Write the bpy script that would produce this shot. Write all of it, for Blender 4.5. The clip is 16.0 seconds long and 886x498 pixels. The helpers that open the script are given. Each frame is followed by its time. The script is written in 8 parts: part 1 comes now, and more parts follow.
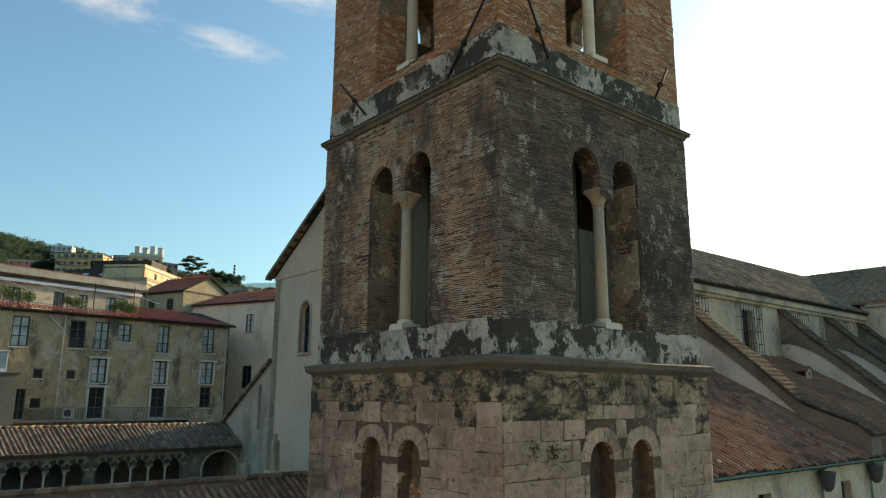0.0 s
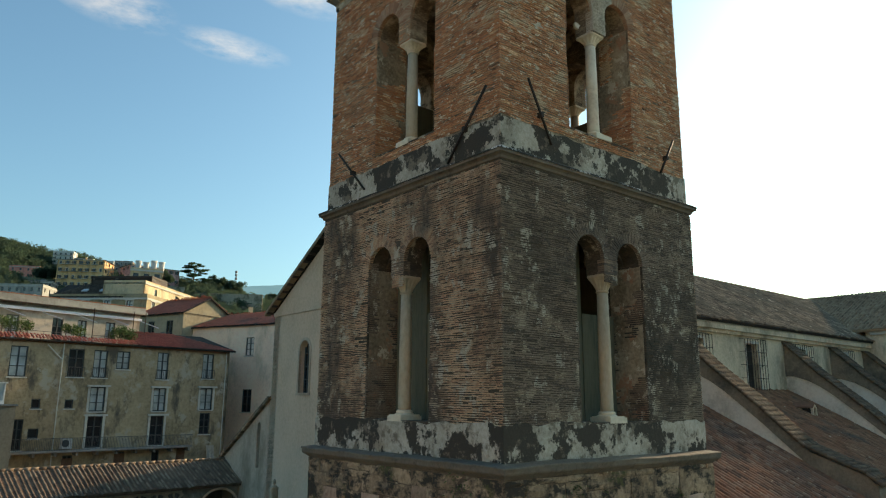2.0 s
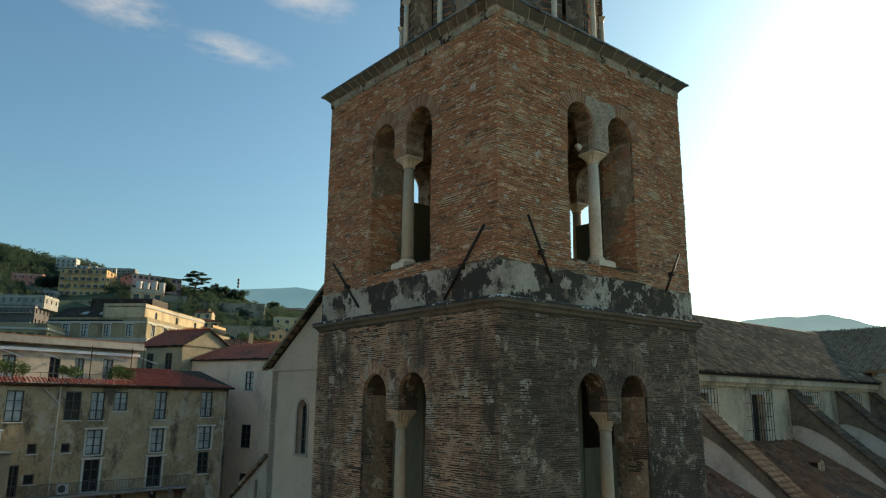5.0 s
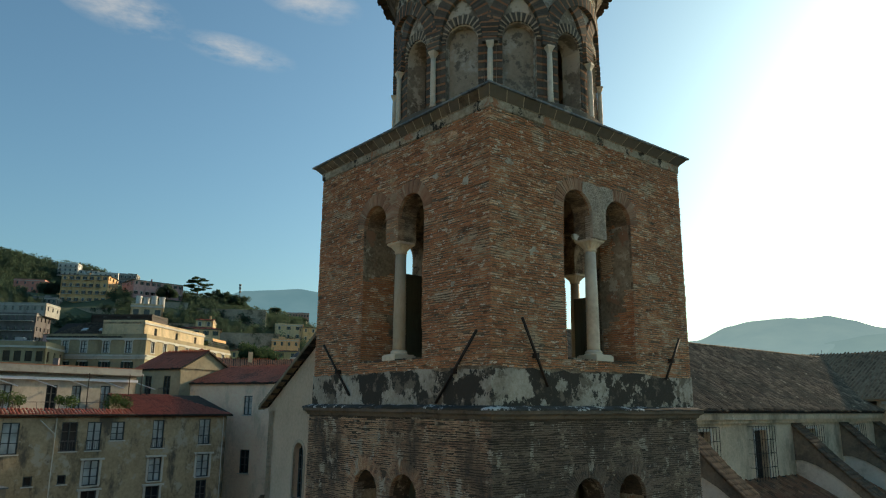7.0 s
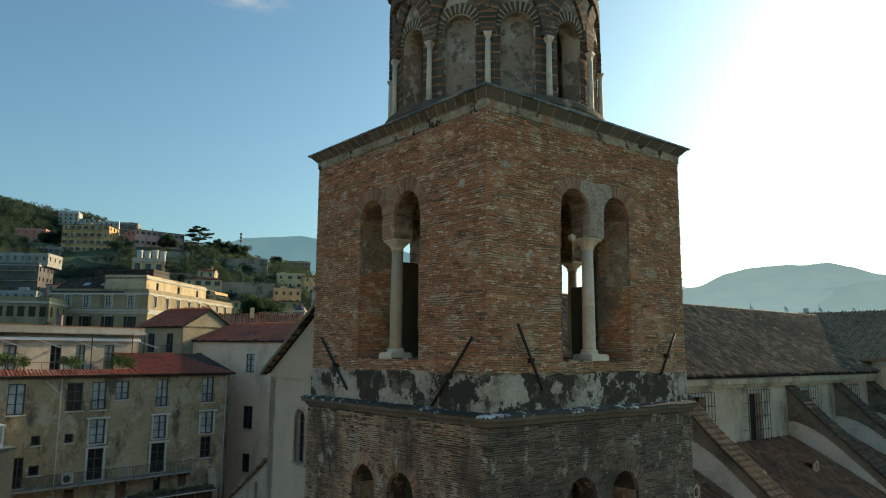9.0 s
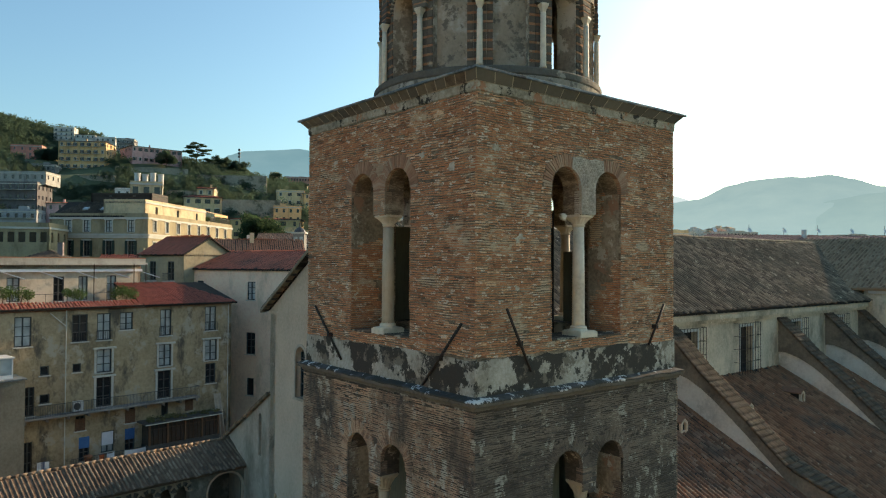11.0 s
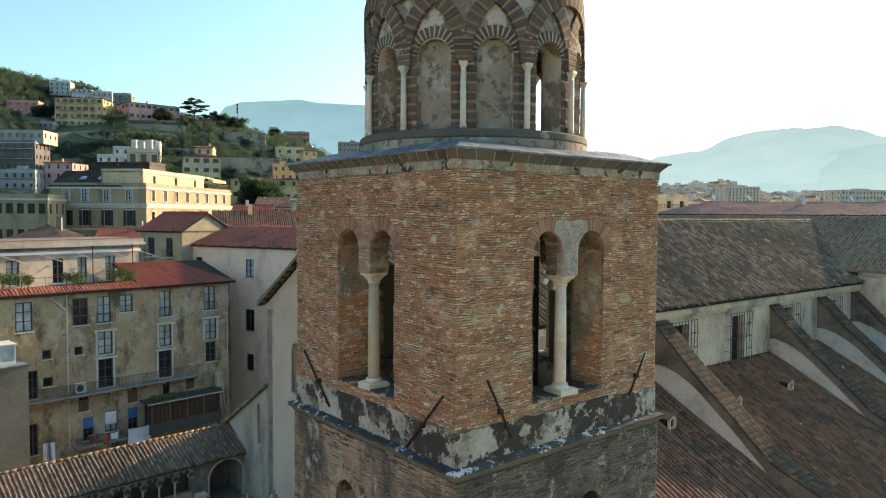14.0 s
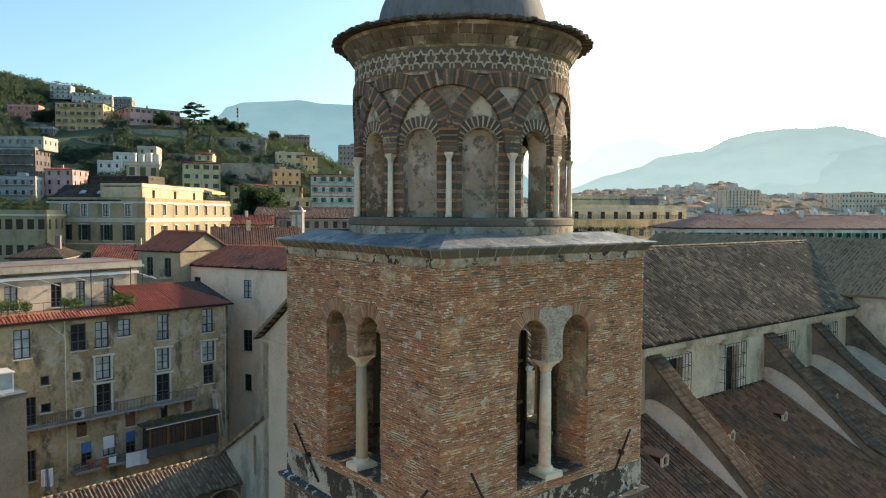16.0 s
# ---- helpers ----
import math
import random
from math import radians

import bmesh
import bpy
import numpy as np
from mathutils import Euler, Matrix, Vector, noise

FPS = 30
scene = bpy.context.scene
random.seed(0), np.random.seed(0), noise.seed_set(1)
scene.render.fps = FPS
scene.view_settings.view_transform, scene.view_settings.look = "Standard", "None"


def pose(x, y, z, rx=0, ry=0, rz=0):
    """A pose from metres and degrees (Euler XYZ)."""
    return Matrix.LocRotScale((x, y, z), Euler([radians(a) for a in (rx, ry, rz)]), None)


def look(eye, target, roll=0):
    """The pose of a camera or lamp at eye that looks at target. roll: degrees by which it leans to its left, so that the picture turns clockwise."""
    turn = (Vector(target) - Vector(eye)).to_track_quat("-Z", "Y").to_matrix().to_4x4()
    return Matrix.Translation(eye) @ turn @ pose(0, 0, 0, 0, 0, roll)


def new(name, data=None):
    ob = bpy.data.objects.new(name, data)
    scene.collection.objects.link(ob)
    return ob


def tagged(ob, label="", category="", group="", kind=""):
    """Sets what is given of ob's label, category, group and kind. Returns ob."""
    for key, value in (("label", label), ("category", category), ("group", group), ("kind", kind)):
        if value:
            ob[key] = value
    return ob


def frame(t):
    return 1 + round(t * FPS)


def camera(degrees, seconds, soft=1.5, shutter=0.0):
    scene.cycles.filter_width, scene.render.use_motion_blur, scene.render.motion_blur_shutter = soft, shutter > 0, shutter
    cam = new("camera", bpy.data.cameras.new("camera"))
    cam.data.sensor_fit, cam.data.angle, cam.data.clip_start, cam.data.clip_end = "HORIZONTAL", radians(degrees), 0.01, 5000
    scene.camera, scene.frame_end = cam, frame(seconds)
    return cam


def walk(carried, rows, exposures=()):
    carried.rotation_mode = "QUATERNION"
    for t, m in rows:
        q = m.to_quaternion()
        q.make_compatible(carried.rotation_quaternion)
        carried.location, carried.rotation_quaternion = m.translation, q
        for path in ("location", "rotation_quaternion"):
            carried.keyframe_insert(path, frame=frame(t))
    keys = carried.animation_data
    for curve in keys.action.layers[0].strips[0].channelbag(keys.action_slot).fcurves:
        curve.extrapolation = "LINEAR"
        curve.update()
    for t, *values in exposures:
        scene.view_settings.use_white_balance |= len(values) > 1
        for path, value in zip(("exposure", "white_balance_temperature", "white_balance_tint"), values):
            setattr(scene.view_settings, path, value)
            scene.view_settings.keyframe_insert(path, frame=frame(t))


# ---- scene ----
cam = camera(63.7, 16.0, soft=1.15)
PATH = [
    (0, (0.361, 0.128, 14.239), (0.315, 2.085, 14.651), 0.3),
    (0.5, (0.362, 0.118, 14.795), (0.315, 2.074, 15.210), 0.3),
    (1, (0.379, 0.109, 15.395), (0.330, 2.064, 15.813), 0.4),
    (1.5, (0.383, 0.139, 15.979), (0.333, 2.094, 16.398), 0.4),
    (2, (0.395, 0.150, 16.531), (0.344, 2.105, 16.950), 0.4),
    (2.5, (0.407, 0.178, 17.048), (0.353, 2.132, 17.468), 0.5),
    (3, (0.420, 0.181, 17.617), (0.365, 2.136, 18.039), 0.5),
    (3.5, (0.427, 0.177, 18.168), (0.371, 2.132, 18.590), 0.5),
    (4, (0.439, 0.136, 18.722), (0.382, 2.090, 19.147), 0.5),
    (6.5, (0.717, 0.247, 21.922), (0.654, 2.200, 22.349), 0.5),
    (7, (0.764, 0.244, 22.439), (0.699, 2.196, 22.868), 0.5),
    (7.5, (0.817, 0.239, 22.805), (0.752, 2.192, 23.234), 0.6),
    (8, (0.845, 0.194, 23.170), (0.779, 2.147, 23.593), 0.6),
    (8.5, (0.856, 0.114, 23.473), (0.790, 2.078, 23.841), 0.5),
    (9, (0.875, 0.099, 23.807), (0.808, 2.077, 24.089), 0.5),
    (9.5, (0.911, 0.065, 24.178), (0.845, 2.053, 24.389), 0.5),
    (10, (0.970, 0.023, 24.596), (0.903, 2.017, 24.736), 0.4),
    (12.5, (1.377, -0.121, 26.881), (1.309, 1.876, 26.815), 0.3),
    (13, (1.463, -0.152, 27.315), (1.395, 1.845, 27.219), 0.3),
    (13.5, (1.537, -0.209, 27.781), (1.468, 1.787, 27.684), 0.3),
    (14, (1.569, -0.247, 28.405), (1.499, 1.749, 28.308), 0.3),
    (14.5, (1.636, -0.256, 29.083), (1.566, 1.741, 28.985), 0.3),
    (15, (1.739, -0.265, 29.722), (1.667, 1.731, 29.625), 0.3),
    (15.5, (1.843, -0.331, 30.272), (1.772, 1.665, 30.174), 0.3),
    (16, (1.952, -0.387, 30.733), (1.880, 1.610, 30.636), 0.3),
]
# the clip's camera opens up a little after the tenth second
EXPOSURE = [(0, 0.62, 8500, 15), (3.5, 0.4, 8300, 14), (7, 0.02, 8000, 13), (8.5, 0.07, 8000, 13), (10, 0.37, 8200, 15), (12.5, 0.92, 8300, 22), (14, 1.12, 8300, 22), (16, 0.98, 8300, 22)]
walk(cam, [(t, look(eye, target, roll)) for t, eye, target, roll in PATH], EXPOSURE)

# ---- light: a low sun behind the church, clear sky with thin cloud ----
SUN_AZ, SUN_EL = 44.5, 17.5          # degrees right of +y, above the horizon
world = bpy.data.worlds.new("sky")
scene.world = world
world.use_nodes = True
wn, wl = world.node_tree.nodes, world.node_tree.links
sky = wn.new("ShaderNodeTexSky")
sky.sky_type = "NISHITA"
sky.sun_disc = False
sky.sun_elevation, sky.sun_rotation = radians(SUN_EL), radians(SUN_AZ)
sky.air_density, sky.dust_density, sky.ozone_density = 1.05, 2.0, 3.6
wn["Background"].inputs["Strength"].default_value = 0.168
wco = wn.new("ShaderNodeTexCoord")


def wmath(op, a, b=0.0, clamp=False):
    x = wn.new("ShaderNodeMath")
    x.operation, x.use_clamp = op, clamp
    for sock, v in ((x.inputs[0], a), (x.inputs[1], b)):
        if isinstance(v, (int, float)):
            sock.default_value = v
        else:
            wl.new(v, sock)
    return x.outputs[0]


# thin wisps of cloud high over the hill: (azimuth, elevation, reach) in degrees
wsep = wn.new("ShaderNodeSeparateXYZ")
wl.new(wco.outputs["Generated"], wsep.inputs[0])
wmap = wn.new("ShaderNodeMapping")
wmap.inputs["Scale"].default_value = (9, 9, 26)
wl.new(wco.outputs["Generated"], wmap.inputs[0])
wnoise = wn.new("ShaderNodeTexNoise")
wnoise.inputs["Scale"].default_value, wnoise.inputs["Detail"].default_value, wnoise.inputs["Roughness"].default_value = 1.6, 7, 0.62
wl.new(wmap.outputs[0], wnoise.inputs["Vector"])
wisps = None
for az, el, reach, up in ((-19.4, 26.6, 5.0, 1.2), (-29.0, 28.4, 5.5, 2.0), (-14.0, 31.0, 5.0, 1.6), (-48, 40, 12, 5), (-80, 35, 14, 5)):
    a_ = wmath("DIVIDE", wmath("SUBTRACT", wmath("ARCTAN2", wsep.outputs[0], wsep.outputs[1]), radians(az)), radians(reach))
    e_ = wmath("DIVIDE", wmath("SUBTRACT", wmath("ARCSINE", wsep.outputs[2]), radians(el)), radians(up))
    e_ = wmath("ADD", e_, wmath("MULTIPLY", a_, 0.4))
    q_ = wmath("ADD", wmath("MULTIPLY", a_, a_), wmath("MULTIPLY", e_, e_))
    q_ = wmath("SUBTRACT", 1.0, q_, True)
    wisps = q_ if wisps is None else wmath("MAXIMUM", wisps, q_)
dens = wmath("MULTIPLY", wisps, wmath("MULTIPLY", wmath("SUBTRACT", wnoise.outputs[0], 0.36), 3.2, True), True)
wmix = wn.new("ShaderNodeMix")
wmix.data_type = "RGBA"
wl.new(wmath("MULTIPLY", dens, 0.5), wmix.inputs[0])
wtint = wn.new("ShaderNodeMix")
wtint.data_type, wtint.blend_type = "RGBA", "MULTIPLY"
wtint.inputs[0].default_value = 1.0
wtint.inputs[7].default_value = (0.66, 1.0, 1.04, 1)
wl.new(sky.outputs[0], wtint.inputs[6])
wl.new(wtint.outputs[2], wmix.inputs[6])
wmix.inputs[7].default_value = (4.6, 4.7, 4.7, 1)
wl.new(wmix.outputs[2], wn["Background"].inputs["Color"])

sun = new("sun", bpy.data.lights.new("sun", "SUN"))
sun.data.energy, sun.data.angle, sun.data.color = 4.2, radians(0.6), (1.0, 0.86, 0.66)
sd = Vector((math.sin(radians(SUN_AZ)) * math.cos(radians(SUN_EL)), math.cos(radians(SUN_AZ)) * math.cos(radians(SUN_EL)), math.sin(radians(SUN_EL))))
sun.matrix_world = look(sd * 300, (0, 0, 0))

# ---- materials ----
def nodes_of(name):
    m = bpy.data.materials.new(name)
    m.use_nodes = True
    n, l = m.node_tree.nodes, m.node_tree.links
    return m, n, l, n["Principled BSDF"]


def ramp(n, l, fac, cols):
    r = n.new("ShaderNodeValToRGB")
    el = r.color_ramp.elements
    while len(el) < len(cols):
        el.new(0.5)
    for e, (p, c) in zip(el, cols):
        e.position, e.color = p, (*c, 1)
    l.new(fac, r.inputs[0])
    return r.outputs[0]


def noise_of(n, l, co, scale, detail=4.0, rough=0.6, stretch=None):
    t = n.new("ShaderNodeTexNoise")
    t.inputs["Scale"].default_value, t.inputs["Detail"].default_value, t.inputs["Roughness"].default_value = scale, detail, rough
    if stretch:
        mp = n.new("ShaderNodeMapping")
        mp.inputs["Scale"].default_value = stretch
        l.new(co, mp.inputs[0])
        co = mp.outputs[0]
    l.new(co, t.inputs["Vector"])
    return t.outputs[0]


def mixed(n, l, fac, a, b, blend="MIX"):
    x = n.new("ShaderNodeMix")
    x.data_type, x.blend_type = "RGBA", blend
    for sock, v in ((x.inputs[0], fac), (x.inputs[6], a), (x.inputs[7], b)):
        if isinstance(v, (int, float)):
            sock.default_value = v
        elif isinstance(v, tuple):
            sock.default_value = (*v, 1)
        else:
            l.new(v, sock)
    return x.outputs[2]


def calc(n, l, op, a, b, clamp=False):
    x = n.new("ShaderNodeMath")
    x.operation, x.use_clamp = op, clamp
    for sock, v in ((x.inputs[0], a), (x.inputs[1], b)):
        if isinstance(v, (int, float)):
            sock.default_value = v
        else:
            l.new(v, sock)
    return x.outputs[0]


def step(n, l, v, lo, hi):
    x = n.new("ShaderNodeMapRange")
    x.inputs[1].default_value, x.inputs[2].default_value = lo, hi
    l.new(v, x.inputs[0])
    return x.outputs[0]


def surface(name, cols, coarse=0.6, fine=9.0, rough=0.85, bump=0.3, island=0.0, objvar=0.0, metal=0.0, stretch=None,
            stain=None, stain_at=(0.52, 0.68), stain_scale=0.35, stain_stretch=None, stain2=None, stain2_at=(0.55, 0.62), stain2_scale=2.0, stain2_stretch=None, spec=0.3, spread=(0.3, 0.7), placed=False):
    """A weathered surface: two scales of noise through a ramp, islands or objects varied, up to two kinds of stain."""
    m, n, l, p = nodes_of(name)
    co = n.new("ShaderNodeNewGeometry").outputs["Position"] if placed else n.new("ShaderNodeTexCoord").outputs["Object"]
    if island or objvar:
        geo, oi = n.new("ShaderNodeNewGeometry"), n.new("ShaderNodeObjectInfo")
    big, small = noise_of(n, l, co, coarse, 5, 0.6, stretch), noise_of(n, l, co, fine, 5, 0.65, stretch)
    v = calc(n, l, "ADD", calc(n, l, "MULTIPLY", big, 0.55), calc(n, l, "MULTIPLY", small, 0.45))
    v = step(n, l, v, *spread)
    if island:
        r = calc(n, l, "FRACT", calc(n, l, "ADD", geo.outputs["Random Per Island"], oi.outputs["Random"]), 0)
        v = calc(n, l, "ADD", calc(n, l, "MULTIPLY", v, 1 - island), calc(n, l, "MULTIPLY", r, island))
    elif objvar:
        v = calc(n, l, "ADD", calc(n, l, "MULTIPLY", v, 1 - objvar), calc(n, l, "MULTIPLY", oi.outputs["Random"], objvar))
    k = len(cols)
    c = ramp(n, l, v, [(0.08 + 0.84 * i / max(k - 1, 1), x) for i, x in enumerate(cols)])
    if stain:
        s = step(n, l, noise_of(n, l, co, stain_scale, 7, 0.68, stain_stretch), *stain_at)
        c = mixed(n, l, s, c, stain)
    if stain2:
        s = step(n, l, noise_of(n, l, co, stain2_scale, 6, 0.7, stain2_stretch), *stain2_at)
        c = mixed(n, l, s, c, stain2)
    l.new(c, p.inputs["Base Color"])
    p.inputs["Roughness"].default_value, p.inputs["Metallic"].default_value = rough, metal
    p.inputs["Specular IOR Level"].default_value = spec
    if bump:
        b = n.new("ShaderNodeBump")
        b.inputs["Strength"].default_value, b.inputs["Distance"].default_value = bump, 0.03
        l.new(small, b.inputs["Height"])
        l.new(b.outputs[0], p.inputs["Normal"])
    return m


BRICK = surface("old thin brick", [(0.153, 0.078, 0.0445), (0.353, 0.143, 0.0726), (0.518, 0.201, 0.0954), (0.635, 0.282, 0.14), (0.423, 0.179, 0.0912), (0.729, 0.433, 0.244), (0.85, 0.607, 0.394)], 1.1, 13, 0.92, 1.0, stretch=(1, 1, 3), spread=(0.36, 0.64), placed=True,
                island=0.50, stain=(0.60, 0.445, 0.295), stain_at=(0.56, 0.63), stain_scale=1.0, stain_stretch=(1, 1, 1.8), stain2=(0.74, 0.63, 0.485), stain2_at=(0.57, 0.60), stain2_scale=4.0, stain2_stretch=(1, 1, 2.4))
BRICK_DARK = surface("soot-dark thin brick", [(0.123, 0.0916, 0.0691), (0.293, 0.18, 0.12), (0.533, 0.278, 0.167), (0.656, 0.458, 0.297), (0.41, 0.233, 0.148), (0.765, 0.604, 0.423)], 1.2, 17, 0.92, 1.0, stretch=(1, 1, 4), spread=(0.37, 0.63),
                     island=0.26, stain=(0.098, 0.082, 0.066), stain_at=(0.46, 0.62), stain_scale=0.5, stain_stretch=(1, 1, 0.35), stain2=(0.52, 0.46, 0.36), stain2_at=(0.56, 0.61), stain2_scale=1.9, stain2_stretch=(1, 1, 0.7))
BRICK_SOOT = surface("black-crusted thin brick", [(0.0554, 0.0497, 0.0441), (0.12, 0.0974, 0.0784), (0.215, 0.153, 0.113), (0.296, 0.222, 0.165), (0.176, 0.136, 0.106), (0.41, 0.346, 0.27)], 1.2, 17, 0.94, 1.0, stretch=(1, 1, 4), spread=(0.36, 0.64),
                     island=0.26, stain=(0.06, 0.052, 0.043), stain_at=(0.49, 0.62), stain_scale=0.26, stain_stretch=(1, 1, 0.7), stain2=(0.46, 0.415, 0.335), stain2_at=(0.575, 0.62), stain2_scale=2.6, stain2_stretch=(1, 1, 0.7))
MORTAR = surface("weathered lime mortar", [(0.07, 0.05, 0.034), (0.20, 0.142, 0.095), (0.50, 0.385, 0.265)], 1.8, 12, 0.95, 0.6, stretch=(1, 1, 3), stain=(0.55, 0.43, 0.30), stain_at=(0.54, 0.62), stain_scale=0.8)
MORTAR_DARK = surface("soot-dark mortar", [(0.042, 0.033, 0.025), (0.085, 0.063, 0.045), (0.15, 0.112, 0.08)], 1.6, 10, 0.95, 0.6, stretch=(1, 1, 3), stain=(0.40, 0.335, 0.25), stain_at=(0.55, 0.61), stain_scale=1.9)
STONE = surface("weathered limestone block", [(0.243, 0.151, 0.104), (0.437, 0.286, 0.202), (0.57, 0.39, 0.286)], 0.8, 7, 0.9, 1.0, objvar=0.2, placed=True, spread=(0.36, 0.64),
                stain=(0.18, 0.121, 0.0749), stain_at=(0.51, 0.66), stain_scale=0.6, stain_stretch=(1, 1, 0.6), stain2=(0.10, 0.074, 0.052), stain2_at=(0.60, 0.68), stain2_scale=3.6, stain2_stretch=(1, 1, 2.2))
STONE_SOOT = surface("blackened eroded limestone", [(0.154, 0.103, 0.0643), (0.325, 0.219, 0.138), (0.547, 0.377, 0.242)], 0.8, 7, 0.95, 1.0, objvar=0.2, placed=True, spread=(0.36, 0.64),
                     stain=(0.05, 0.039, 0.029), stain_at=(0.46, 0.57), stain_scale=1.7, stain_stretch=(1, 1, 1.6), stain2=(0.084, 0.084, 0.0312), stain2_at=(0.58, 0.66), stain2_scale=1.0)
JOINT = surface("rough stone joint", [(0.0665, 0.0432, 0.0277), (0.141, 0.0924, 0.0605), (0.232, 0.161, 0.106)], 0.8, 6, 0.95, 0.4, stain=(0.6, 0.47, 0.333), stain_at=(0.60, 0.64), stain_scale=1.2)
CORNICE = surface("grey cornice stone", [(0.0959, 0.0762, 0.0554), (0.159, 0.127, 0.0945), (0.204, 0.165, 0.124)], 0.9, 10, 0.9, 0.5, stain=(0.0768, 0.0591, 0.0416), stain_at=(0.57, 0.7), stain_scale=1.4)
MARBLE = surface("worn pale marble", [(0.528, 0.42, 0.291), (0.704, 0.588, 0.436), (0.792, 0.683, 0.524)], 1.2, 9, 0.6, 0.15, stain=(0.374, 0.284, 0.184), stain_at=(0.55, 0.75), stain_scale=1.5)
COLUMN = surface("ochre-grey granite column", [(0.325, 0.247, 0.161), (0.439, 0.347, 0.238), (0.515, 0.415, 0.302)], 1.0, 14, 0.7, 0.15, stretch=(1, 1, 0.4))
PATCH = surface("flaking lime plaster over black mould", [(0.29, 0.245, 0.185), (0.42, 0.37, 0.295), (0.54, 0.49, 0.405)], 0.8, 11, 0.95, 0.8, spread=(0.36, 0.64),
                stain=(0.058, 0.048, 0.037), stain_at=(0.495, 0.52), stain_scale=0.8, stain_stretch=(1, 1, 0.9), stain2=(0.19, 0.155, 0.115), stain2_at=(0.55, 0.62), stain2_scale=2.2)
PATCH_TOP = surface("black mould with scraps of lime plaster", [(0.29, 0.245, 0.185), (0.42, 0.37, 0.295), (0.54, 0.49, 0.405)], 0.8, 11, 0.95, 0.8, spread=(0.36, 0.64),
                stain=(0.058, 0.048, 0.037), stain_at=(0.485, 0.505), stain_scale=0.95, stain_stretch=(1, 1, 0.9), stain2=(0.19, 0.155, 0.115), stain2_at=(0.55, 0.62), stain2_scale=2.2)
REVEAL = surface("patchy reveal plaster", [(0.15, 0.112, 0.075), (0.27, 0.21, 0.145), (0.40, 0.325, 0.235)], 0.9, 11, 0.95, 0.8, spread=(0.36, 0.64), stain=(0.36, 0.205, 0.13), stain_at=(0.55, 0.61), stain_scale=1.9, stain2=(0.50, 0.44, 0.34), stain2_at=(0.58, 0.61), stain2_scale=2.6)
LEAD = surface("blue-grey lead sheet", [(0.072, 0.0936, 0.108), (0.13, 0.158, 0.173), (0.194, 0.216, 0.223)], 0.9, 9, 0.6, 0.4, spread=(0.38, 0.62), stain=(0.302, 0.295, 0.274), stain_at=(0.53, 0.62), stain_scale=1.3, stain2=(0.0576, 0.0612, 0.0612), stain2_at=(0.58, 0.64), stain2_scale=0.9)
DOME = surface("grey rendered dome", [(0.112, 0.116, 0.115), (0.172, 0.177, 0.176), (0.218, 0.224, 0.223)], 0.5, 7, 0.85, 0.3, stretch=(1, 1, 0.35), stain=(0.066, 0.068, 0.072), stain_at=(0.52, 0.7), stain_scale=1.2, stain_stretch=(1, 1, 0.25))
TUFF = surface("dark tuff voussoir", [(0.068, 0.056, 0.044), (0.118, 0.098, 0.076), (0.18, 0.15, 0.114)], 1.5, 12, 0.95, 0.6, island=0.5, stain=(0.33, 0.285, 0.22), stain_at=(0.60, 0.66), stain_scale=1.6)
DRUM_BRICK = surface("faded drum brick", [(0.21, 0.098, 0.054), (0.35, 0.165, 0.088), (0.45, 0.26, 0.155)], 1.5, 14, 0.92, 0.6, island=0.5, stain=(0.46, 0.357, 0.247), stain_at=(0.56, 0.62), stain_scale=1.6)
DRUM_WALL = surface("grey drum render", [(0.154, 0.123, 0.0913), (0.253, 0.209, 0.157), (0.352, 0.295, 0.226)], 0.9, 9, 0.95, 0.7, spread=(0.36, 0.64), stain=(0.55, 0.484, 0.385), stain_at=(0.51, 0.56), stain_scale=1.2)
INLAY = surface("pale inlay stone", [(0.42, 0.35, 0.255), (0.56, 0.49, 0.38)], 2, 10, 0.85, 0.3, island=0.4)
IRON = surface("rusted iron", [(0.03, 0.025, 0.022), (0.07, 0.045, 0.035)], 3, 20, 0.7, 0.2, metal=0.4)
WOOD = surface("grey scaffold timber", [(0.13, 0.09, 0.055), (0.26, 0.19, 0.12), (0.34, 0.27, 0.18)], 1, 12, 0.8, 0.2, stretch=(1, 1, 0.2))
TILE = surface("old terracotta roof tile", [(0.0929, 0.0583, 0.0424), (0.2, 0.104, 0.0642), (0.309, 0.146, 0.0849), (0.278, 0.166, 0.113), (0.463, 0.305, 0.2)], 0.16, 5, 0.85, 0.3, island=0.6, stain=(0.124, 0.0972, 0.0746), stain_at=(0.5, 0.66), stain_scale=0.22, stain2=(0.617, 0.458, 0.322), stain2_at=(0.64, 0.67), stain2_scale=1.6)
TILE_DARK = surface("lichened dark roof tile", [(0.0588, 0.0408, 0.0264), (0.128, 0.0866, 0.0545), (0.211, 0.142, 0.0872), (0.298, 0.206, 0.131), (0.5, 0.351, 0.222)], 0.16, 5, 0.85, 0.3, island=0.6, stain=(0.0983, 0.08, 0.0512), stain_at=(0.45, 0.66), stain_scale=0.2, stain2=(0.635, 0.49, 0.315), stain2_at=(0.63, 0.66), stain2_scale=1.3)
TILE_WARM = surface("sun-bleached roof tile", [(0.078, 0.0546, 0.0359), (0.164, 0.105, 0.0686), (0.242, 0.164, 0.105), (0.351, 0.261, 0.179)], 0.3, 6, 0.8, 0.3, island=0.6)
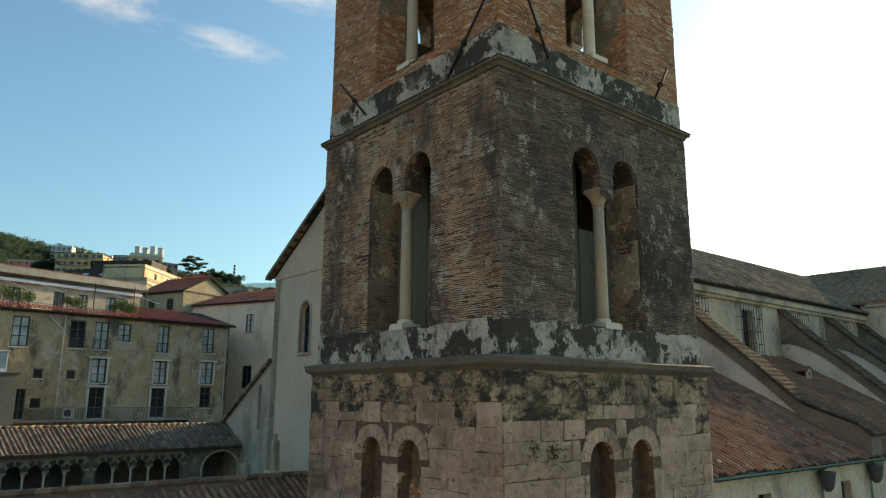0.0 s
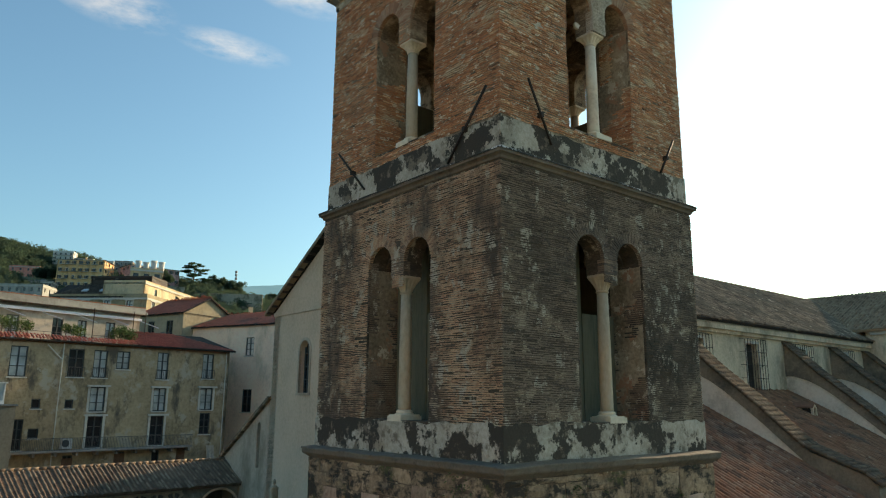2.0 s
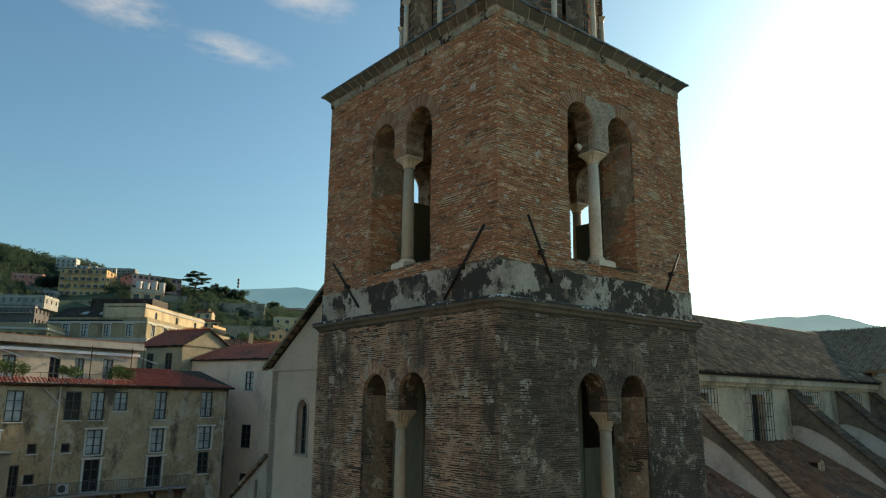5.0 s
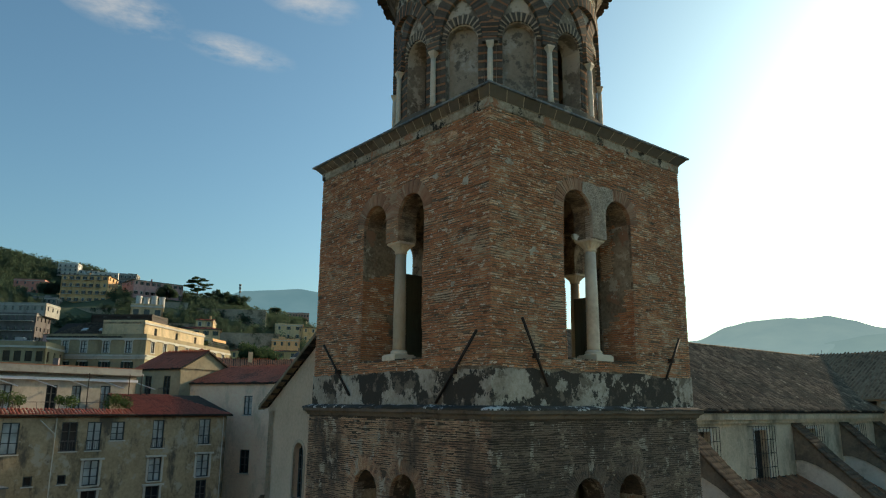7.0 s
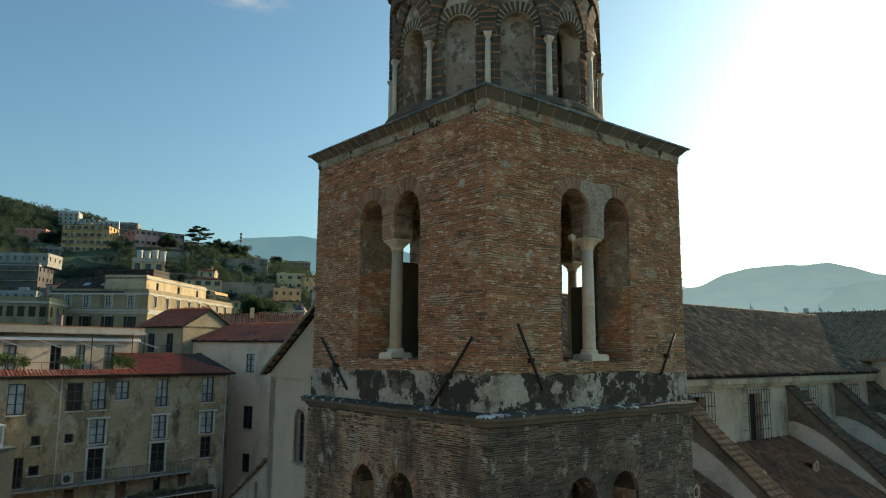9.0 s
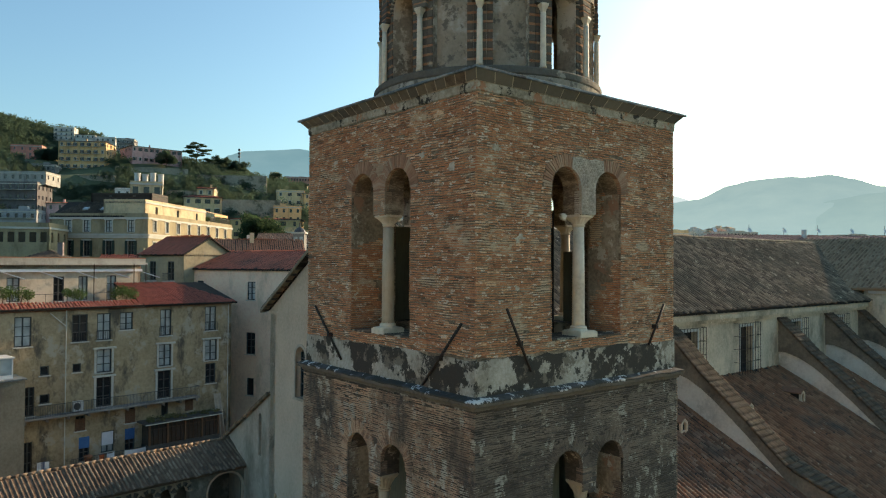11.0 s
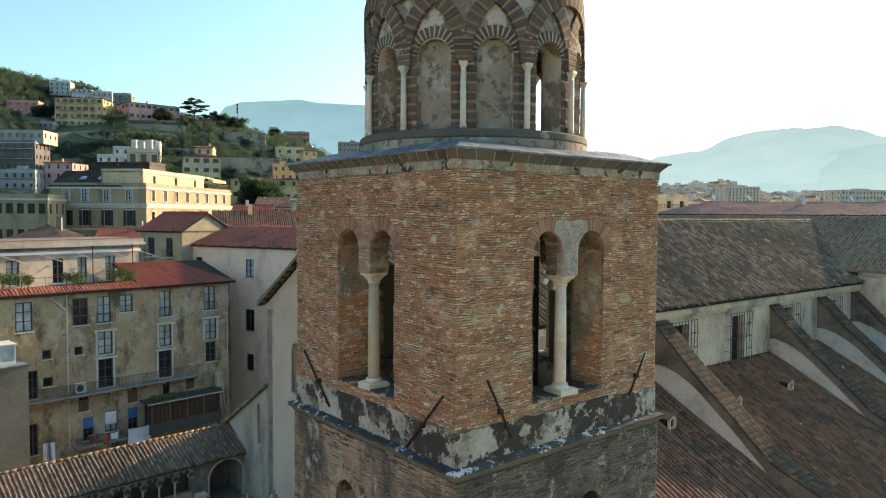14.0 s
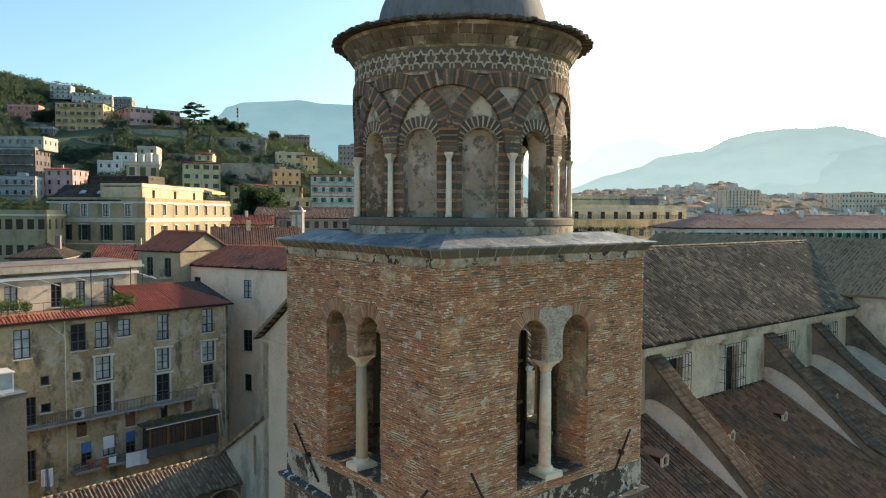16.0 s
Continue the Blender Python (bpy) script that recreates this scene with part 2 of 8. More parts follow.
# mossy, and painted darker to offset the low sun on the copings
TILE_MOSS = surface("mossy coping tile darkened against the sun", [(0.06, 0.046, 0.032), (0.11, 0.08, 0.055), (0.155, 0.108, 0.072), (0.23, 0.165, 0.11)], 0.4, 6, 0.95, 0.4, island=0.5)
TILE_OLD = surface("mossy brown roof tile", [(0.099, 0.053, 0.0313), (0.198, 0.0975, 0.0536), (0.283, 0.129, 0.0696), (0.297, 0.156, 0.0881), (0.455, 0.25, 0.143)], 0.16, 5, 0.85, 0.3, island=0.55, stain=(0.105, 0.086, 0.064), stain_at=(0.5, 0.66), stain_scale=0.22, stain2=(0.56, 0.44, 0.31), stain2_at=(0.65, 0.68), stain2_scale=1.6)
TILE_BROWN = surface("weathered brown roof tile", [(0.05, 0.036, 0.026), (0.09, 0.066, 0.047), (0.14, 0.105, 0.075)], 0.3, 8, 0.9, 0.2, island=0.5)
TILE_PINK = surface("dusty rose roof tile", [(0.237, 0.114, 0.092), (0.328, 0.167, 0.136), (0.382, 0.21, 0.175)], 0.3, 8, 0.8, 0.2, island=0.5)
TILE_RED = surface("new red roof tile", [(0.254, 0.0662, 0.0455), (0.379, 0.097, 0.0624), (0.489, 0.14, 0.0884)], 0.3, 8, 0.85, 0.2, island=0.35, stain=(0.12, 0.05, 0.04), stain_at=(0.52, 0.7), stain_scale=0.3)
TILE_BRICK = surface("brick-red roof tile", [(0.338, 0.084, 0.052), (0.459, 0.118, 0.07), (0.567, 0.163, 0.1)], 0.3, 8, 0.85, 0.2, island=0.35, stain=(0.2, 0.075, 0.05), stain_at=(0.52, 0.7), stain_scale=0.3)
TILE_ORANGE = surface("orange roof tile", [(0.26, 0.10, 0.055), (0.36, 0.15, 0.085), (0.42, 0.19, 0.11)], 0.3, 8, 0.8, 0.2, island=0.5)
# near-black, so the channels between tile rows carry painted shade
ROOF_BED = surface("shade-dark roof bed", [(0.02, 0.016, 0.013), (0.045, 0.034, 0.027)], 1, 8, 0.95, 0.2)
WHITEWALL = surface("grey-white limewash", [(0.517, 0.376, 0.26), (0.665, 0.487, 0.344), (0.761, 0.561, 0.399)], 0.25, 5, 0.95, 0.25, stain=(0.34, 0.238, 0.155), stain_at=(0.54, 0.78), stain_scale=0.25, stain_stretch=(1, 1, 0.4))
CREAMWALL = surface("stained grey church plaster", [(0.503, 0.402, 0.281), (0.657, 0.525, 0.373), (0.767, 0.618, 0.444)], 0.4, 5, 0.95, 0.3, spread=(0.36, 0.64), stain=(0.271, 0.223, 0.157), stain_at=(0.49, 0.66), stain_scale=0.45, stain_stretch=(1, 1, 0.5), stain2=(0.79, 0.687, 0.521), stain2_at=(0.63, 0.67), stain2_scale=1.0)
STUCCO_A = surface("stained cream-grey stucco", [(0.263, 0.193, 0.115), (0.394, 0.29, 0.179), (0.493, 0.37, 0.234)], 0.3, 4, 0.95, 0.25, spread=(0.36, 0.64), stain=(0.125, 0.1, 0.074), stain_at=(0.51, 0.64), stain_scale=0.75, stain_stretch=(1, 1, 0.45), stain2=(0.44, 0.365, 0.275), stain2_at=(0.55, 0.60), stain2_scale=0.6)
STUCCO_B = surface("damp grey stucco", [(0.385, 0.292, 0.214), (0.517, 0.404, 0.299), (0.625, 0.489, 0.365)], 0.3, 4, 0.95, 0.2, stain=(0.231, 0.187, 0.127), stain_at=(0.52, 0.72), stain_scale=0.4, stain_stretch=(1, 1, 0.4))

# a lighter copy of the damp stucco, painted up against the lane's shade
STUCCO_C = surface("damp stucco lightened for a shaded lane", [(0.666, 0.469, 0.344), (0.847, 0.619, 0.46), (0.847, 0.722, 0.554)], 0.3, 4, 0.95, 0.2, stain=(0.429, 0.341, 0.226), stain_at=(0.52, 0.72), stain_scale=0.4, stain_stretch=(1, 1, 0.4))
GREYST = surface("grey patterned arch stone", [(0.232, 0.19, 0.144), (0.522, 0.449, 0.356), (0.754, 0.66, 0.537)], 2.5, 22, 0.92, 1.0, island=0.4)


def stucco(name, c):
    d = tuple(x * 0.78 for x in c)
    b = tuple(min(x * 1.12, 0.85) for x in c)
    return surface(name, [d, c, b], 0.35, 3, 0.95, 0.15, spread=(0.36, 0.64), stain=tuple(x * 0.5 for x in c), stain_at=(0.52, 0.70), stain_scale=0.45, stain_stretch=(1, 1, 0.28), stain2=tuple(x * 0.72 + 0.05 for x in c), stain2_at=(0.56, 0.62), stain2_scale=0.9)


ST_YELLOW = stucco("yellow stucco", (0.78, 0.46, 0.225))
ST_CREAM = stucco("cream stucco", (0.66, 0.5, 0.31))
ST_WHITE = stucco("white stucco", (0.70, 0.67, 0.61))
ST_PINK = stucco("pink stucco", (0.64, 0.36, 0.33))
ST_CORAL = stucco("coral stucco", (0.68, 0.25, 0.19))
ST_GREY = stucco("grey concrete", (0.27, 0.25, 0.23))
# far walls are paled, so that air haze sits in their colour
FAR_WHITE = stucco("haze-pale far render", (0.70, 0.63, 0.53))
FAR_BEIGE = stucco("haze-pale beige render", (0.68, 0.56, 0.42))
FAR_PINK = stucco("haze-pale rosy render", (0.64, 0.48, 0.38))
FAR_GREY = stucco("haze-pale grey render", (0.58, 0.52, 0.44))
ST_BEIGE = stucco("dusty yellow-beige stucco", (0.37, 0.29, 0.175))
ST_MAUVE = stucco("dusty mauve stucco", (0.27, 0.2, 0.185))
# darkened to carry the shade of the apartment block's balconies in its colour
ST_DARK = stucco("smoke-grey concrete", (0.17, 0.15, 0.14))
ST_BLUE = stucco("pale blue-grey stucco", (0.36, 0.37, 0.37))
ST_SLAB = stucco("grey-white roof render", (0.40, 0.375, 0.325))
ST_LEMON = stucco("pale yellow stucco", (0.74, 0.55, 0.31))
ST_PALE = stucco("pale limewash", (0.50, 0.435, 0.34))
ST_OCHRE = stucco("ochre stucco", (0.55, 0.38, 0.18))
ST_BROWN = stucco("red-brown stucco", (0.34, 0.19, 0.15))
TRIM = surface("pale stone trim", [(0.48, 0.45, 0.39), (0.6, 0.57, 0.5)], 0.6, 6, 0.9, 0.15, stain=(0.3, 0.27, 0.22), stain_at=(0.56, 0.75), stain_scale=0.8)
SHUTTER = surface("dark green shutter", [(0.02, 0.035, 0.028), (0.035, 0.055, 0.042)], 2, 8, 0.7, 0.1)
SHUTTER_BR = surface("dark brown shutter", [(0.045, 0.03, 0.022), (0.075, 0.05, 0.036)], 2, 8, 0.7, 0.1)
TEAK = surface("varnished brown timber", [(0.10, 0.05, 0.03), (0.2, 0.10, 0.055)], 2, 10, 0.6, 0.1, stretch=(1, 1, 0.3))
SHUTTER_GR = surface("bright green shutter", [(0.03, 0.20, 0.11), (0.04, 0.28, 0.16)], 2, 8, 0.6, 0.1)
FRAME_DK = surface("dark window frame", [(0.045, 0.05, 0.05), (0.08, 0.085, 0.08)], 2, 8, 0.6, 0.05)
METAL_DK = surface("dark painted metal", [(0.06, 0.062, 0.065), (0.11, 0.11, 0.11)], 2, 8, 0.6, 0.05, metal=0.3)
GUTTER = surface("verdigris copper gutter", [(0.10, 0.20, 0.17), (0.16, 0.27, 0.23)], 2, 8, 0.6, 0.1, metal=0.3)
CLOTH = surface("white cotton cloth", [(0.68, 0.69, 0.72), (0.8, 0.8, 0.82)], 2, 8, 0.95, 0.1)
BLUE = surface("blue roller blind", [(0.03, 0.13, 0.32), (0.05, 0.18, 0.4)], 2, 8, 0.7, 0.1)
WHITE_P = surface("white painted metal", [(0.6, 0.6, 0.58), (0.72, 0.72, 0.7)], 2, 8, 0.5, 0.05)
EARTH = surface("town ground", [(0.10, 0.095, 0.085), (0.17, 0.155, 0.13), (0.23, 0.21, 0.18)], 0.05, 1.0, 0.95, 0.3)
PAVING = surface("court paving", [(0.22, 0.2, 0.17), (0.32, 0.3, 0.26)], 0.5, 4, 0.9, 0.2)
def soften(m, share):
    """Leaves shade together: their normals lean upwards."""
    n, l = m.node_tree.nodes, m.node_tree.links
    geo = n.new("ShaderNodeNewGeometry")
    a = n.new("ShaderNodeVectorMath")
    a.operation = "SCALE"
    a.inputs["Scale"].default_value = 1 - share
    l.new(geo.outputs["Normal"], a.inputs[0])
    b = n.new("ShaderNodeVectorMath")
    b.operation = "ADD"
    l.new(a.outputs[0], b.inputs[0])
    b.inputs[1].default_value = (0, 0, share)
    c = n.new("ShaderNodeVectorMath")
    c.operation = "NORMALIZE"
    l.new(b.outputs[0], c.inputs[0])
    l.new(c.outputs[0], n["Principled BSDF"].inputs["Normal"])
    p = n["Principled BSDF"]
    tr, mx = n.new("ShaderNodeBsdfTranslucent"), n.new("ShaderNodeMixShader")
    l.new(p.inputs["Base Color"].links[0].from_socket, tr.inputs["Color"])
    mx.inputs[0].default_value = 0.45
    l.new(p.outputs[0], mx.inputs[1])
    l.new(tr.outputs[0], mx.inputs[2])
    l.new(mx.outputs[0], n["Material Output"].inputs["Surface"])
    n["Principled BSDF"].inputs["Specular IOR Level"].default_value = 0.05
    return m


# lighter and bluer than the near leaves, to paint in air haze
LEAF_HILL = surface("hillside foliage", [(0.0586, 0.0953, 0.06), (0.0897, 0.141, 0.0859), (0.137, 0.19, 0.116)], 0.015, 0.6, 0.9, 0, island=0.25)
LEAF = surface("olive foliage", [(0.0315, 0.0504, 0.02), (0.0788, 0.118, 0.04), (0.149, 0.185, 0.0728)], 0.1, 2.5, 0.8, 0, island=0.6)
LEAF_DARK = surface("pine foliage", [(0.0259, 0.0498, 0.0281), (0.0648, 0.113, 0.0515), (0.108, 0.17, 0.0702)], 0.3, 2.5, 0.8, 0, island=0.6)
LEAF_BR = surface("fresh pot-plant foliage", [(0.04, 0.08, 0.015), (0.08, 0.14, 0.03), (0.14, 0.2, 0.05)], 1, 4, 0.7, 0, island=0.6)
for m_ in (LEAF_HILL, LEAF, LEAF_DARK):
    soften(m_, 0.8)
BARK = surface("bark", [(0.05, 0.04, 0.03), (0.11, 0.09, 0.07)], 2, 12, 0.95, 0.4)
POT = surface("terracotta pot", [(0.3, 0.12, 0.07), (0.4, 0.18, 0.1)], 2, 8, 0.9, 0.1)


def glass(name, tint, rough=0.08):
    m, n, l, p = nodes_of(name)
    co = n.new("ShaderNodeTexCoord").outputs["Object"]
    l.new(ramp(n, l, noise_of(n, l, co, 0.8, 2), [(0.35, tint), (0.7, tuple(x * 1.8 for x in tint))]), p.inputs["Base Color"])
    p.inputs["Roughness"].default_value = rough
    p.inputs["Specular IOR Level"].default_value = 0.6
    return m


PANE = glass("window pane over a dark room", (0.018, 0.02, 0.022))
CURTAIN = glass("window pane over pale curtain", (0.31, 0.335, 0.32), 0.12)

# ---- builders ----
from mathutils.geometry import tessellate_polygon


class G:
    """Collects vertices and faces for one mesh."""

    def __init__(self, m=None):
        self.v, self.f, self.m = [], [], m

    def add(self, vs, fs):
        k = len(self.v)
        self.v += [self.m @ Vector(p) for p in vs] if self.m else [tuple(p) for p in vs]
        self.f += [[k + i for i in f] for f in fs]
        return self

    def box(self, x0, x1, y0, y1, z0, z1):
        return self.add([(x0, y0, z0), (x1, y0, z0), (x1, y1, z0), (x0, y1, z0), (x0, y0, z1), (x1, y0, z1), (x1, y1, z1), (x0, y1, z1)],
                        [(0, 3, 2, 1), (4, 5, 6, 7), (0, 1, 5, 4), (1, 2, 6, 5), (2, 3, 7, 6), (3, 0, 4, 7)])

    def prism(self, poly, y0, y1):
        """A polygon in x and z, pushed from y0 to y1."""
        n = len(poly)
        vs = [(x, y0, z) for x, z in poly] + [(x, y1, z) for x, z in poly]
        fs = [tuple(range(n)), tuple(range(2 * n - 1, n - 1, -1))] + [(i, i + n, (i + 1) % n + n, (i + 1) % n) for i in range(n)]
        return self.add(vs, fs)

    def pierced(self, outer, holes, y0, y1):
        """A plate in x and z with holes, one connected shell from y0 to y1."""
        loops = [outer] + holes
        flat = [p for L in loops for p in L]
        n = len(flat)
        tri = tessellate_polygon([[Vector((x, z, 0)) for x, z in L] for L in loops])
        fs = [tuple(t) for t in tri] + [tuple(n + i for i in reversed(t)) for t in tri]
        k = 0
        for L in loops:
            c = len(L)
            fs += [(k + i, k + (i + 1) % c, n + k + (i + 1) % c, n + k + i) for i in range(c)]
            k += c
        return self.add([(x, y0, z) for x, z in flat] + [(x, y1, z) for x, z in flat], fs)

    def slab(self, poly, z0, z1):
        """A polygon in x and y, pushed from z0 to z1."""
        n = len(poly)
        vs = [(x, y, z0) for x, y in poly] + [(x, y, z1) for x, y in poly]
        fs = [tuple(range(n - 1, -1, -1)), tuple(range(n, 2 * n))] + [(i, (i + 1) % n, (i + 1) % n + n, i + n) for i in range(n)]
        return self.add(vs, fs)

    def lathe(self, prof, n=24, cx=0, cy=0, turn=0.0, flute=0.0):
        vs, fs = [], []
        for r, z in prof:
            vs += [(cx + r * (1 + flute * (i % 4 - 1.5) / 1.5) * math.cos(turn + 2 * math.pi * i / n), cy + r * (1 + flute * (i % 4 - 1.5) / 1.5) * math.sin(turn + 2 * math.pi * i / n), z) for i in range(n)]
        for j in range(len(prof) - 1):
            fs += [(j * n + i, j * n + (i + 1) % n, (j + 1) * n + (i + 1) % n, (j + 1) * n + i) for i in range(n)]
        fs += [tuple(range(n - 1, -1, -1)), tuple(range((len(prof) - 1) * n, len(prof) * n))]
        return self.add(vs, fs)

    def tube(self, a, b, r, n=6, r2=None):
        a, b = Vector(a), Vector(b)
        q = (b - a).to_track_quat("Z", "Y")
        vs = []
        for p, rr in ((a, r), (b, r if r2 is None else r2)):
            vs += [p + q @ Vector((rr * math.cos(2 * math.pi * i / n), rr * math.sin(2 * math.pi * i / n), 0)) for i in range(n)]
        return self.add(vs, [(i, (i + 1) % n, (i + 1) % n + n, i + n) for i in range(n)] + [tuple(range(n - 1, -1, -1)), tuple(range(n, 2 * n))])

    def mesh(self, name, mat, smooth=False):
        me = bpy.data.meshes.new(name)
        me.from_pydata(self.v, [], self.f)
        me.materials.append(mat)
        if smooth:
            me.shade_smooth()
        me.update()
        return me


def thing(name, label, category, x=0, y=0, z=0, yaw=0, group="", kind=""):
    ob = tagged(new(name), label, category, group, kind)
    ob.matrix_world = pose(x, y, z, 0, 0, yaw)
    return ob


def part(name, g, mat, parent, label="", smooth=False, kind=""):
    ob = new(name, g.mesh(name, mat, smooth) if isinstance(g, G) else g)
    ob.parent = parent
    return tagged(ob, label, kind=kind)


def weld(ob):
    """Joins the touching pieces of a mesh into one shell."""
    b = bmesh.new()
    b.from_mesh(ob.data)
    bmesh.ops.remove_doubles(b, verts=b.verts[:], dist=0.001)
    b.to_mesh(ob.data)
    b.free()
    return ob


def solid(name, g, mat, label, category, x=0, y=0, z=0, yaw=0, group="", kind="", smooth=False):
    """A thing that is one mesh."""
    ob = tagged(new(name, g.mesh(name, mat, smooth)), label, category, group, kind)
    ob.matrix_world = pose(x, y, z, 0, 0, yaw)
    return ob


CX, CY, YAW = 1.70, 21.75, 41.1       # the tower's axis; church and court share its yaw


def at(a, b):
    c, s = math.cos(radians(YAW)), math.sin(radians(YAW))
    return CX + a * c - b * s, CY + a * s + b * c


def turned(k):
    return Matrix.Rotation(radians(90 * k), 4, "Z")


def holed(g, w, h, holes, y0, y1, z0=0.0):
    """A wall w wide from z0 to h, with rectangular holes (x0, x1, z0, z1), between y0 and y1."""
    cut = [[(a, max(c, z0 + 0.02)), (b, max(c, z0 + 0.02)), (b, min(d, h - 0.02)), (a, min(d, h - 0.02))] for a, b, c, d in holes if a > 0.02 and b < w - 0.02]
    return g.pierced([(0, z0), (w, z0), (w, h), (0, h)], cut, y0, y1)


def arched(g, w, z0, z1, sill, spring, r, c, low, y0, y1, n=14):
    """A wall from -w to w with a pair of round-arched openings at +-c, whose middle block starts at low."""
    arcs = {s: [(s + r * math.cos(math.pi * i / n), spring + r * math.sin(math.pi * i / n)) for i in range(n + 1)] for s in (-c, c)}
    j, k = c + r, c - r
    if low is None:
        holes = [[(s - r, sill), (s + r, sill)] + arcs[s] for s in (-c, c)]
    else:
        holes = [[(-j, sill), (j, sill)] + arcs[c] + [(k, low), (-k, low)] + arcs[-c]]
    return g.pierced([(-w, z0), (w, z0), (w, z1), (-w, z1)], holes, y0, y1)


def tiles(length, slope, du=0.25, dv=0.40, seed=1, rad=0.09, skip=None, lift=0.02, tall=0.72, calm=1.0):
    """Rows of barrel tiles in the plane x (along the eave), y (up the slope), z out of it."""
    rng = np.random.default_rng(seed)
    nu, nv = int(length / du), int(slope / dv) + 1
    seg = 4
    ang = np.linspace(0, np.pi, seg + 1)
    lo = np.stack([np.cos(ang) * rad * 1.12, np.zeros(seg + 1), np.sin(ang) * rad * tall + lift], 1)
    hi = np.stack([np.cos(ang) * rad * 0.85, np.full(seg + 1, dv * 1.12), np.sin(ang) * rad * tall * 0.94], 1)
    tile = np.concatenate([lo, hi])
    iu, iv = np.meshgrid(np.arange(nu), np.arange(nv), indexing="ij")
    off = np.stack([iu.ravel() * du + du / 2, iv.ravel() * dv, np.zeros(nu * nv)], 1)
    off[:, 0] += rng.normal(0, 0.012 * calm, len(off)) + np.repeat(rng.normal(0, 0.02, nu), nv)
    off[:, 1] += rng.normal(0, 0.03, len(off)) + np.repeat(rng.uniform(-0.5, 0.5, nu) * dv * (0.8 if calm < 1 else 0.2), nv)
    off[:, 2] += rng.normal(0, 0.008 * calm, len(off)) + 0.03 * np.sin(off[:, 0] * 0.55) * np.sin(off[:, 1] * 0.8)
    if skip is not None:
        off = off[~skip(off[:, 0], off[:, 1])]
    v = (off[:, None, :] + tile[None]).reshape(-1, 3)
    base = np.arange(len(off)) * len(tile)
    quads = np.array([(i + 1, i, seg + 1 + i, seg + 2 + i) for i in range(seg)])
    f = (base[:, None, None] + quads[None]).reshape(-1, 4)
    g = G()
    g.v, g.f = v.tolist(), f.tolist()
    return g


def plane_to(p0, px, py):
    """A matrix that carries the tiles' plane to p0, with x towards px and y towards py."""
    p0, px, py = Vector(p0), Vector(px), Vector(py)
    x = (px - p0).normalized()
    y = (py - p0)
    y = (y - x * y.dot(x)).normalized()
    m = Matrix((x, y, x.cross(y))).transposed().to_4x4()
    m.translation = p0
    return m

# ---- bell tower ----
tower = thing("bell_tower", "square medieval brick bell tower with a round arcaded drum", "bell tower", CX, CY, 0, YAW)
rng = random.Random(7)
THICK, LEAF_T = 1.15, 0.6          # whole wall, and its outer leaf with the paired arches
STAGES = dict(
    stone=dict(w=4.13, z0=0.0, z1=14.93, sill=9.4, spring=12.80, r=0.46, c=0.82, low=None),
    mid=dict(w=4.00, z0=15.15, z1=22.15, sill=16.05, spring=20.22, r=0.57, c=0.84, low=19.82),
    top=dict(w=3.92, z0=22.37, z1=29.72, sill=23.60, spring=27.42, r=0.57, c=0.84, low=26.78),
)


def jagged(x0, x1, z0, z1, amp, n=36):
    up = [(x0 + (x1 - x0) * i / n, z1 + amp * (noise.noise((x0 * 3 + i * 0.55, z1, 3.3)) + 0.5 * noise.noise((i * 1.7, z0, 9)))) for i in range(n + 1)]
    return [(x0, z0), (x1, z0)] + up[::-1]


def courses(w, z0, z1, sill, spring, r, c, ring, seed, dz=0.060, wavy=1.0):
    """Bricks of a wall face as (x0, x1, z0, z1), clear of the openings and of the rings over them."""
    rr = random.Random(seed)
    out, z, row = [], z0, 0
    while z < z1 - 0.03:
        zm, h = z + dz / 2, dz * rr.uniform(0.50, 0.78)
        cuts = []
        for s in (-c, c):
            half = 0.0
            if sill <= zm <= spring:
                half = r + 0.01
            elif spring < zm < spring + r + ring:
                half = math.sqrt((r + ring) ** 2 - (zm - spring) ** 2)
            if half:
                cuts.append((s - half, s + half))
        if cuts and spring - 0.65 < zm:
            cuts = [(cuts[0][0], cuts[-1][1])] if cuts[0][1] > cuts[-1][0] - 0.3 else cuts
        elif cuts:
            cuts = [(cuts[0][0], cuts[-1][1])]
        spans, x = [], -w - 0.012
        for a, b in cuts:
            spans.append((x, a))
            x = b
        spans.append((x, w + 0.012))
        for a, b in spans:
            x = a
            while x < b - 0.02:
                ln = rr.uniform(0.14, 0.42)
                e = b if b - x - ln < 0.09 else x + ln
                if rr.random() > 0.012:
                    wave = 0.05 * wavy * noise.noise((x * 0.5, z * 0.8, seed)) + 0.03 * wavy * noise.noise((x * 1.6, z * 1.9, seed + 5)) + rr.uniform(-0.006, 0.006)
                    chip = rr.uniform(0, 0.03) if rr.random() < 0.4 else 0.002
                    out.append((x + 0.002, e - chip, z + wave, z + wave + h * rr.uniform(0.72, 1.18)))
                x = e
        z += dz
        row += 1
    return out


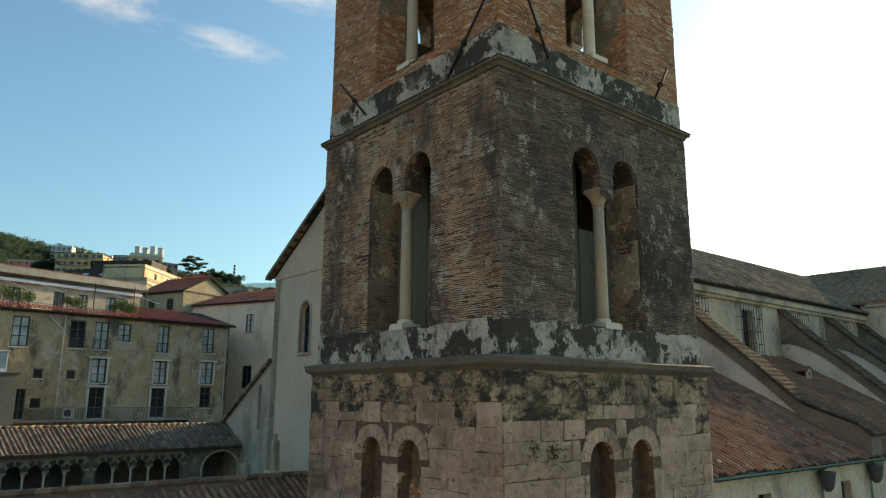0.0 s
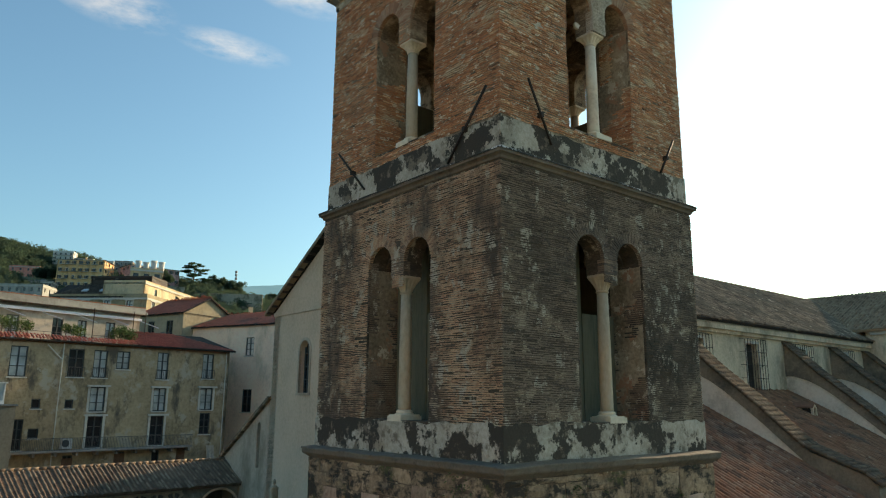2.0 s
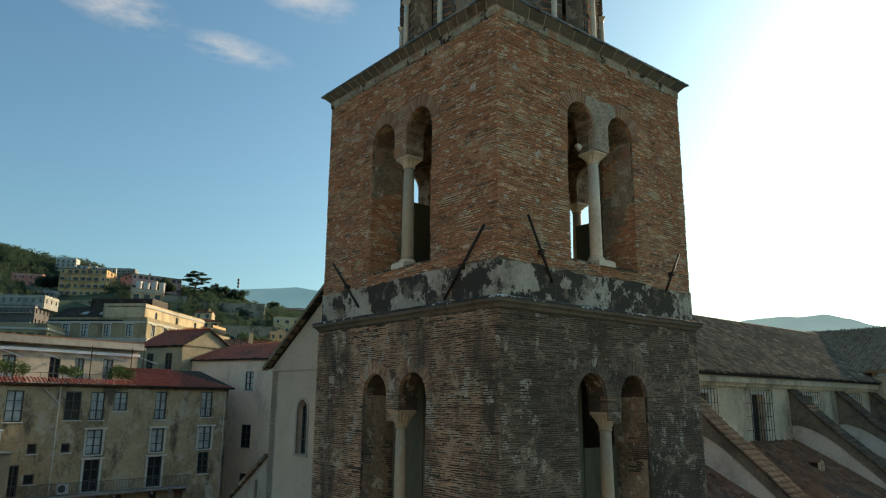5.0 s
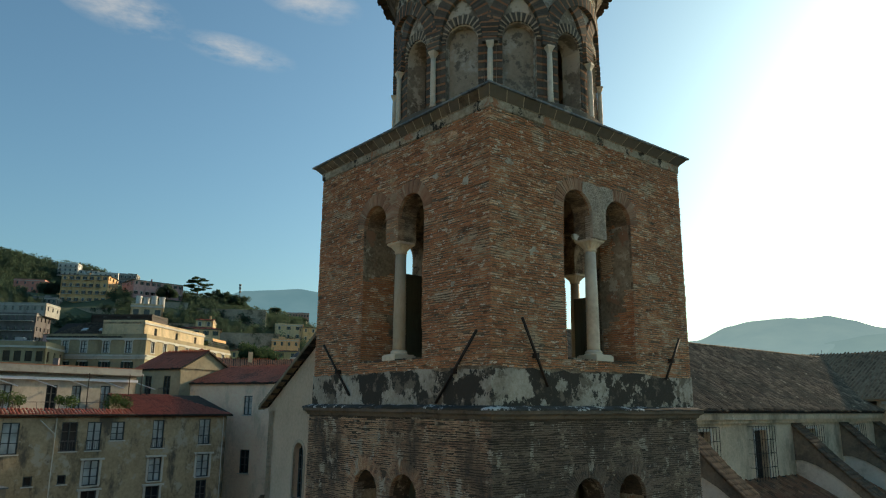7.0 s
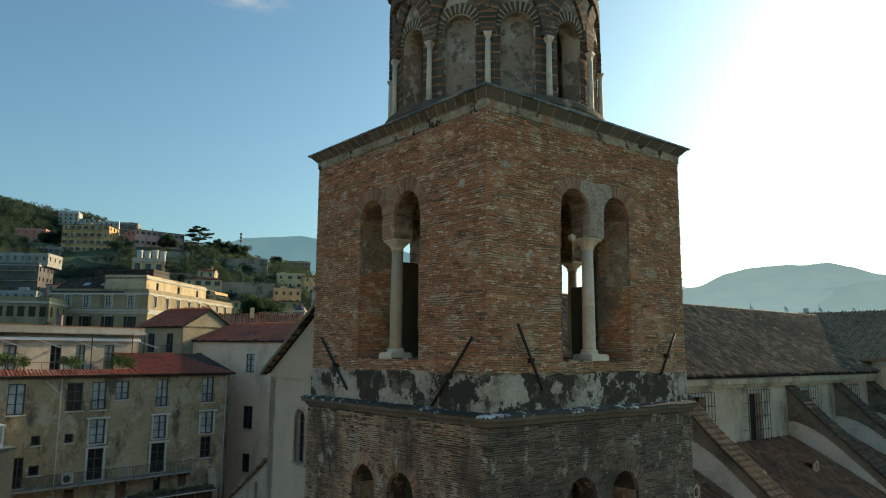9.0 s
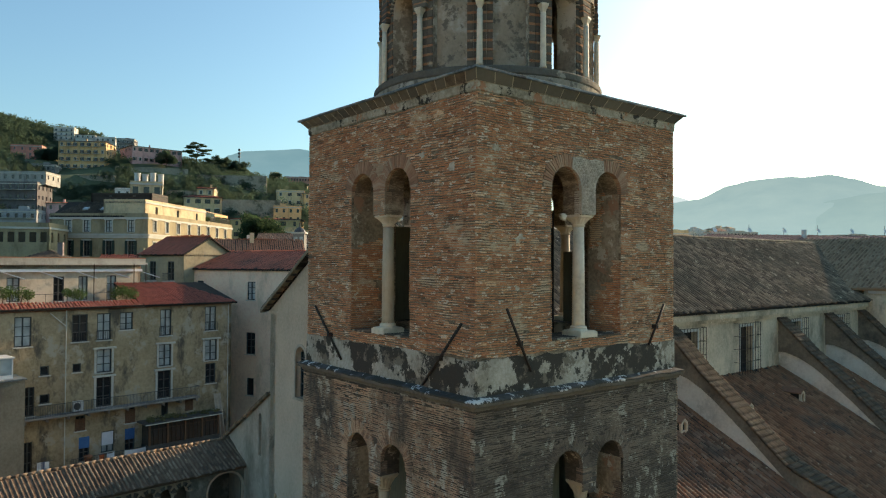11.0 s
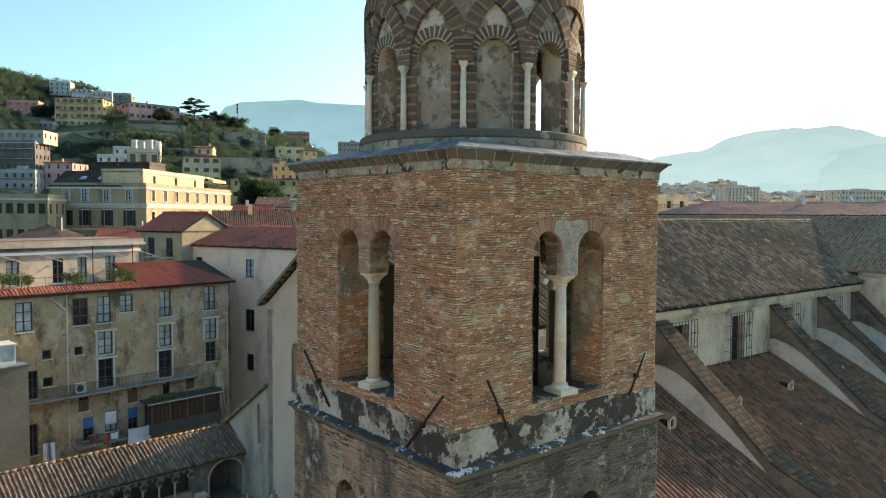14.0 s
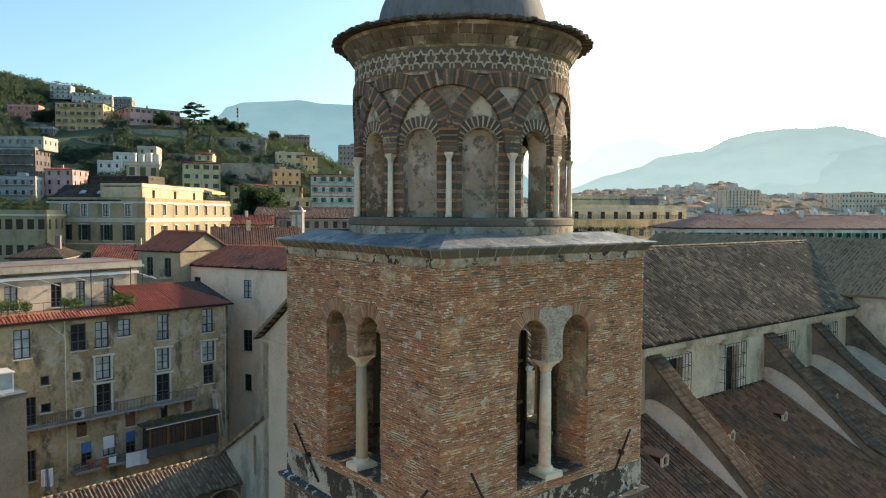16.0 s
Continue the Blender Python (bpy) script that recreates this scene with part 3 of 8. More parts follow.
def veneer(g, bricks, w, seed):
    rr = random.Random(seed)
    for x0, x1, z0, z1 in bricks:
        y = -w - (rr.uniform(0.010, 0.024) if rr.random() < 0.85 else rr.uniform(0.0, 0.04)) - 0.014 * noise.noise((x0 * 0.8, z0 * 0.8, seed))
        t = rr.uniform(-0.009, 0.009)
        z0, z1 = z0 + rr.uniform(-0.005, 0.005), z1 + rr.uniform(-0.008, 0.005)
        g.add([(x0, y, z0 + t), (x1, y, z0 - t), (x1, y, z1 - t), (x0, y, z1 + t), (x0, -w + 0.03, z0 + t), (x1, -w + 0.03, z0 - t), (x1, -w + 0.03, z1 - t), (x0, -w + 0.03, z1 + t)],
              [(0, 1, 2, 3), (0, 4, 5, 1), (3, 2, 6, 7), (0, 3, 7, 4), (1, 5, 6, 2)])


def ring(g, cx, cz, ri, ro, n, y0, y1, pick=lambda i: True, gap=0.012, a0=0.0, a1=math.pi, jit=0.0, seed=1):
    """Wedges of an arch: the ones that pick lets through."""
    rr = random.Random(seed)
    for i in range(n):
        if not pick(i):
            continue
        p, q = a0 + (a1 - a0) * i / n + gap, a0 + (a1 - a0) * (i + 1) / n - gap
        o = ro + rr.uniform(-jit, jit)
        yy = y0 - rr.uniform(0, jit * 0.3)
        vs = []
        for y in (yy, y1):
            for t, rad in ((p, ri), (p, o), (q, o), (q, ri)):
                vs.append((cx - rad * math.cos(t), y, cz + rad * math.sin(t)))
        g.add(vs, [(0, 1, 2, 3), (7, 6, 5, 4), (0, 4, 5, 1), (1, 5, 6, 2), (2, 6, 7, 3), (3, 7, 4, 0)])


VOUSS = surface("brick and stone voussoir", [(0.23, 0.125, 0.08), (0.36, 0.185, 0.112), (0.44, 0.25, 0.155), (0.48, 0.38, 0.27)], 1.2, 14, 0.92, 0.5, island=0.6)
VOUSS_DK = surface("soot-dark voussoir", [(0.0825, 0.069, 0.0555), (0.173, 0.128, 0.0945), (0.285, 0.188, 0.129), (0.39, 0.292, 0.21)], 1.2, 14, 0.92, 0.5, island=0.5, stain=(0.06, 0.052, 0.043), stain_at=(0.45, 0.6), stain_scale=0.5)
TAN_ST = surface("tan mullion masonry", [(0.25, 0.16, 0.105), (0.40, 0.27, 0.175), (0.50, 0.37, 0.25)], 1.6, 12, 0.92, 0.8, island=0.4, stretch=(1, 1, 4), stain=(0.58, 0.47, 0.34), stain_at=(0.55, 0.63), stain_scale=1.4)
LIME_OLD = surface("old lime render", [(0.36, 0.30, 0.22), (0.52, 0.45, 0.35), (0.64, 0.58, 0.47)], 3, 14, 0.95, 0.8, spread=(0.36, 0.64))
PIECES = []                            # single bricks and blocks, laid at the end of the file

for key, S in STAGES.items():
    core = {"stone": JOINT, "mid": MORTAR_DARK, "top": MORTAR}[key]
    for k in range(4):
        w = S["w"] if k % 2 == 0 else S["w"] - THICK
        g = G(turned(k))
        if key == "stone":
            arched(g, w, S["z0"], S["z1"], S["sill"], S["spring"], S["r"], S["c"], None, -S["w"], -S["w"] + THICK)
            g.box(-1.4, 1.4, -S["w"] + 0.42, -S["w"] + 0.7, S["sill"], 13.4)
        else:
            arched(g, w if k % 2 == 0 else S["w"] - LEAF_T, S["z0"], S["z1"], S["sill"], S["spring"], S["r"], S["c"], S["low"], -S["w"], -S["w"] + LEAF_T)
            wi = S["w"] - LEAF_T if k % 2 == 0 else S["w"] - THICK      # inner leaf: one wide opening under a low arch
            ji = S["c"] + S["r"]
            bow = [(ji * math.cos(math.pi * i / 16), S["spring"] - 0.05 + 0.72 * math.sin(math.pi * i / 16)) for i in range(17)]
            g.pierced([(-wi, S["z0"]), (wi, S["z0"]), (wi, S["z1"]), (-wi, S["z1"])], [[(-ji, S["sill"]), (ji, S["sill"])] + bow], -S["w"] + LEAF_T, -S["w"] + THICK)
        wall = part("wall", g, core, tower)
        if key == "stone":
            for c in (-S["c"], S["c"]):     # walled-up arches: brick on one side, stone with a slit on the other
                if k == 3:
                    part("arch_infill", G(turned(k)).prism(jagged(c - 0.5, c + 0.5, S["sill"], 12.1 if c > 0 else 11.6, 0.25, 20), -S["w"] + 0.36, -S["w"] + 0.43), BRICK, wall, "red brick walling in the old arch")
                elif k == 0:
                    arc = [(c + 0.14 + 0.15 * math.cos(radians(q)), 11.55 + 0.15 * math.sin(radians(q))) for q in range(0, 181, 20)]
                    part("slit_window", G(turned(k)).prism([(c - 0.01, S["sill"]), (c + 0.29, S["sill"])] + arc, -S["w"] + 0.40, -S["w"] + 0.43), PANE, wall)
            continue
        # the two walls towards the court and the lane carry their bricks as pieces, the two behind as plain masonry
        g = G(turned(k))
        seed = 11 * k + (3 if key == "mid" else 5)
        br = courses(S["w"], S["z0"] + (0.88 if key == "mid" else 0.93), 22.12 if key == "mid" else 29.5, S["sill"], S["spring"], S["r"], S["c"], 0.34, seed, 0.052 if key == "mid" else 0.060, 0.4 if key == "mid" else 1.0)
        if key == "top" and k in (0, 3):
            near = [b for b in br if 24.6 < b[2] < 27.3 and (b[0] < -2.55 if k == 0 else b[1] > 2.55)]
            PIECES.append((wall, k, S["w"], near[:150], BRICK))
            keep = set(near[:150])
            br = [b for b in br if b not in keep]
        veneer(g, br, S["w"], seed)
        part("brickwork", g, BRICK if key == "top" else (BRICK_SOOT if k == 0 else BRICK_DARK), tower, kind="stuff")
        g = G(turned(k))
        for s in (-S["c"], S["c"]):
            ring(g, s, S["spring"], S["r"] - 0.005, S["r"] + 0.33, 31 if key == "top" else 37, -S["w"] - 0.024, -S["w"] + 0.1, jit=0.05, seed=k + 1)
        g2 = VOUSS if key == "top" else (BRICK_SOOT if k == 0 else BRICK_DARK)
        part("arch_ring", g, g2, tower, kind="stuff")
        # rough plaster round the foot of the stage
        g = G(turned(k))
        zt = S["z0"] + 0.9
        g.prism(jagged(-S["w"] - 0.03, S["w"] + 0.03, S["z0"], zt, 0.10), -S["w"] - 0.035, -S["w"] + 0.02)
        part("plaster_band", g, PATCH if key == "mid" else PATCH_TOP, tower, "flaking pale plaster with black mould")
        # reveals
        g = G(turned(k))
        for s in (-1, 1):
            j = s * (S["c"] + S["r"] - 0.012)
            g.box(min(j, j - s * 0.01), max(j, j - s * 0.01), -S["w"] + 0.06, -S["w"] + THICK - 0.05, S["sill"], S["spring"])
        part("reveal_plaster", g, REVEAL, tower)
        g, g3 = G(turned(k)), random.Random(seed + 90)
        for s in (-1, 1):
            z = S["sill"]
            j = s * (S["c"] + S["r"] - 0.022)
            while z < S["spring"] + 0.2:
                y = -S["w"] - 0.01
                while y < -S["w"] + THICK - 0.15:
                    ln = g3.uniform(0.2, 0.4)
                    if noise.noise((y * 1.3 + s * 9, z * 0.55, k * 5.0 + S["z0"])) < 0.10 - 0.10 * (z - S["sill"] - 1.5):
                        q = j - s * g3.uniform(0.0, 0.025)
                        g.box(min(q, j + s * 0.01), max(q, j + s * 0.01), y, min(y + ln - 0.006, -S["w"] + THICK - 0.1), z, z + 0.04)
                    y += ln
                z += 0.056
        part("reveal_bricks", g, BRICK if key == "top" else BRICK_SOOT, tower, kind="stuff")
        j = S["c"] + S["r"] - 0.03
        part("sill_slab", G(turned(k)).box(-j, j, -S["w"] - 0.03, -S["w"] + THICK - 0.02, S["sill"] - 0.03, S["sill"] + 0.012), MORTAR_DARK, tower)
        # column in the middle of the pair
        zb, zc = S["sill"], S["low"]
        yc = -S["w"] + 0.30
        hc = 0.30 if key == "top" else 0.46
        col = part("column", G(turned(k)).lathe([(0.175, zb + 0.25), (0.17, zb + 0.4), (0.165, (zb + zc) / 2), (0.145, zc - hc)], 20, 0, yc), MARBLE if (key == "top" and k == 0) else COLUMN, tower, smooth=True)
        g = G(turned(k)).lathe([(0.27, zb + 0.1), (0.275, zb + 0.14), (0.25, zb + 0.165), (0.215, zb + 0.19), (0.225, zb + 0.22), (0.22, zb + 0.24), (0.178, zb + 0.27)], 20, 0, yc)
        rj = random.Random(k * 7 + len(key))
        foot_ = [(-0.31, -0.36), (0.0, -0.38), (0.31, -0.35), (0.33, 0.0), (0.31, 0.33), (-0.31, 0.33), (-0.33, 0.0)]
        foot_ = [(x + rj.uniform(-0.035, 0.035), yc + y + rj.uniform(-0.035, 0.035)) for x, y in foot_]
        g.slab(foot_, zb - 0.02, zb + 0.12)
        g.slab([(x * 0.9, yc + (y - yc) * 0.9) for x, y in foot_], zb + 0.12, zb + 0.15)
        part("base", g, MARBLE, col)
        g = G(turned(k)).lathe([(0.15, zc - hc), (0.175, zc - hc + 0.025), (0.175, zc - hc + 0.05), (0.155, zc - hc + 0.06)], 20, 0, yc)
        flare = [(0.155, 0.155, zc - hc + 0.06), (0.18, 0.18, zc - hc * 0.62), (0.235, 0.245, zc - hc * 0.3), (0.285, 0.30, zc - 0.045), (0.285, 0.30, zc + 0.015)]
        nf = 36
        vs, fs = [], []
        for lv, (hx, hy, z) in enumerate(flare):       # a leafy block: round below, square and ribbed above
            sq = min(1.0, lv / 2.5)
            for i in range(nf):
                t = 2 * math.pi * i / nf
                cx_, sx_ = math.cos(t), math.sin(t)
                m_ = 1 / max(abs(cx_), abs(sx_))
                rib = 1 - (0.09 * (i % 3 == 0) if 0 < lv < 3 else 0.0)
                vs.append((hx * cx_ * (1 + (m_ - 1) * sq) * rib, yc + hy * sx_ * (1 + (m_ - 1) * sq) * rib, z))
        for lv in range(len(flare) - 1):
            fs += [(lv * nf + i, lv * nf + (i + 1) % nf, (lv + 1) * nf + (i + 1) % nf, (lv + 1) * nf + i) for i in range(nf)]
        fs += [tuple(range((len(flare) - 1) * nf, len(flare) * nf))]
        g.add(vs, fs)
        part("capital", g, MARBLE if key == "top" else COLUMN, col, smooth=False)
        # mullion block over the capital
        g, rm = G(turned(k)), random.Random(k + 50)
        z = zc + 0.02
        while z < (S["spring"] + 0.76 if key == "top" else S["spring"] + 0.1):
            up = max(z + 0.03 - S["spring"], 0)
            lim = 0.285 if up == 0 else min(0.6, S["c"] - math.sqrt(max((S["r"] + 0.02) ** 2 - up ** 2, 0)) if up < S["r"] + 0.02 else 0.6)
            x = -lim
            while x < lim - 0.03:
                q = min(lim, x + rm.uniform(0.12, 0.34))
                g.box(x, q - 0.004, -S["w"] - 0.014 - rm.uniform(0, 0.018), -S["w"] + 0.2, z, z + rm.uniform(0.032, 0.047))
                x = q
            z += 0.056
        face = [(-0.29, zc + 0.02), (0.29, zc + 0.02)] + [(S["c"] - (S["r"] - 0.005) * math.cos(radians(q)), S["spring"] + (S["r"] - 0.005) * math.sin(radians(q))) for q in range(0, 80, 10)]
        face += [(0.62, S["spring"] + 0.83), (0.3, S["spring"] + 0.86), (0, S["spring"] + 0.8), (-0.3, S["spring"] + 0.86), (-0.62, S["spring"] + 0.83)]
        face += [(-x, z) for x, z in face[2:10]][::-1]
        if key == "top":
            part("spandrel_facing", G(turned(k)).prism(face, -S["w"] - (0.045 if k == 0 else 0.008), -S["w"] + 0.05), GREYST if k == 0 else TAN_ST, tower, "weathered patterned masonry between the paired arches")
            g4, z, row = G(turned(k)), zc + 0.06, 0
            rq = random.Random(k + 70)
            while z < S["spring"] + 0.78:
                up = max(z - S["spring"], 0)
                lim = 0.26 if up == 0 else (S["c"] - math.sqrt(max((S["r"] - 0.01) ** 2 - up ** 2, 0)) - 0.03 if up < S["r"] - 0.01 else 0.6)
                x = -min(lim, 0.6) + 0.05 * (row % 2)
                while x < min(lim, 0.6) - 0.04:
                    t = rq.uniform(-0.012, 0.012)
                    g4.add([(x, -S["w"] - 0.062, z + 0.025), (x + 0.042, -S["w"] - 0.066 + t * 0.5, z), (x + 0.084, -S["w"] - 0.062, z + 0.025), (x + 0.042, -S["w"] - 0.066 - t * 0.5, z + 0.058),
                            (x, -S["w"] - 0.03, z + 0.025), (x + 0.042, -S["w"] - 0.03, z), (x + 0.084, -S["w"] - 0.03, z + 0.025), (x + 0.042, -S["w"] - 0.03, z + 0.058)],
                           [(0, 1, 2, 3), (0, 4, 5, 1), (1, 5, 6, 2), (2, 6, 7, 3), (3, 7, 4, 0)])
                    x += 0.098
                z += 0.05
                row += 1
            if k == 0:
                part("small_inlay", g4, GREYST, tower, kind="stuff")
        part("mullion_bricks", g, (GREYST if k == 0 else TAN_ST) if key == "top" else VOUSS_DK, tower, kind="stuff")

# panels that close the middle stage's openings
OLIVE = surface("olive painted boards", [(0.09, 0.085, 0.055), (0.14, 0.13, 0.085), (0.17, 0.16, 0.11)], 1, 9, 0.8, 0.15, stretch=(3, 3, 0.4))
for k in range(4):
    S = STAGES["mid"]
    for s in (-1, 1):
        g = G(turned(k))
        # the far sides' full-height panels are added, unseen, to block the sun
        g.box(s * 0.72 - 0.70, s * 0.72 + 0.70, -S["w"] + 1.02, -S["w"] + 1.10, S["sill"], 18.9 if s == 1 and k in (0, 3) else 20.8)
        g.box(s * 0.84 - 0.06, s * 0.84 + 0.06, -S["w"] + 0.98, -S["w"] + 1.02, S["sill"], 18.9)
        part("closing_panel", g, OLIVE, tower)

# boards that half close the belfry's two far sides
for k in (1, 2):
    for s in (-1, 1):
        x0, x1 = s * 0.84 - 0.57, s * 0.84 + 0.57
        part("closing_board", G(turned(k)).box(x0 + 0.22 * (s < 0), x1 - 0.22 * (s > 0), -3.3, -3.22, 23.6, 26.3 + 0.4 * s), OLIVE, tower)

# floors inside, and the frame that stands in the belfry
for z, w in ((15.3, 2.9), (22.5, 2.8)):
    part("floor_slab", G().box(-w, w, -w, w, z - 0.25, z + 0.02), WOOD, tower)
part("vault_slab", G().box(-2.85, 2.85, -2.85, 2.85, 29.3, 29.6), MORTAR, tower)
frame_ob = thing("belfry_stair_frame", "grey timber and iron stair frame standing inside the belfry", "scaffold", CX, CY, 22.53, YAW)
for x, y in ((-1.6, -1.2), (1.6, -1.2), (-1.6, 1.4), (1.6, 1.4)):
    part("post", G().box(x - 0.06, x + 0.06, y - 0.06, y + 0.06, 0, 4.6), IRON, frame_ob)
for z in (1.0, 2.3, 3.6):
    for y in (-1.2, 1.4):
        part("rail", G().box(-1.7, 1.7, y - 0.04, y + 0.04, z, z + 0.1), WOOD, frame_ob)
    part("landing_board", G().box(-1.5, 1.5, -0.6, 0.6, z - 0.06, z), WOOD, frame_ob)
for a, b in (((-1.6, -1.2, 1.0), (1.6, -1.2, 3.6)), ((1.6, 1.4, 0.2), (-1.6, 1.4, 2.3))):
    part("brace", G().tube(a, b, 0.04), IRON, frame_ob)

# scraps of lime render left on the belfry's brick
rl = random.Random(12)
for k, spots in ((0, ((-2.5, 26.1, 0.2), (-0.95, 26.7, 0.14), (-3.3, 28.2, 0.16), (2.2, 26.0, 0.1), (-2.6, 24.9, 0.09))), (3, ((2.6, 25.3, 0.1), (3.1, 27.8, 0.17), (1.9, 28.2, 0.13), (-2.3, 28.4, 0.16)))):
    for x, z, r in spots:
        ol = [(x + r * rl.uniform(0.35, 1.25) * math.cos(i * math.pi / 11), z + 0.7 * r * rl.uniform(0.35, 1.25) * math.sin(i * math.pi / 11)) for i in range(22)]
        part("render_scrap", G(turned(k)).prism(ol, -3.944, -3.86), LIME_OLD, tower, "scrap of pale lime render")

# iron anchor bars on the two faces
for (x0, z0, x1, z1, k) in ((-3.07, 24.44, -2.19, 22.9, 0), (3.26, 24.35, 2.6, 23.2, 0), (3.59, 24.11, 2.06, 22.5, 3), (-3.22, 24.17, -1.8, 22.7, 3)):
    g = G(turned(k)).tube((x0, -4.06, z0), (x1, -4.0, z1), 0.034, 8)
    bar = part("anchor_bar", g, IRON, tower, "rusted iron anchor bar", smooth=True)
    xm, zm = x0 * 0.45 + x1 * 0.55, z0 * 0.45 + z1 * 0.55
    part("tie_end", G(turned(k)).box(xm - 0.045, xm + 0.045, -4.085, -3.9, zm - 0.06, zm + 0.06), IRON, bar)


# cornices
def moulding(prof, mat, label, name="cornice", n=26, amp=0.012):
    """A square moulding round the tower; prof: (half width, z)."""
    g = G()
    loops = []
    for i, (w, z) in enumerate(prof):
        pts = []
        for k in range(4):
            m = turned(k)
            for q in range(n):
                x = -w + 2 * w * q / n
                d = amp * noise.noise((x * 1.9, k * 7.1, z * 2)) * 2
                pts.append(m @ Vector((x, -w + (d if q else 0), z + d * 0.8)))
        loops.append(pts)
    tot = 4 * n
    g.v = [tuple(p) for L in loops for p in L]
    for i in range(len(prof) - 1):
        g.f += [[i * tot + q, i * tot + (q + 1) % tot, (i + 1) * tot + (q + 1) % tot, (i + 1) * tot + q] for q in range(tot)]
    return part(name, g, mat, tower, label)


moulding([(4.10, 14.90), (4.15, 14.92), (4.20, 14.97), (4.28, 15.02), (4.30, 15.06), (4.30, 15.145), (4.27, 15.16), (3.95, 15.21)], CORNICE, "weathered grey stone string cornice")
moulding([(3.98, 22.14), (4.04, 22.16), (4.06, 22.22), (4.10, 22.255), (4.15, 22.275), (4.15, 22.345), (4.12, 22.365), (3.88, 22.41)], CORNICE, "weathered grey stone string cornice")
FLASH = surface("lead flashing with lichen", [(0.045, 0.043, 0.04), (0.08, 0.076, 0.07), (0.13, 0.125, 0.115)], 1.2, 8, 0.95, 0.6, spec=0.1, stain=(0.60, 0.59, 0.56), stain_at=(0.54, 0.57), stain_scale=2.0, stain2=(0.07, 0.06, 0.048), stain2_at=(0.50, 0.54), stain2_scale=1.9)
for wb, wo, z in ((3.9, 4.17, 22.40), (3.95, 4.32, 15.19)):
    moulding([(wb, z + 0.07), (wo - 0.02, z + 0.0), (wo, z - 0.02), (wo, z - 0.05)], FLASH if z > 20 else CORNICE, "worn flashing on the cornice", "flashing", 40, 0.02)
moulding([(3.92, 29.46), (3.955, 29.48), (3.96, 29.68), (3.99, 29.70)], surface("pale cornice plaster", [(0.22, 0.18, 0.125), (0.38, 0.32, 0.235), (0.50, 0.44, 0.34)], 1.4, 10, 0.95, 0.9, spread=(0.38, 0.62), stain=(0.05, 0.04, 0.03), stain_at=(0.575, 0.60), stain_scale=2.4, stain2=(0.40, 0.19, 0.11), stain2_at=(0.57, 0.60), stain2_scale=1.5), "pale plaster frieze under the eaves", "plaster_frieze")
EAVES = surface("tan corbel block", [(0.115, 0.09, 0.064), (0.18, 0.143, 0.102), (0.26, 0.21, 0.15)], 1.2, 9, 0.95, 0.6, objvar=0.35, stain=(0.09, 0.07, 0.05), stain_at=(0.5, 0.62), stain_scale=1.3)
SLATE = surface("grey cove slab", [(0.0864, 0.0792, 0.0648), (0.144, 0.13, 0.104), (0.194, 0.173, 0.137)], 1.5, 9, 0.9, 0.3, island=0.6)
moulding([(3.962, 29.685), (4.157, 29.897), (4.10, 29.899)], surface("pale joint mortar", [(0.36, 0.30, 0.22), (0.52, 0.46, 0.36)], 2, 9, 0.95, 0.4), "pale mortar between the cove slabs", "cove_mortar", 26, 0.0)
for k in range(4):                     # cove of leaning slabs with mortar joints
    ns = 22 if k == 3 else 14
    for i in range(ns):
        x0, x1 = -3.97 + i * 7.94 / ns, -3.97 + (i + 1) * 7.94 / ns
        f = 4.16 / 3.97
        g = G(turned(k)).add([(x0 + 0.015, -3.975, 29.69), (x1 - 0.015, -3.975, 29.69), (x1 * f - 0.015, -4.16, 29.9), (x0 * f + 0.015, -4.16, 29.9),
                              (x0 + 0.015, -3.85, 29.69), (x1 - 0.015, -3.85, 29.69), (x1 - 0.015, -3.85, 29.9), (x0 + 0.015, -3.85, 29.9)],
                             [(0, 1, 2, 3), (0, 3, 7, 4), (1, 5, 6, 2), (3, 2, 6, 7), (0, 4, 5, 1)])
        part("cove_slab", g, EAVES if k == 3 and i % 3 else SLATE, tower)
WEDGE = surface("tan arch wedge", [(0.333, 0.25, 0.166), (0.461, 0.365, 0.256), (0.563, 0.461, 0.339)], 2, 10, 0.9, 0.4, island=0.5)
moulding([(4.10, 29.885), (4.205, 29.90), (4.21, 29.945), (4.17, 29.965), (3.9, 30.02), (3.2, 30.24)], LEAD, "blue-grey lead roof round the drum", "roof", 30, 0.012)

# ---- drum ----
DR = 3.17
STEP = 2 * math.pi / 12
TURN0 = radians(14.0)


class C(G):
    """Like G, but x runs round the drum from a bay's middle, y inwards from its face."""

    angle = 0.0

    def on(self, angle):
        self.angle = angle
        return self

    def add(self, vs, fs):
        k = len(self.v)
        for x, y, z in vs:
            t, r = self.angle + x / DR, DR - y
            # ten-centimetre wide chords hardly differ from the curve
            self.v.append((r * math.cos(t), r * math.sin(t), z))
        self.f += [[k + i for i in f] for f in fs]
        return self


NICHE = surface("patchy niche plaster", [(0.22, 0.175, 0.125), (0.33, 0.275, 0.205), (0.40, 0.34, 0.265)], 0.8, 8, 0.95, 0.4, stain=(0.44, 0.395, 0.33), stain_at=(0.53, 0.60), stain_scale=0.8, stain2=(0.15, 0.128, 0.1), stain2_at=(0.53, 0.60), stain2_scale=3.4)
part("plinth", G().lathe([(3.40, 30.02), (3.43, 30.08), (3.43, 30.40), (3.38, 30.44)], 64), NICHE, tower, "low rendered plinth of the drum")
part("stone_course", G().lathe([(3.2, 30.40), (3.42, 30.41), (3.45, 30.45), (3.44, 30.60), (3.40, 30.64), (3.2, 30.65)], 64), TUFF, tower)
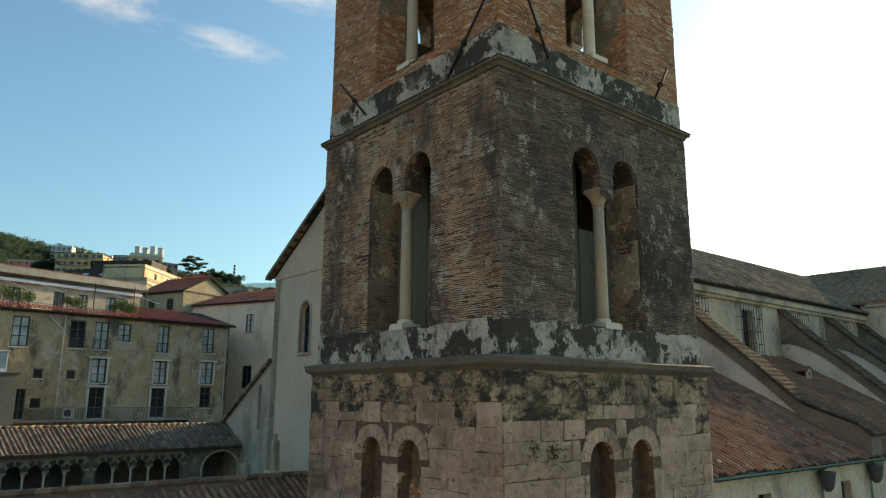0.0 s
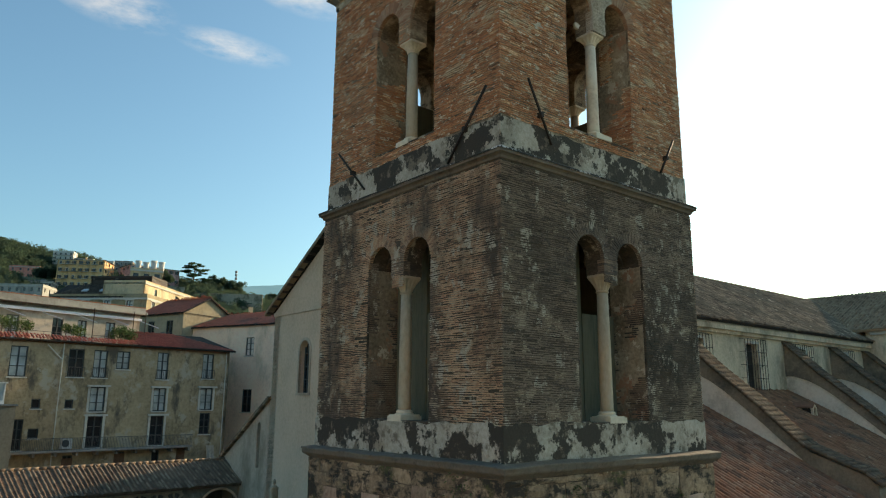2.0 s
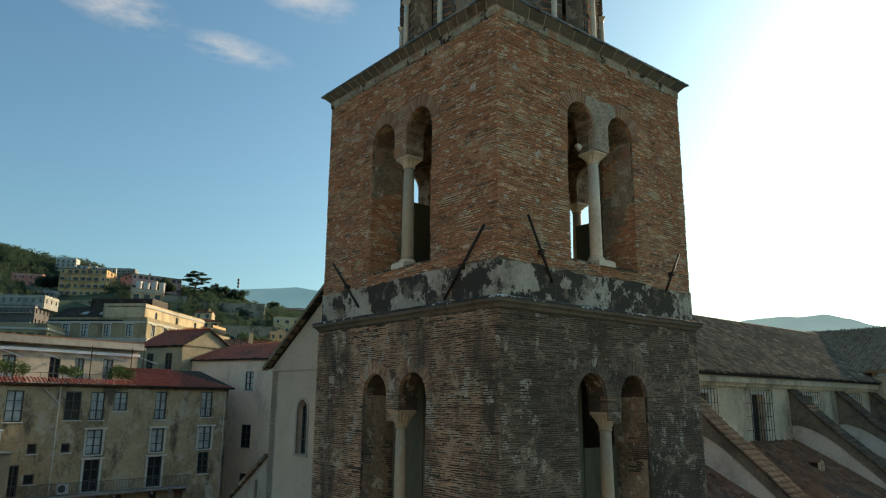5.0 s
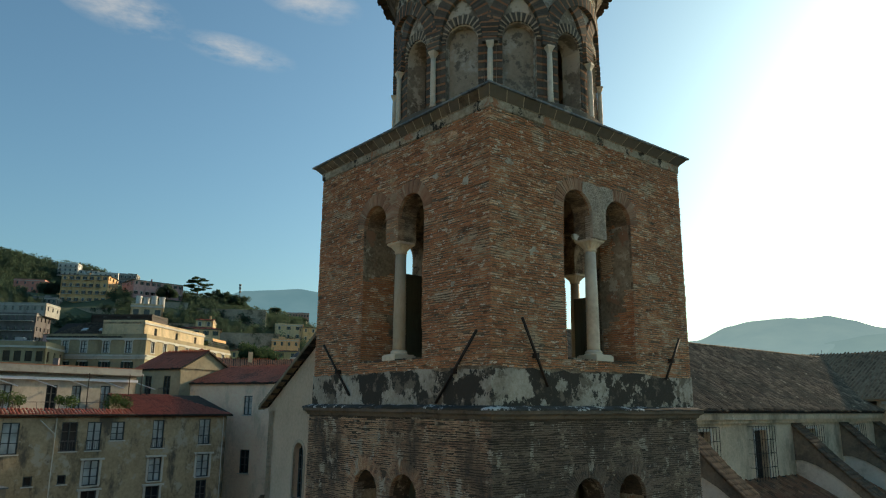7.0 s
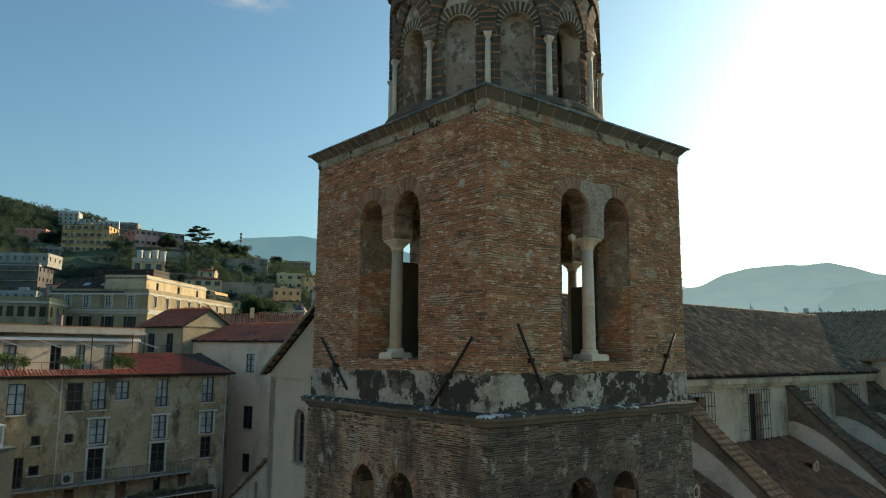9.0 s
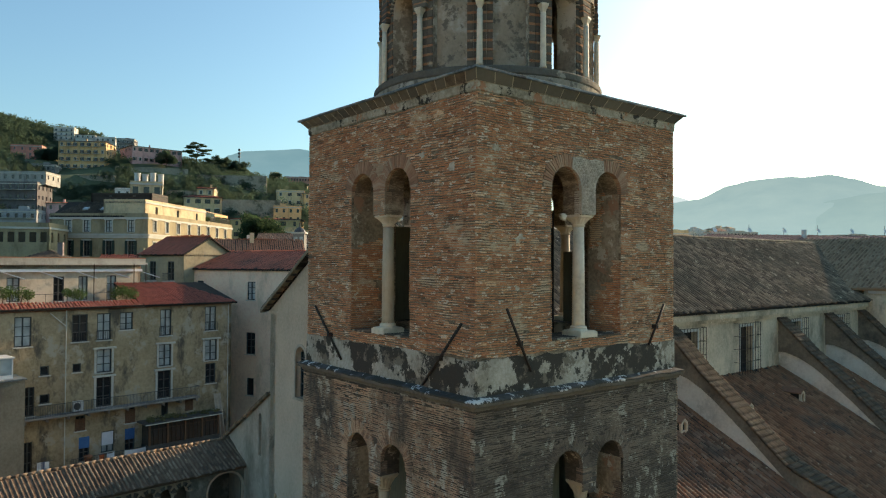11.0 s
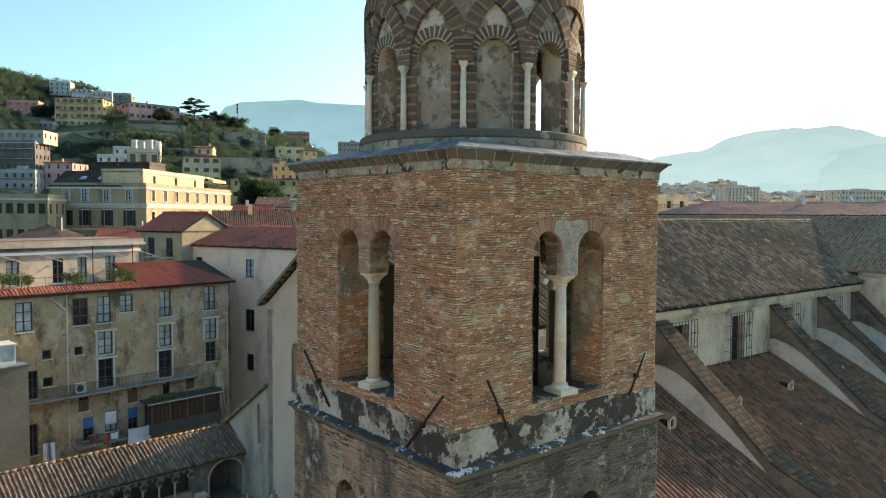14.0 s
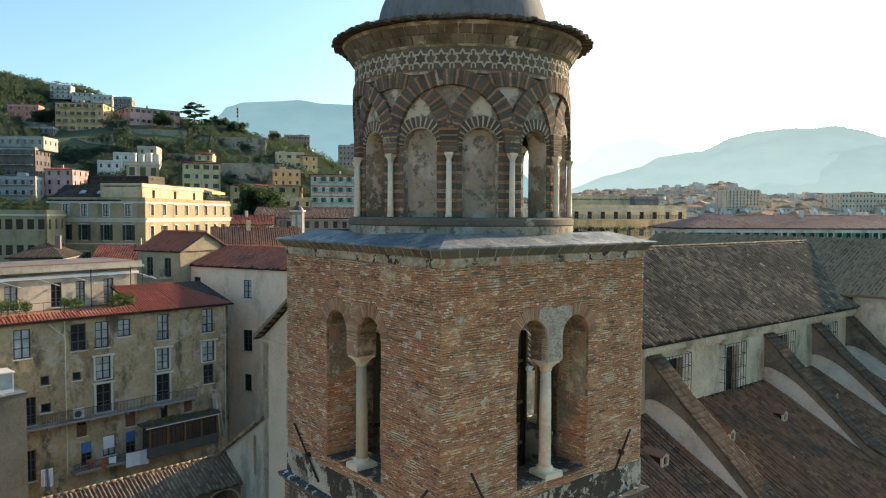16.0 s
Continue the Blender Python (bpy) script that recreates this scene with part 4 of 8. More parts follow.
HW, SPR, NR, ISPR = 0.48, 32.55, 0.48, 32.74      # niches, and the springing of the interlaced arches
for i in range(12):
    mid = TURN0 + (i + 0.5) * STEP
    half = STEP / 2 * DR
    is_open = i % 3 == 2
    g = C().on(mid)
    n = 12
    for s0 in (-1, 1):                 # solid wall to each side of the niche
        for q in range(3):
            x0, x1 = sorted((s0 * (HW + (half - HW) * q / 3), s0 * (HW + (half - HW) * (q + 1) / 3)))
            g.box(x0, x1, 0.0, 0.6, 30.6, 35.2)
    for q in range(n):
        p = [-HW * math.cos(math.pi * e / n) for e in (q, q + 1)]
        h = [SPR + NR * math.sin(math.pi * e / n) for e in (q, q + 1)]
        g.prism([(p[0], h[0]), (p[1], h[1]), (p[1], 35.2), (p[0], 35.2)], 0.0, 0.6)
    bay = part("bay_wall", g, DRUM_WALL, tower)
    weld(bay)
    if not is_open:
        g = C().on(mid)
        for q in range(4):
            g.box(-HW + q * HW / 2, -HW + (q + 1) * HW / 2, 0.2, 0.5, 30.6, 33.0)
        weld(part("niche_plaster", g, NICHE, bay, "patchy pale niche plaster"))
    # striped piers beside the niche
    for colour, mat in ((0, TUFF), (1, DRUM_BRICK)):
        g = C().on(mid)
        for s0 in (-1, 1):
            z, e = 30.66, 0
            while z < 32.85:
                h = 0.175 if e % 2 == 0 else 0.07
                if e % 2 == colour:
                    x0, x1 = sorted((s0 * (HW + 0.015), s0 * (half - 0.005)))
                    g.box(x0, (x0 + x1) / 2 - 0.005, -0.03, 0.1, z, z + h - 0.012)
                    g.box((x0 + x1) / 2 + 0.005, x1, -0.03 - 0.01 * (e % 3 == 0), 0.1, z, z + h - 0.012)
                z += h
                e += 1
        part("pier_stripes", g, mat, bay, kind="stuff")
    # ring over the niche
    for colour, mat in ((0, TUFF), (1, WEDGE)):
        g = C().on(mid)
        ring(g, 0, SPR + 0.02, NR + 0.015, NR + 0.29, 43, -0.055, 0.1, lambda e, c=colour: (e % 3 != 1) if c == 0 else e % 3 == 1, 0.005, jit=0.01, seed=i)
        part("niche_ring", g, mat, bay, kind="stuff")
    # the great interlaced arch, from one column to the next but one, round the column between
    for colour, mat in ((0, TUFF), (1, DRUM_BRICK)):
        g = C().on(TURN0 + i * STEP)
        for ra, rb in ((1.40, 1.80),):
            ring(g, 0, ISPR, ra, rb, 77, -0.10 - 0.05 * (i % 2), 0.05, lambda e, c=colour: (e % 4 != 1) if c == 0 else e % 4 == 1, 0.002, radians(2), radians(178), 0.012, i)
        part("interlaced_arch", g, mat, tower, kind="stuff")
    # engaged column
    t = TURN0 + i * STEP
    cxx, cyy = (DR + 0.13) * math.cos(t), (DR + 0.13) * math.sin(t)
    col = part("drum_column", G().lathe([(0.105, 30.66), (0.085, 30.74), (0.08, 31.5), (0.074, 32.14)], 14, cxx, cyy), MARBLE, tower, "slender pale marble column", True)
    part("capital", G().lathe([(0.075, 32.14), (0.085, 32.2), (0.14, 32.3), (0.155, 32.31), (0.155, 32.37)], 4, cxx, cyy, t + math.pi / 4), MARBLE, col)
    g = C().on(t)
    gi = C().on(t)
    for e in range(4):                 # striped impost: dark blocks with thin brick between
        g.box(-0.21 - 0.012 * e, 0.21 + 0.012 * e, -0.17, 0.05, 32.38 + e * 0.155, 32.48 + e * 0.155)
        gi.box(-0.20 - 0.012 * e, 0.20 + 0.012 * e, -0.16, 0.05, 32.488 + e * 0.155, 32.528 + e * 0.155)
    part("impost", g, TUFF, col)
    part("impost_brick", gi, DRUM_BRICK, col)
# band, star frieze and corbelled eaves
part("band", G().lathe([(DR + 0.02, 34.42), (DR + 0.10, 34.43), (DR + 0.10, 34.54), (DR + 0.02, 34.55)], 72), DRUM_WALL, tower)
part("brick_line", G().lathe([(DR + 0.05, 34.50), (DR + 0.115, 34.505), (DR + 0.115, 34.535), (DR + 0.05, 34.54)], 72), DRUM_BRICK, tower)
part("frieze_ground", G().lathe([(DR, 34.5), (DR + 0.06, 34.52), (DR + 0.06, 35.14), (DR, 35.16)], 96), TUFF, tower)


def star(g, x, z, r, ri, y0, y1, tips=6):
    pts = []
    for q in range(2 * tips):
        an, rr2 = math.pi * q / tips + math.pi / 2, r if q % 2 == 0 else ri
        pts.append((x + rr2 * math.cos(an), z + rr2 * math.sin(an)))
    n = len(pts)
    g.add([(a, y0, b) for a, b in pts] + [(a, y1, b) for a, b in pts] + [(x, y0, z)], [(q, (q + 1) % n, 2 * n) for q in range(n)] + [(q, q + n, (q + 1) % n + n, (q + 1) % n) for q in range(n)])


NST = 36
for i in range(NST):
    t = 2 * math.pi * i / NST
    g = C().on(t)
    star(g, 0, 34.84, 0.255, 0.15, -0.085, -0.05)
    for zz, a0_ in ((34.60, 0.0), (34.94, 0.0)):       # small horseshoes between the stars
        ring(g, 0.2766, zz + 0.06, 0.035, 0.072, 8, -0.08, -0.05, gap=0)
        for s in (-1, 1):
            x0_ = 0.2766 + s * 0.0535 - 0.0185
            g.box(x0_, x0_ + 0.037, -0.08, -0.05, zz - 0.03, zz + 0.06)
    inlay = part("star_inlay", g, INLAY, tower)
    g = C().on(t)
    star(g, 0, 34.84, 0.165, 0.095, -0.094, -0.08)
    part("star_heart", g, TUFF, inlay)
part("eaves_bed", G().lathe([(DR + 0.05, 35.14), (DR + 0.12, 35.18), (DR + 0.17, 35.34), (DR + 0.34, 35.56), (DR + 0.46, 35.72), (DR + 0.3, 35.80)], 96), DRUM_WALL, tower, "brown corbelled eaves of the drum")
for i in range(60):
    g = C().on(2 * math.pi * i / 60)
    w2 = math.pi * DR / 60 * 0.9
    g.add([(-w2, -0.16, 35.2), (w2, -0.16, 35.2), (w2, -0.30, 35.40), (-w2, -0.30, 35.40), (-w2, 0, 35.2), (w2, 0, 35.2), (w2, 0, 35.4), (-w2, 0, 35.4)],
          [(0, 1, 2, 3), (0, 4, 5, 1), (3, 2, 6, 7), (0, 3, 7, 4), (1, 5, 6, 2)])
    part("eaves_brick", g, EAVES if i % 7 else DRUM_WALL, tower)
    g = C().on(2 * math.pi * (i + 0.5) / 60)
    g.add([(-w2, -0.26, 35.43), (w2, -0.26, 35.43), (w2, -0.42, 35.63), (-w2, -0.42, 35.63), (-w2, 0, 35.43), (w2, 0, 35.43), (w2, 0, 35.63), (-w2, 0, 35.63)],
          [(0, 1, 2, 3), (0, 4, 5, 1), (3, 2, 6, 7), (0, 3, 7, 4), (1, 5, 6, 2)])
    part("eaves_brick", g, EAVES, tower)
rr = random.Random(5)
g = G()
for i in range(168):                   # ragged tile edge with dry weeds on it
    t0, t1 = 2 * math.pi * i / 168, 2 * math.pi * (i + 0.94) / 168
    ro, z = DR + 0.74 + rr.uniform(-0.05, 0.05), 35.73 + rr.uniform(-0.03, 0.03)
    vs = []
    for zz in (z, z + 0.07):
        for r0 in (DR + 0.2, ro):
            for t in (t0, t1):
                vs.append((r0 * math.cos(t), r0 * math.sin(t), zz + (0.05 if r0 < ro else 0)))
    g.add(vs, [(0, 1, 3, 2), (4, 6, 7, 5), (2, 3, 7, 6), (0, 2, 6, 4), (1, 5, 7, 3), (0, 4, 5, 1)])
part("eaves_tiles", g, TILE_BROWN, tower, kind="stuff")
part("dome_skirt", G().lathe([(2.5, 35.74), (DR + 0.5, 35.80), (2.72, 35.93), (2.6, 35.95)], 72), LEAD, tower)
part("dome", G().lathe([(2.62, 35.7)] + [(2.60 * math.cos(radians(q)), 36.05 + 2.60 * math.sin(radians(q))) for q in range(0, 90, 5)] + [(0.02, 38.65)], 72), DOME, tower, "smooth grey rendered dome", True)
WEED = surface("dry weeds", [(0.1, 0.09, 0.04), (0.17, 0.15, 0.07), (0.09, 0.11, 0.04)], 1, 5, 0.9, 0, island=0.7)
g = G()
for i in range(2600):
    t, ro = rr.uniform(0, 2 * math.pi), DR + rr.uniform(0.3, 0.74)
    h, l = rr.uniform(0.02, 0.07) * (2.2 if rr.random() < 0.04 else 1), rr.uniform(-0.06, 0.06)
    p = Vector((ro * math.cos(t), ro * math.sin(t), 35.79))
    q = p + Vector((l, rr.uniform(-0.06, 0.06), h))
    e = Vector((-math.sin(t), math.cos(t), 0)) * 0.02
    g.add([p - e, p + e, q + e * 0.2, q - e * 0.2], [(0, 1, 2, 3)])
solid("weed_tufts", g, WEED, "dry weed tufts growing along the eaves of the drum", "weeds", CX, CY, 0, YAW, kind="stuff")
# plant on the cornice of the stone stage
g = G()
for i in range(260):
    p = Vector((-4.2 + rr.uniform(-0.12, 0.03), 2.9 * -1 + rr.gauss(0, 0.22), 14.45 + rr.gauss(0, 0.24)))
    d = Vector((rr.uniform(-1, 0.2), rr.uniform(-1, 1), rr.uniform(-1, 0.6))) * 0.09
    e = Vector((rr.uniform(-1, 1), rr.uniform(-1, 1), rr.uniform(-1, 1))) * 0.03
    g.add([p, p + e, p + d], [(0, 1, 2)])
solid("wall_plant", g, LEAF, "hanging green wall plant rooted under the stone cornice", "plant", CX, CY, 0, YAW, kind="stuff")
for i, (a, z, n, rad) in enumerate(((-3.23, 13.2, 90, 0.16), (-2.58, 13.05, 130, 0.2), (-0.8, 14.3, 60, 0.14), (-1.9, 14.6, 70, 0.18), (2.3, 14.2, 50, 0.13))):
    g = G()
    for q in range(n):
        p = Vector((a + rr.gauss(0, rad * 0.6), -4.16 - abs(rr.gauss(0, 0.04)), z + rr.gauss(0, rad * 0.7)))
        d = Vector((rr.uniform(-1, 1), rr.uniform(-1, 0.1), rr.uniform(-1, 0.5))) * 0.08
        e = Vector((rr.uniform(-1, 1), rr.uniform(-1, 1), rr.uniform(-1, 1))) * 0.03
        g.add([p, p + e, p + d], [(0, 1, 2)])
    solid("wall_tuft", g, LEAF, "small green tuft rooted in the stone wall", "plant", CX, CY, 0, YAW, "wall tufts", "stuff")

# ---- church ----
church = thing("church", "large old cathedral church with cream plastered walls and dark tiled roofs", "church", CX, CY, 0, YAW)
A0, A1, B0, B1, BR, ZE, ZR = 6.6, 58.3, 11.0, 28.5, 19.75, 22.4, 28.0
NWIN = (28.95, 36.5, 44.5, 52.7)
holes = [(a - A0 - 0.85, a - A0 + 0.85, 17.4, 20.9) for a in NWIN]
g = G(Matrix.Translation((A0, B0, 0)))
holed(g, A1 - A0, ZE - 0.1, holes, 0, 0.8)
part("wall", g, CREAMWALL, church)
g = G()
g.box(A0, A1, B0 - 0.12, B0 - 0.003, 21.45, 21.75)
g.box(A0, A1, B0 - 0.28, B0 - 0.003, 21.75, 22.02)
g.box(A0, A1, B0 - 0.4, B0 - 0.003, 22.02, 22.12)
part("cornice", g, TRIM, church, "pale moulded plaster cornice")
g = G(Matrix.Translation((A0, B1, 0)))
g.box(0, A1 - A0, -0.8, 0, 0, ZE - 0.1)
part("wall", g, CREAMWALL, church)
for a in NWIN:
    win = part("window", G().box(a - 0.85, a + 0.85, B0 + 0.45, B0 + 0.5, 17.4, 20.9), PANE, church, "dark nave window behind an iron grille")
    fr = G()
    for x in (-1.05, 0.9):
        fr.box(a + x, a + x + 0.15, B0 - 0.05, B0 + 0.12, 17.2, 21.0)
    fr.box(a - 1.05, a + 1.05, B0 - 0.06, B0 + 0.1, 20.9, 21.08)
    fr.box(a - 1.05, a + 1.05, B0 - 0.12, B0 + 0.1, 17.2, 17.4)
    part("window_surround", fr, TRIM, win)
    gr = G()
    for q in range(9):
        x = a - 1.75 + q * 0.385
        gr.box(x - 0.014, x + 0.014, B0 - 0.45, B0 - 0.42, 17.4, 21.2)
    for z in (17.4, 18.35, 19.3, 20.25, 21.18):
        gr.box(a - 1.75, a + 1.33, B0 - 0.45, B0 - 0.42, z, z + 0.03)
        for x in (-1.75, 1.31):
            gr.box(a + x, a + x + 0.02, B0 - 0.45, B0, z, z + 0.03)
    part("grille", gr, IRON, win)
# west front with its gable
F = Matrix(((0, 1, 0, A0), (-1, 0, 0, B1), (0, 0, 1, 0), (0, 0, 0, 1)))     # x: from the far corner towards the tower; y: inwards
g = G(F)
W = B1 - B0
wx = B1 - 24.2
holed(g, W, 22.3, [(wx - 0.62, wx + 0.62, 17.0, 20.2), (W - wx - 0.62, W - wx + 0.62, 17.0, 20.2)], 0, 0.8)
g.prism([(0, 22.3), (W, 22.3), (W / 2, ZR - 0.35)], 0, 0.8)
part("wall", g, WHITEWALL, church, "grey-white limewashed west front")
for c in (wx, W - wx):
    g = G(F)
    for i in range(12):
        p = [c - 0.62 * math.cos(math.pi * e / 12) for e in (i, i + 1)]
        q = [20.2 - 0.62 + 0.62 * math.sin(math.pi * e / 12) for e in (i, i + 1)]
        g.prism([(p[0], q[0]), (p[1], q[1]), (p[1], 20.2), (p[0], 20.2)], 0.003, 0.7)
    part("window_head", g, WHITEWALL, church)
    g = G(F).box(c - 0.62, c + 0.62, 0.4, 0.45, 17, 20.2)
    win = part("window", g, PANE, church, "tall round-headed window")
    g = G(F)
    for x in (-0.62, -0.23, 0.17, 0.56):
        g.box(c + x, c + x + 0.06, 0.33, 0.4, 17, 20.2)
    for z in (17, 17.8, 18.6, 19.4):
        g.box(c - 0.62, c + 0.62, 0.33, 0.4, z, z + 0.06)
    part("window_frame", g, FRAME_DK, win)
    g = G(F)
    ring(g, c, 19.58, 0.62, 0.8, 12, -0.05, 0.1)
    g.box(c - 0.8, c - 0.62, -0.05, 0.1, 17, 19.58)
    g.box(c + 0.62, c + 0.8, -0.05, 0.1, 17, 19.58)
    g.box(c - 0.85, c + 0.85, -0.1, 0.1, 16.85, 17)
    part("window_surround", g, STUCCO_B, win)
g = G(F)
g.box(-0.05, W, -0.07, -0.003, 22.0, 22.25)
part("string_course", g, WHITEWALL, church)
part("wall", G().box(A0 + 0.8, A0 + 1.2, B0 + 0.9, B1 - 0.9, 0, 21), CREAMWALL, church)


def slope(a0, a1, b_e, z_e, b_r, z_r, mat, seed, du=0.25, dv=0.42, parent=None, skip=None, flip=False, bed=None, tall=1.25):
    """A tiled slope: eave at b_e, ridge at b_r, from a0 to a1."""
    m = plane_to((a0, b_e, z_e), (a1, b_e, z_e), (a0, b_r, z_r)) if not flip else plane_to((a1, b_e, z_e), (a0, b_e, z_e), (a1, b_r, z_r))
    ln = math.hypot(b_r - b_e, z_r - z_e)
    g = G(m).box(0, a1 - a0, 0, ln, -0.22, -0.004)
    roof = part("roof", g, bed or ROOF_BED, parent)
    t = tiles(a1 - a0, ln - dv * 1.2, du, dv, seed, du * 0.27, skip, 0.012, tall, 0.5)
    ob = part("roof_tiles", t, mat, roof, kind="stuff", smooth=True)
    ob.matrix_local = m
    return roof


slope(6.15, 69, B0 - 0.65, ZE - 0.12, BR, ZR, TILE_DARK, 1, 0.36, 0.46, parent=church)
part("eaves_cornice", G().box(A0 + 0.3, A1, B0 - 0.42, B0 - 0.004, ZE - 0.75, ZE - 0.36).box(A0 + 0.3, A1, B0 - 0.22, B0 - 0.004, ZE - 1.0, ZE - 0.75), CREAMWALL, church, "pale plaster cornice under the eaves")
slope(6.15, 69, B1 + 0.55, ZE + 0.02, BR, ZR, TILE_DARK, 2, 0.36, 0.6, parent=church, flip=True)
g = G()
for i in range(130):
    a = 6.15 + i * 0.484
    g.tube((a, BR, ZR - 0.02), (a + 0.54, BR, ZR - 0.005), 0.14, 8, 0.125)
part("ridge_tiles", g, TILE_DARK, church, kind="stuff")
# open verge of the gable: boarded soffit and rafters' edge
for s, be in ((1, B0 - 0.65), (-1, B1 + 0.58)):
    g = G()
    g.add([(6.1, be, ZE - 0.32), (6.1, BR, ZR - 0.2), (6.1, BR, ZR + 0.02), (6.1, be, ZE - 0.1), (6.55, be, ZE - 0.32), (6.55, BR, ZR - 0.2), (6.55, BR, ZR + 0.02), (6.55, be, ZE - 0.1)],
          [(0, 1, 2, 3), (0, 4, 5, 1), (4, 7, 6, 5)])
    part("verge_board", g, WOOD, church)
    for i in range(14):
        f = (i + 0.5) / 14
        b, z = be + (BR - be) * f, ZE - 0.38 + (ZR - ZE + 0.12) * f
        part("verge_bracket", G().box(6.14, 6.58, b - 0.06, b + 0.06, z - 0.05, z + 0.1), SHUTTER_BR, church)
# left aisle front
g = G(F)
slit = [(-1.72, 12.2), (-1.26, 12.2), (-1.26, 14.9), (-1.35, 15.08), (-1.49, 15.14), (-1.63, 15.08), (-1.72, 14.9)]
g.pierced([(-8.2, 0), (0.0, 0), (0.0, 16.58), (-7.2, 12.4), (-8.2, 11.84)], [slit], 0.02, 0.7)
aisle_front = part("wall", g, STUCCO_B, church, "damp grey aisle front with a sloping top")
part("slit_window", G(F).box(-1.8, -1.2, 0.6, 0.65, 12.1, 15.2), FRAME_DK, aisle_front)
g = G(F)
for i in range(19):
    x0, x1 = -i * 0.4, -(i + 1) * 0.4
    z0, z1 = 16.62 + x0 * 0.58, 16.62 + x1 * 0.58
    g.prism([(x0, z0), (x1 - 0.04, z1 - 0.02), (x1 - 0.04, z1 + 0.10), (x0, z0 + 0.06)], -0.12, 0.8)
    for f_ in (0.0, 0.5):
        xm, zm = x0 + (x1 - x0) * f_, z0 + (z1 - z0) * f_
        g.tube((xm, -0.24, zm + 0.06), (xm, 0.85, zm + 0.12), 0.125, 8, 0.11)
part("coping_tiles", g, TILE_DARK, church, kind="stuff")
part("roof", G().add([(A0 + 0.7, B1, 16.6), (A1, B1, 16.6), (A1, B1 + 9, 11), (A0 + 0.7, B1 + 9, 11)], [(0, 1, 2, 3)]).add([(A0 + 0.7, B1, 16.4), (A1, B1, 16.4), (A1, B1 + 9, 10.8), (A0 + 0.7, B1 + 9, 10.8)], [(3, 2, 1, 0)]), ROOF_BED, church)

# right aisle: tiled lean-to, gutter and wall
BA, ZA, ZT = -0.7, 11.45, 17.6
KA = (ZT - ZA) / (B0 - BA)
slope(3.9, 26.6, BA, ZA, B0, ZT, TILE, 3, 0.34, 0.42, parent=church)
slope(26.6, A1, BA, ZA, B0, ZT, TILE_OLD, 23, 0.34, 0.42, parent=church)
g = G(Matrix.Translation((3.0, -0.3, 0)))
AW = (14.6, 22.6, 31.0, 39.5, 48.0)
holed(g, 55, ZA - 0.05, [(a - 3.0 - 0.55, a - 3.0 + 0.55, 8.4, 10.5) for a in AW], 0, 0.6)
part("wall", g, CREAMWALL, church)
for a in AW:
    w_ob = part("window", G().box(a - 0.55, a + 0.55, 0.1, 0.14, 8.4, 10.5), PANE, church)
    fr = G()
    for x in (-0.55, -0.03, 0.49):
        fr.box(a + x, a + x + 0.06, 0.04, 0.1, 8.4, 10.5)
    part("window_frame", fr, FRAME_DK, w_ob)
g = G()
for i in range(8):
    an = math.pi + math.pi * i / 8
    an2 = math.pi + math.pi * (i + 1) / 8
    p = [(BA - 0.08 + 0.1 * math.cos(t), ZA - 0.02 + 0.1 * math.sin(t)) for t in (an, an2)]
    g.add([(3.9, p[0][0], p[0][1]), (A1, p[0][0], p[0][1]), (A1, p[1][0], p[1][1]), (3.9, p[1][0], p[1][1])], [(0, 1, 2, 3)])
part("gutter", g, GUTTER, church, "green verdigris eaves gutter")
for a in (19.7, 25.3, 34):
    dp = part("downpipe", G().tube((a, -0.42, 11.2), (a, -0.42, 4), 0.06, 8).tube((a, BA - 0.08, 11.38), (a, -0.42, 11.1), 0.05, 8), GUTTER, church)
    part("rain_head", G().lathe([(0.1, 10.25), (0.24, 10.4), (0.32, 10.7), (0.36, 11.0), (0.38, 11.05), (0.38, 11.12), (0.3, 11.12)], 14, a, -0.68), METAL_DK, dp, "dark iron rainwater hopper", True)
# small vents on the aisle roof
for a, b in ((22.5, 7.6), (30.2, 7.6), (37.6, 7.6), (46.3, 7.6), (54.5, 7.6), (42.6, 3.0)):
    z = ZA + (b - BA) * KA
    v = part("roof_vent", G(Matrix.Translation((a, b, z - 0.1))).pierced([(-0.34, 0), (0.34, 0), (0.34, 0.62), (0, 0.86), (-0.34, 0.62)], [[(-0.2, 0.1), (0.2, 0.1), (0.2, 0.5), (0, 0.66), (-0.2, 0.5)]], -0.25, -0.1), WHITEWALL, church, "small white roof vent")
    # the near-black block paints the unlit inside of the vent
    part("vent_back", G().box(a - 0.3, a + 0.3, b - 0.1, b + 0.75, z - 0.1, z + 0.45), ROOF_BED, v)
    part("vent_roof", G(Matrix.Translation((a, b, z - 0.1))).prism([(-0.42, 0.58), (0, 0.88), (0.42, 0.58), (0.42, 0.66), (0, 0.96), (-0.42, 0.66)], -0.3, 1.2), TILE, v)

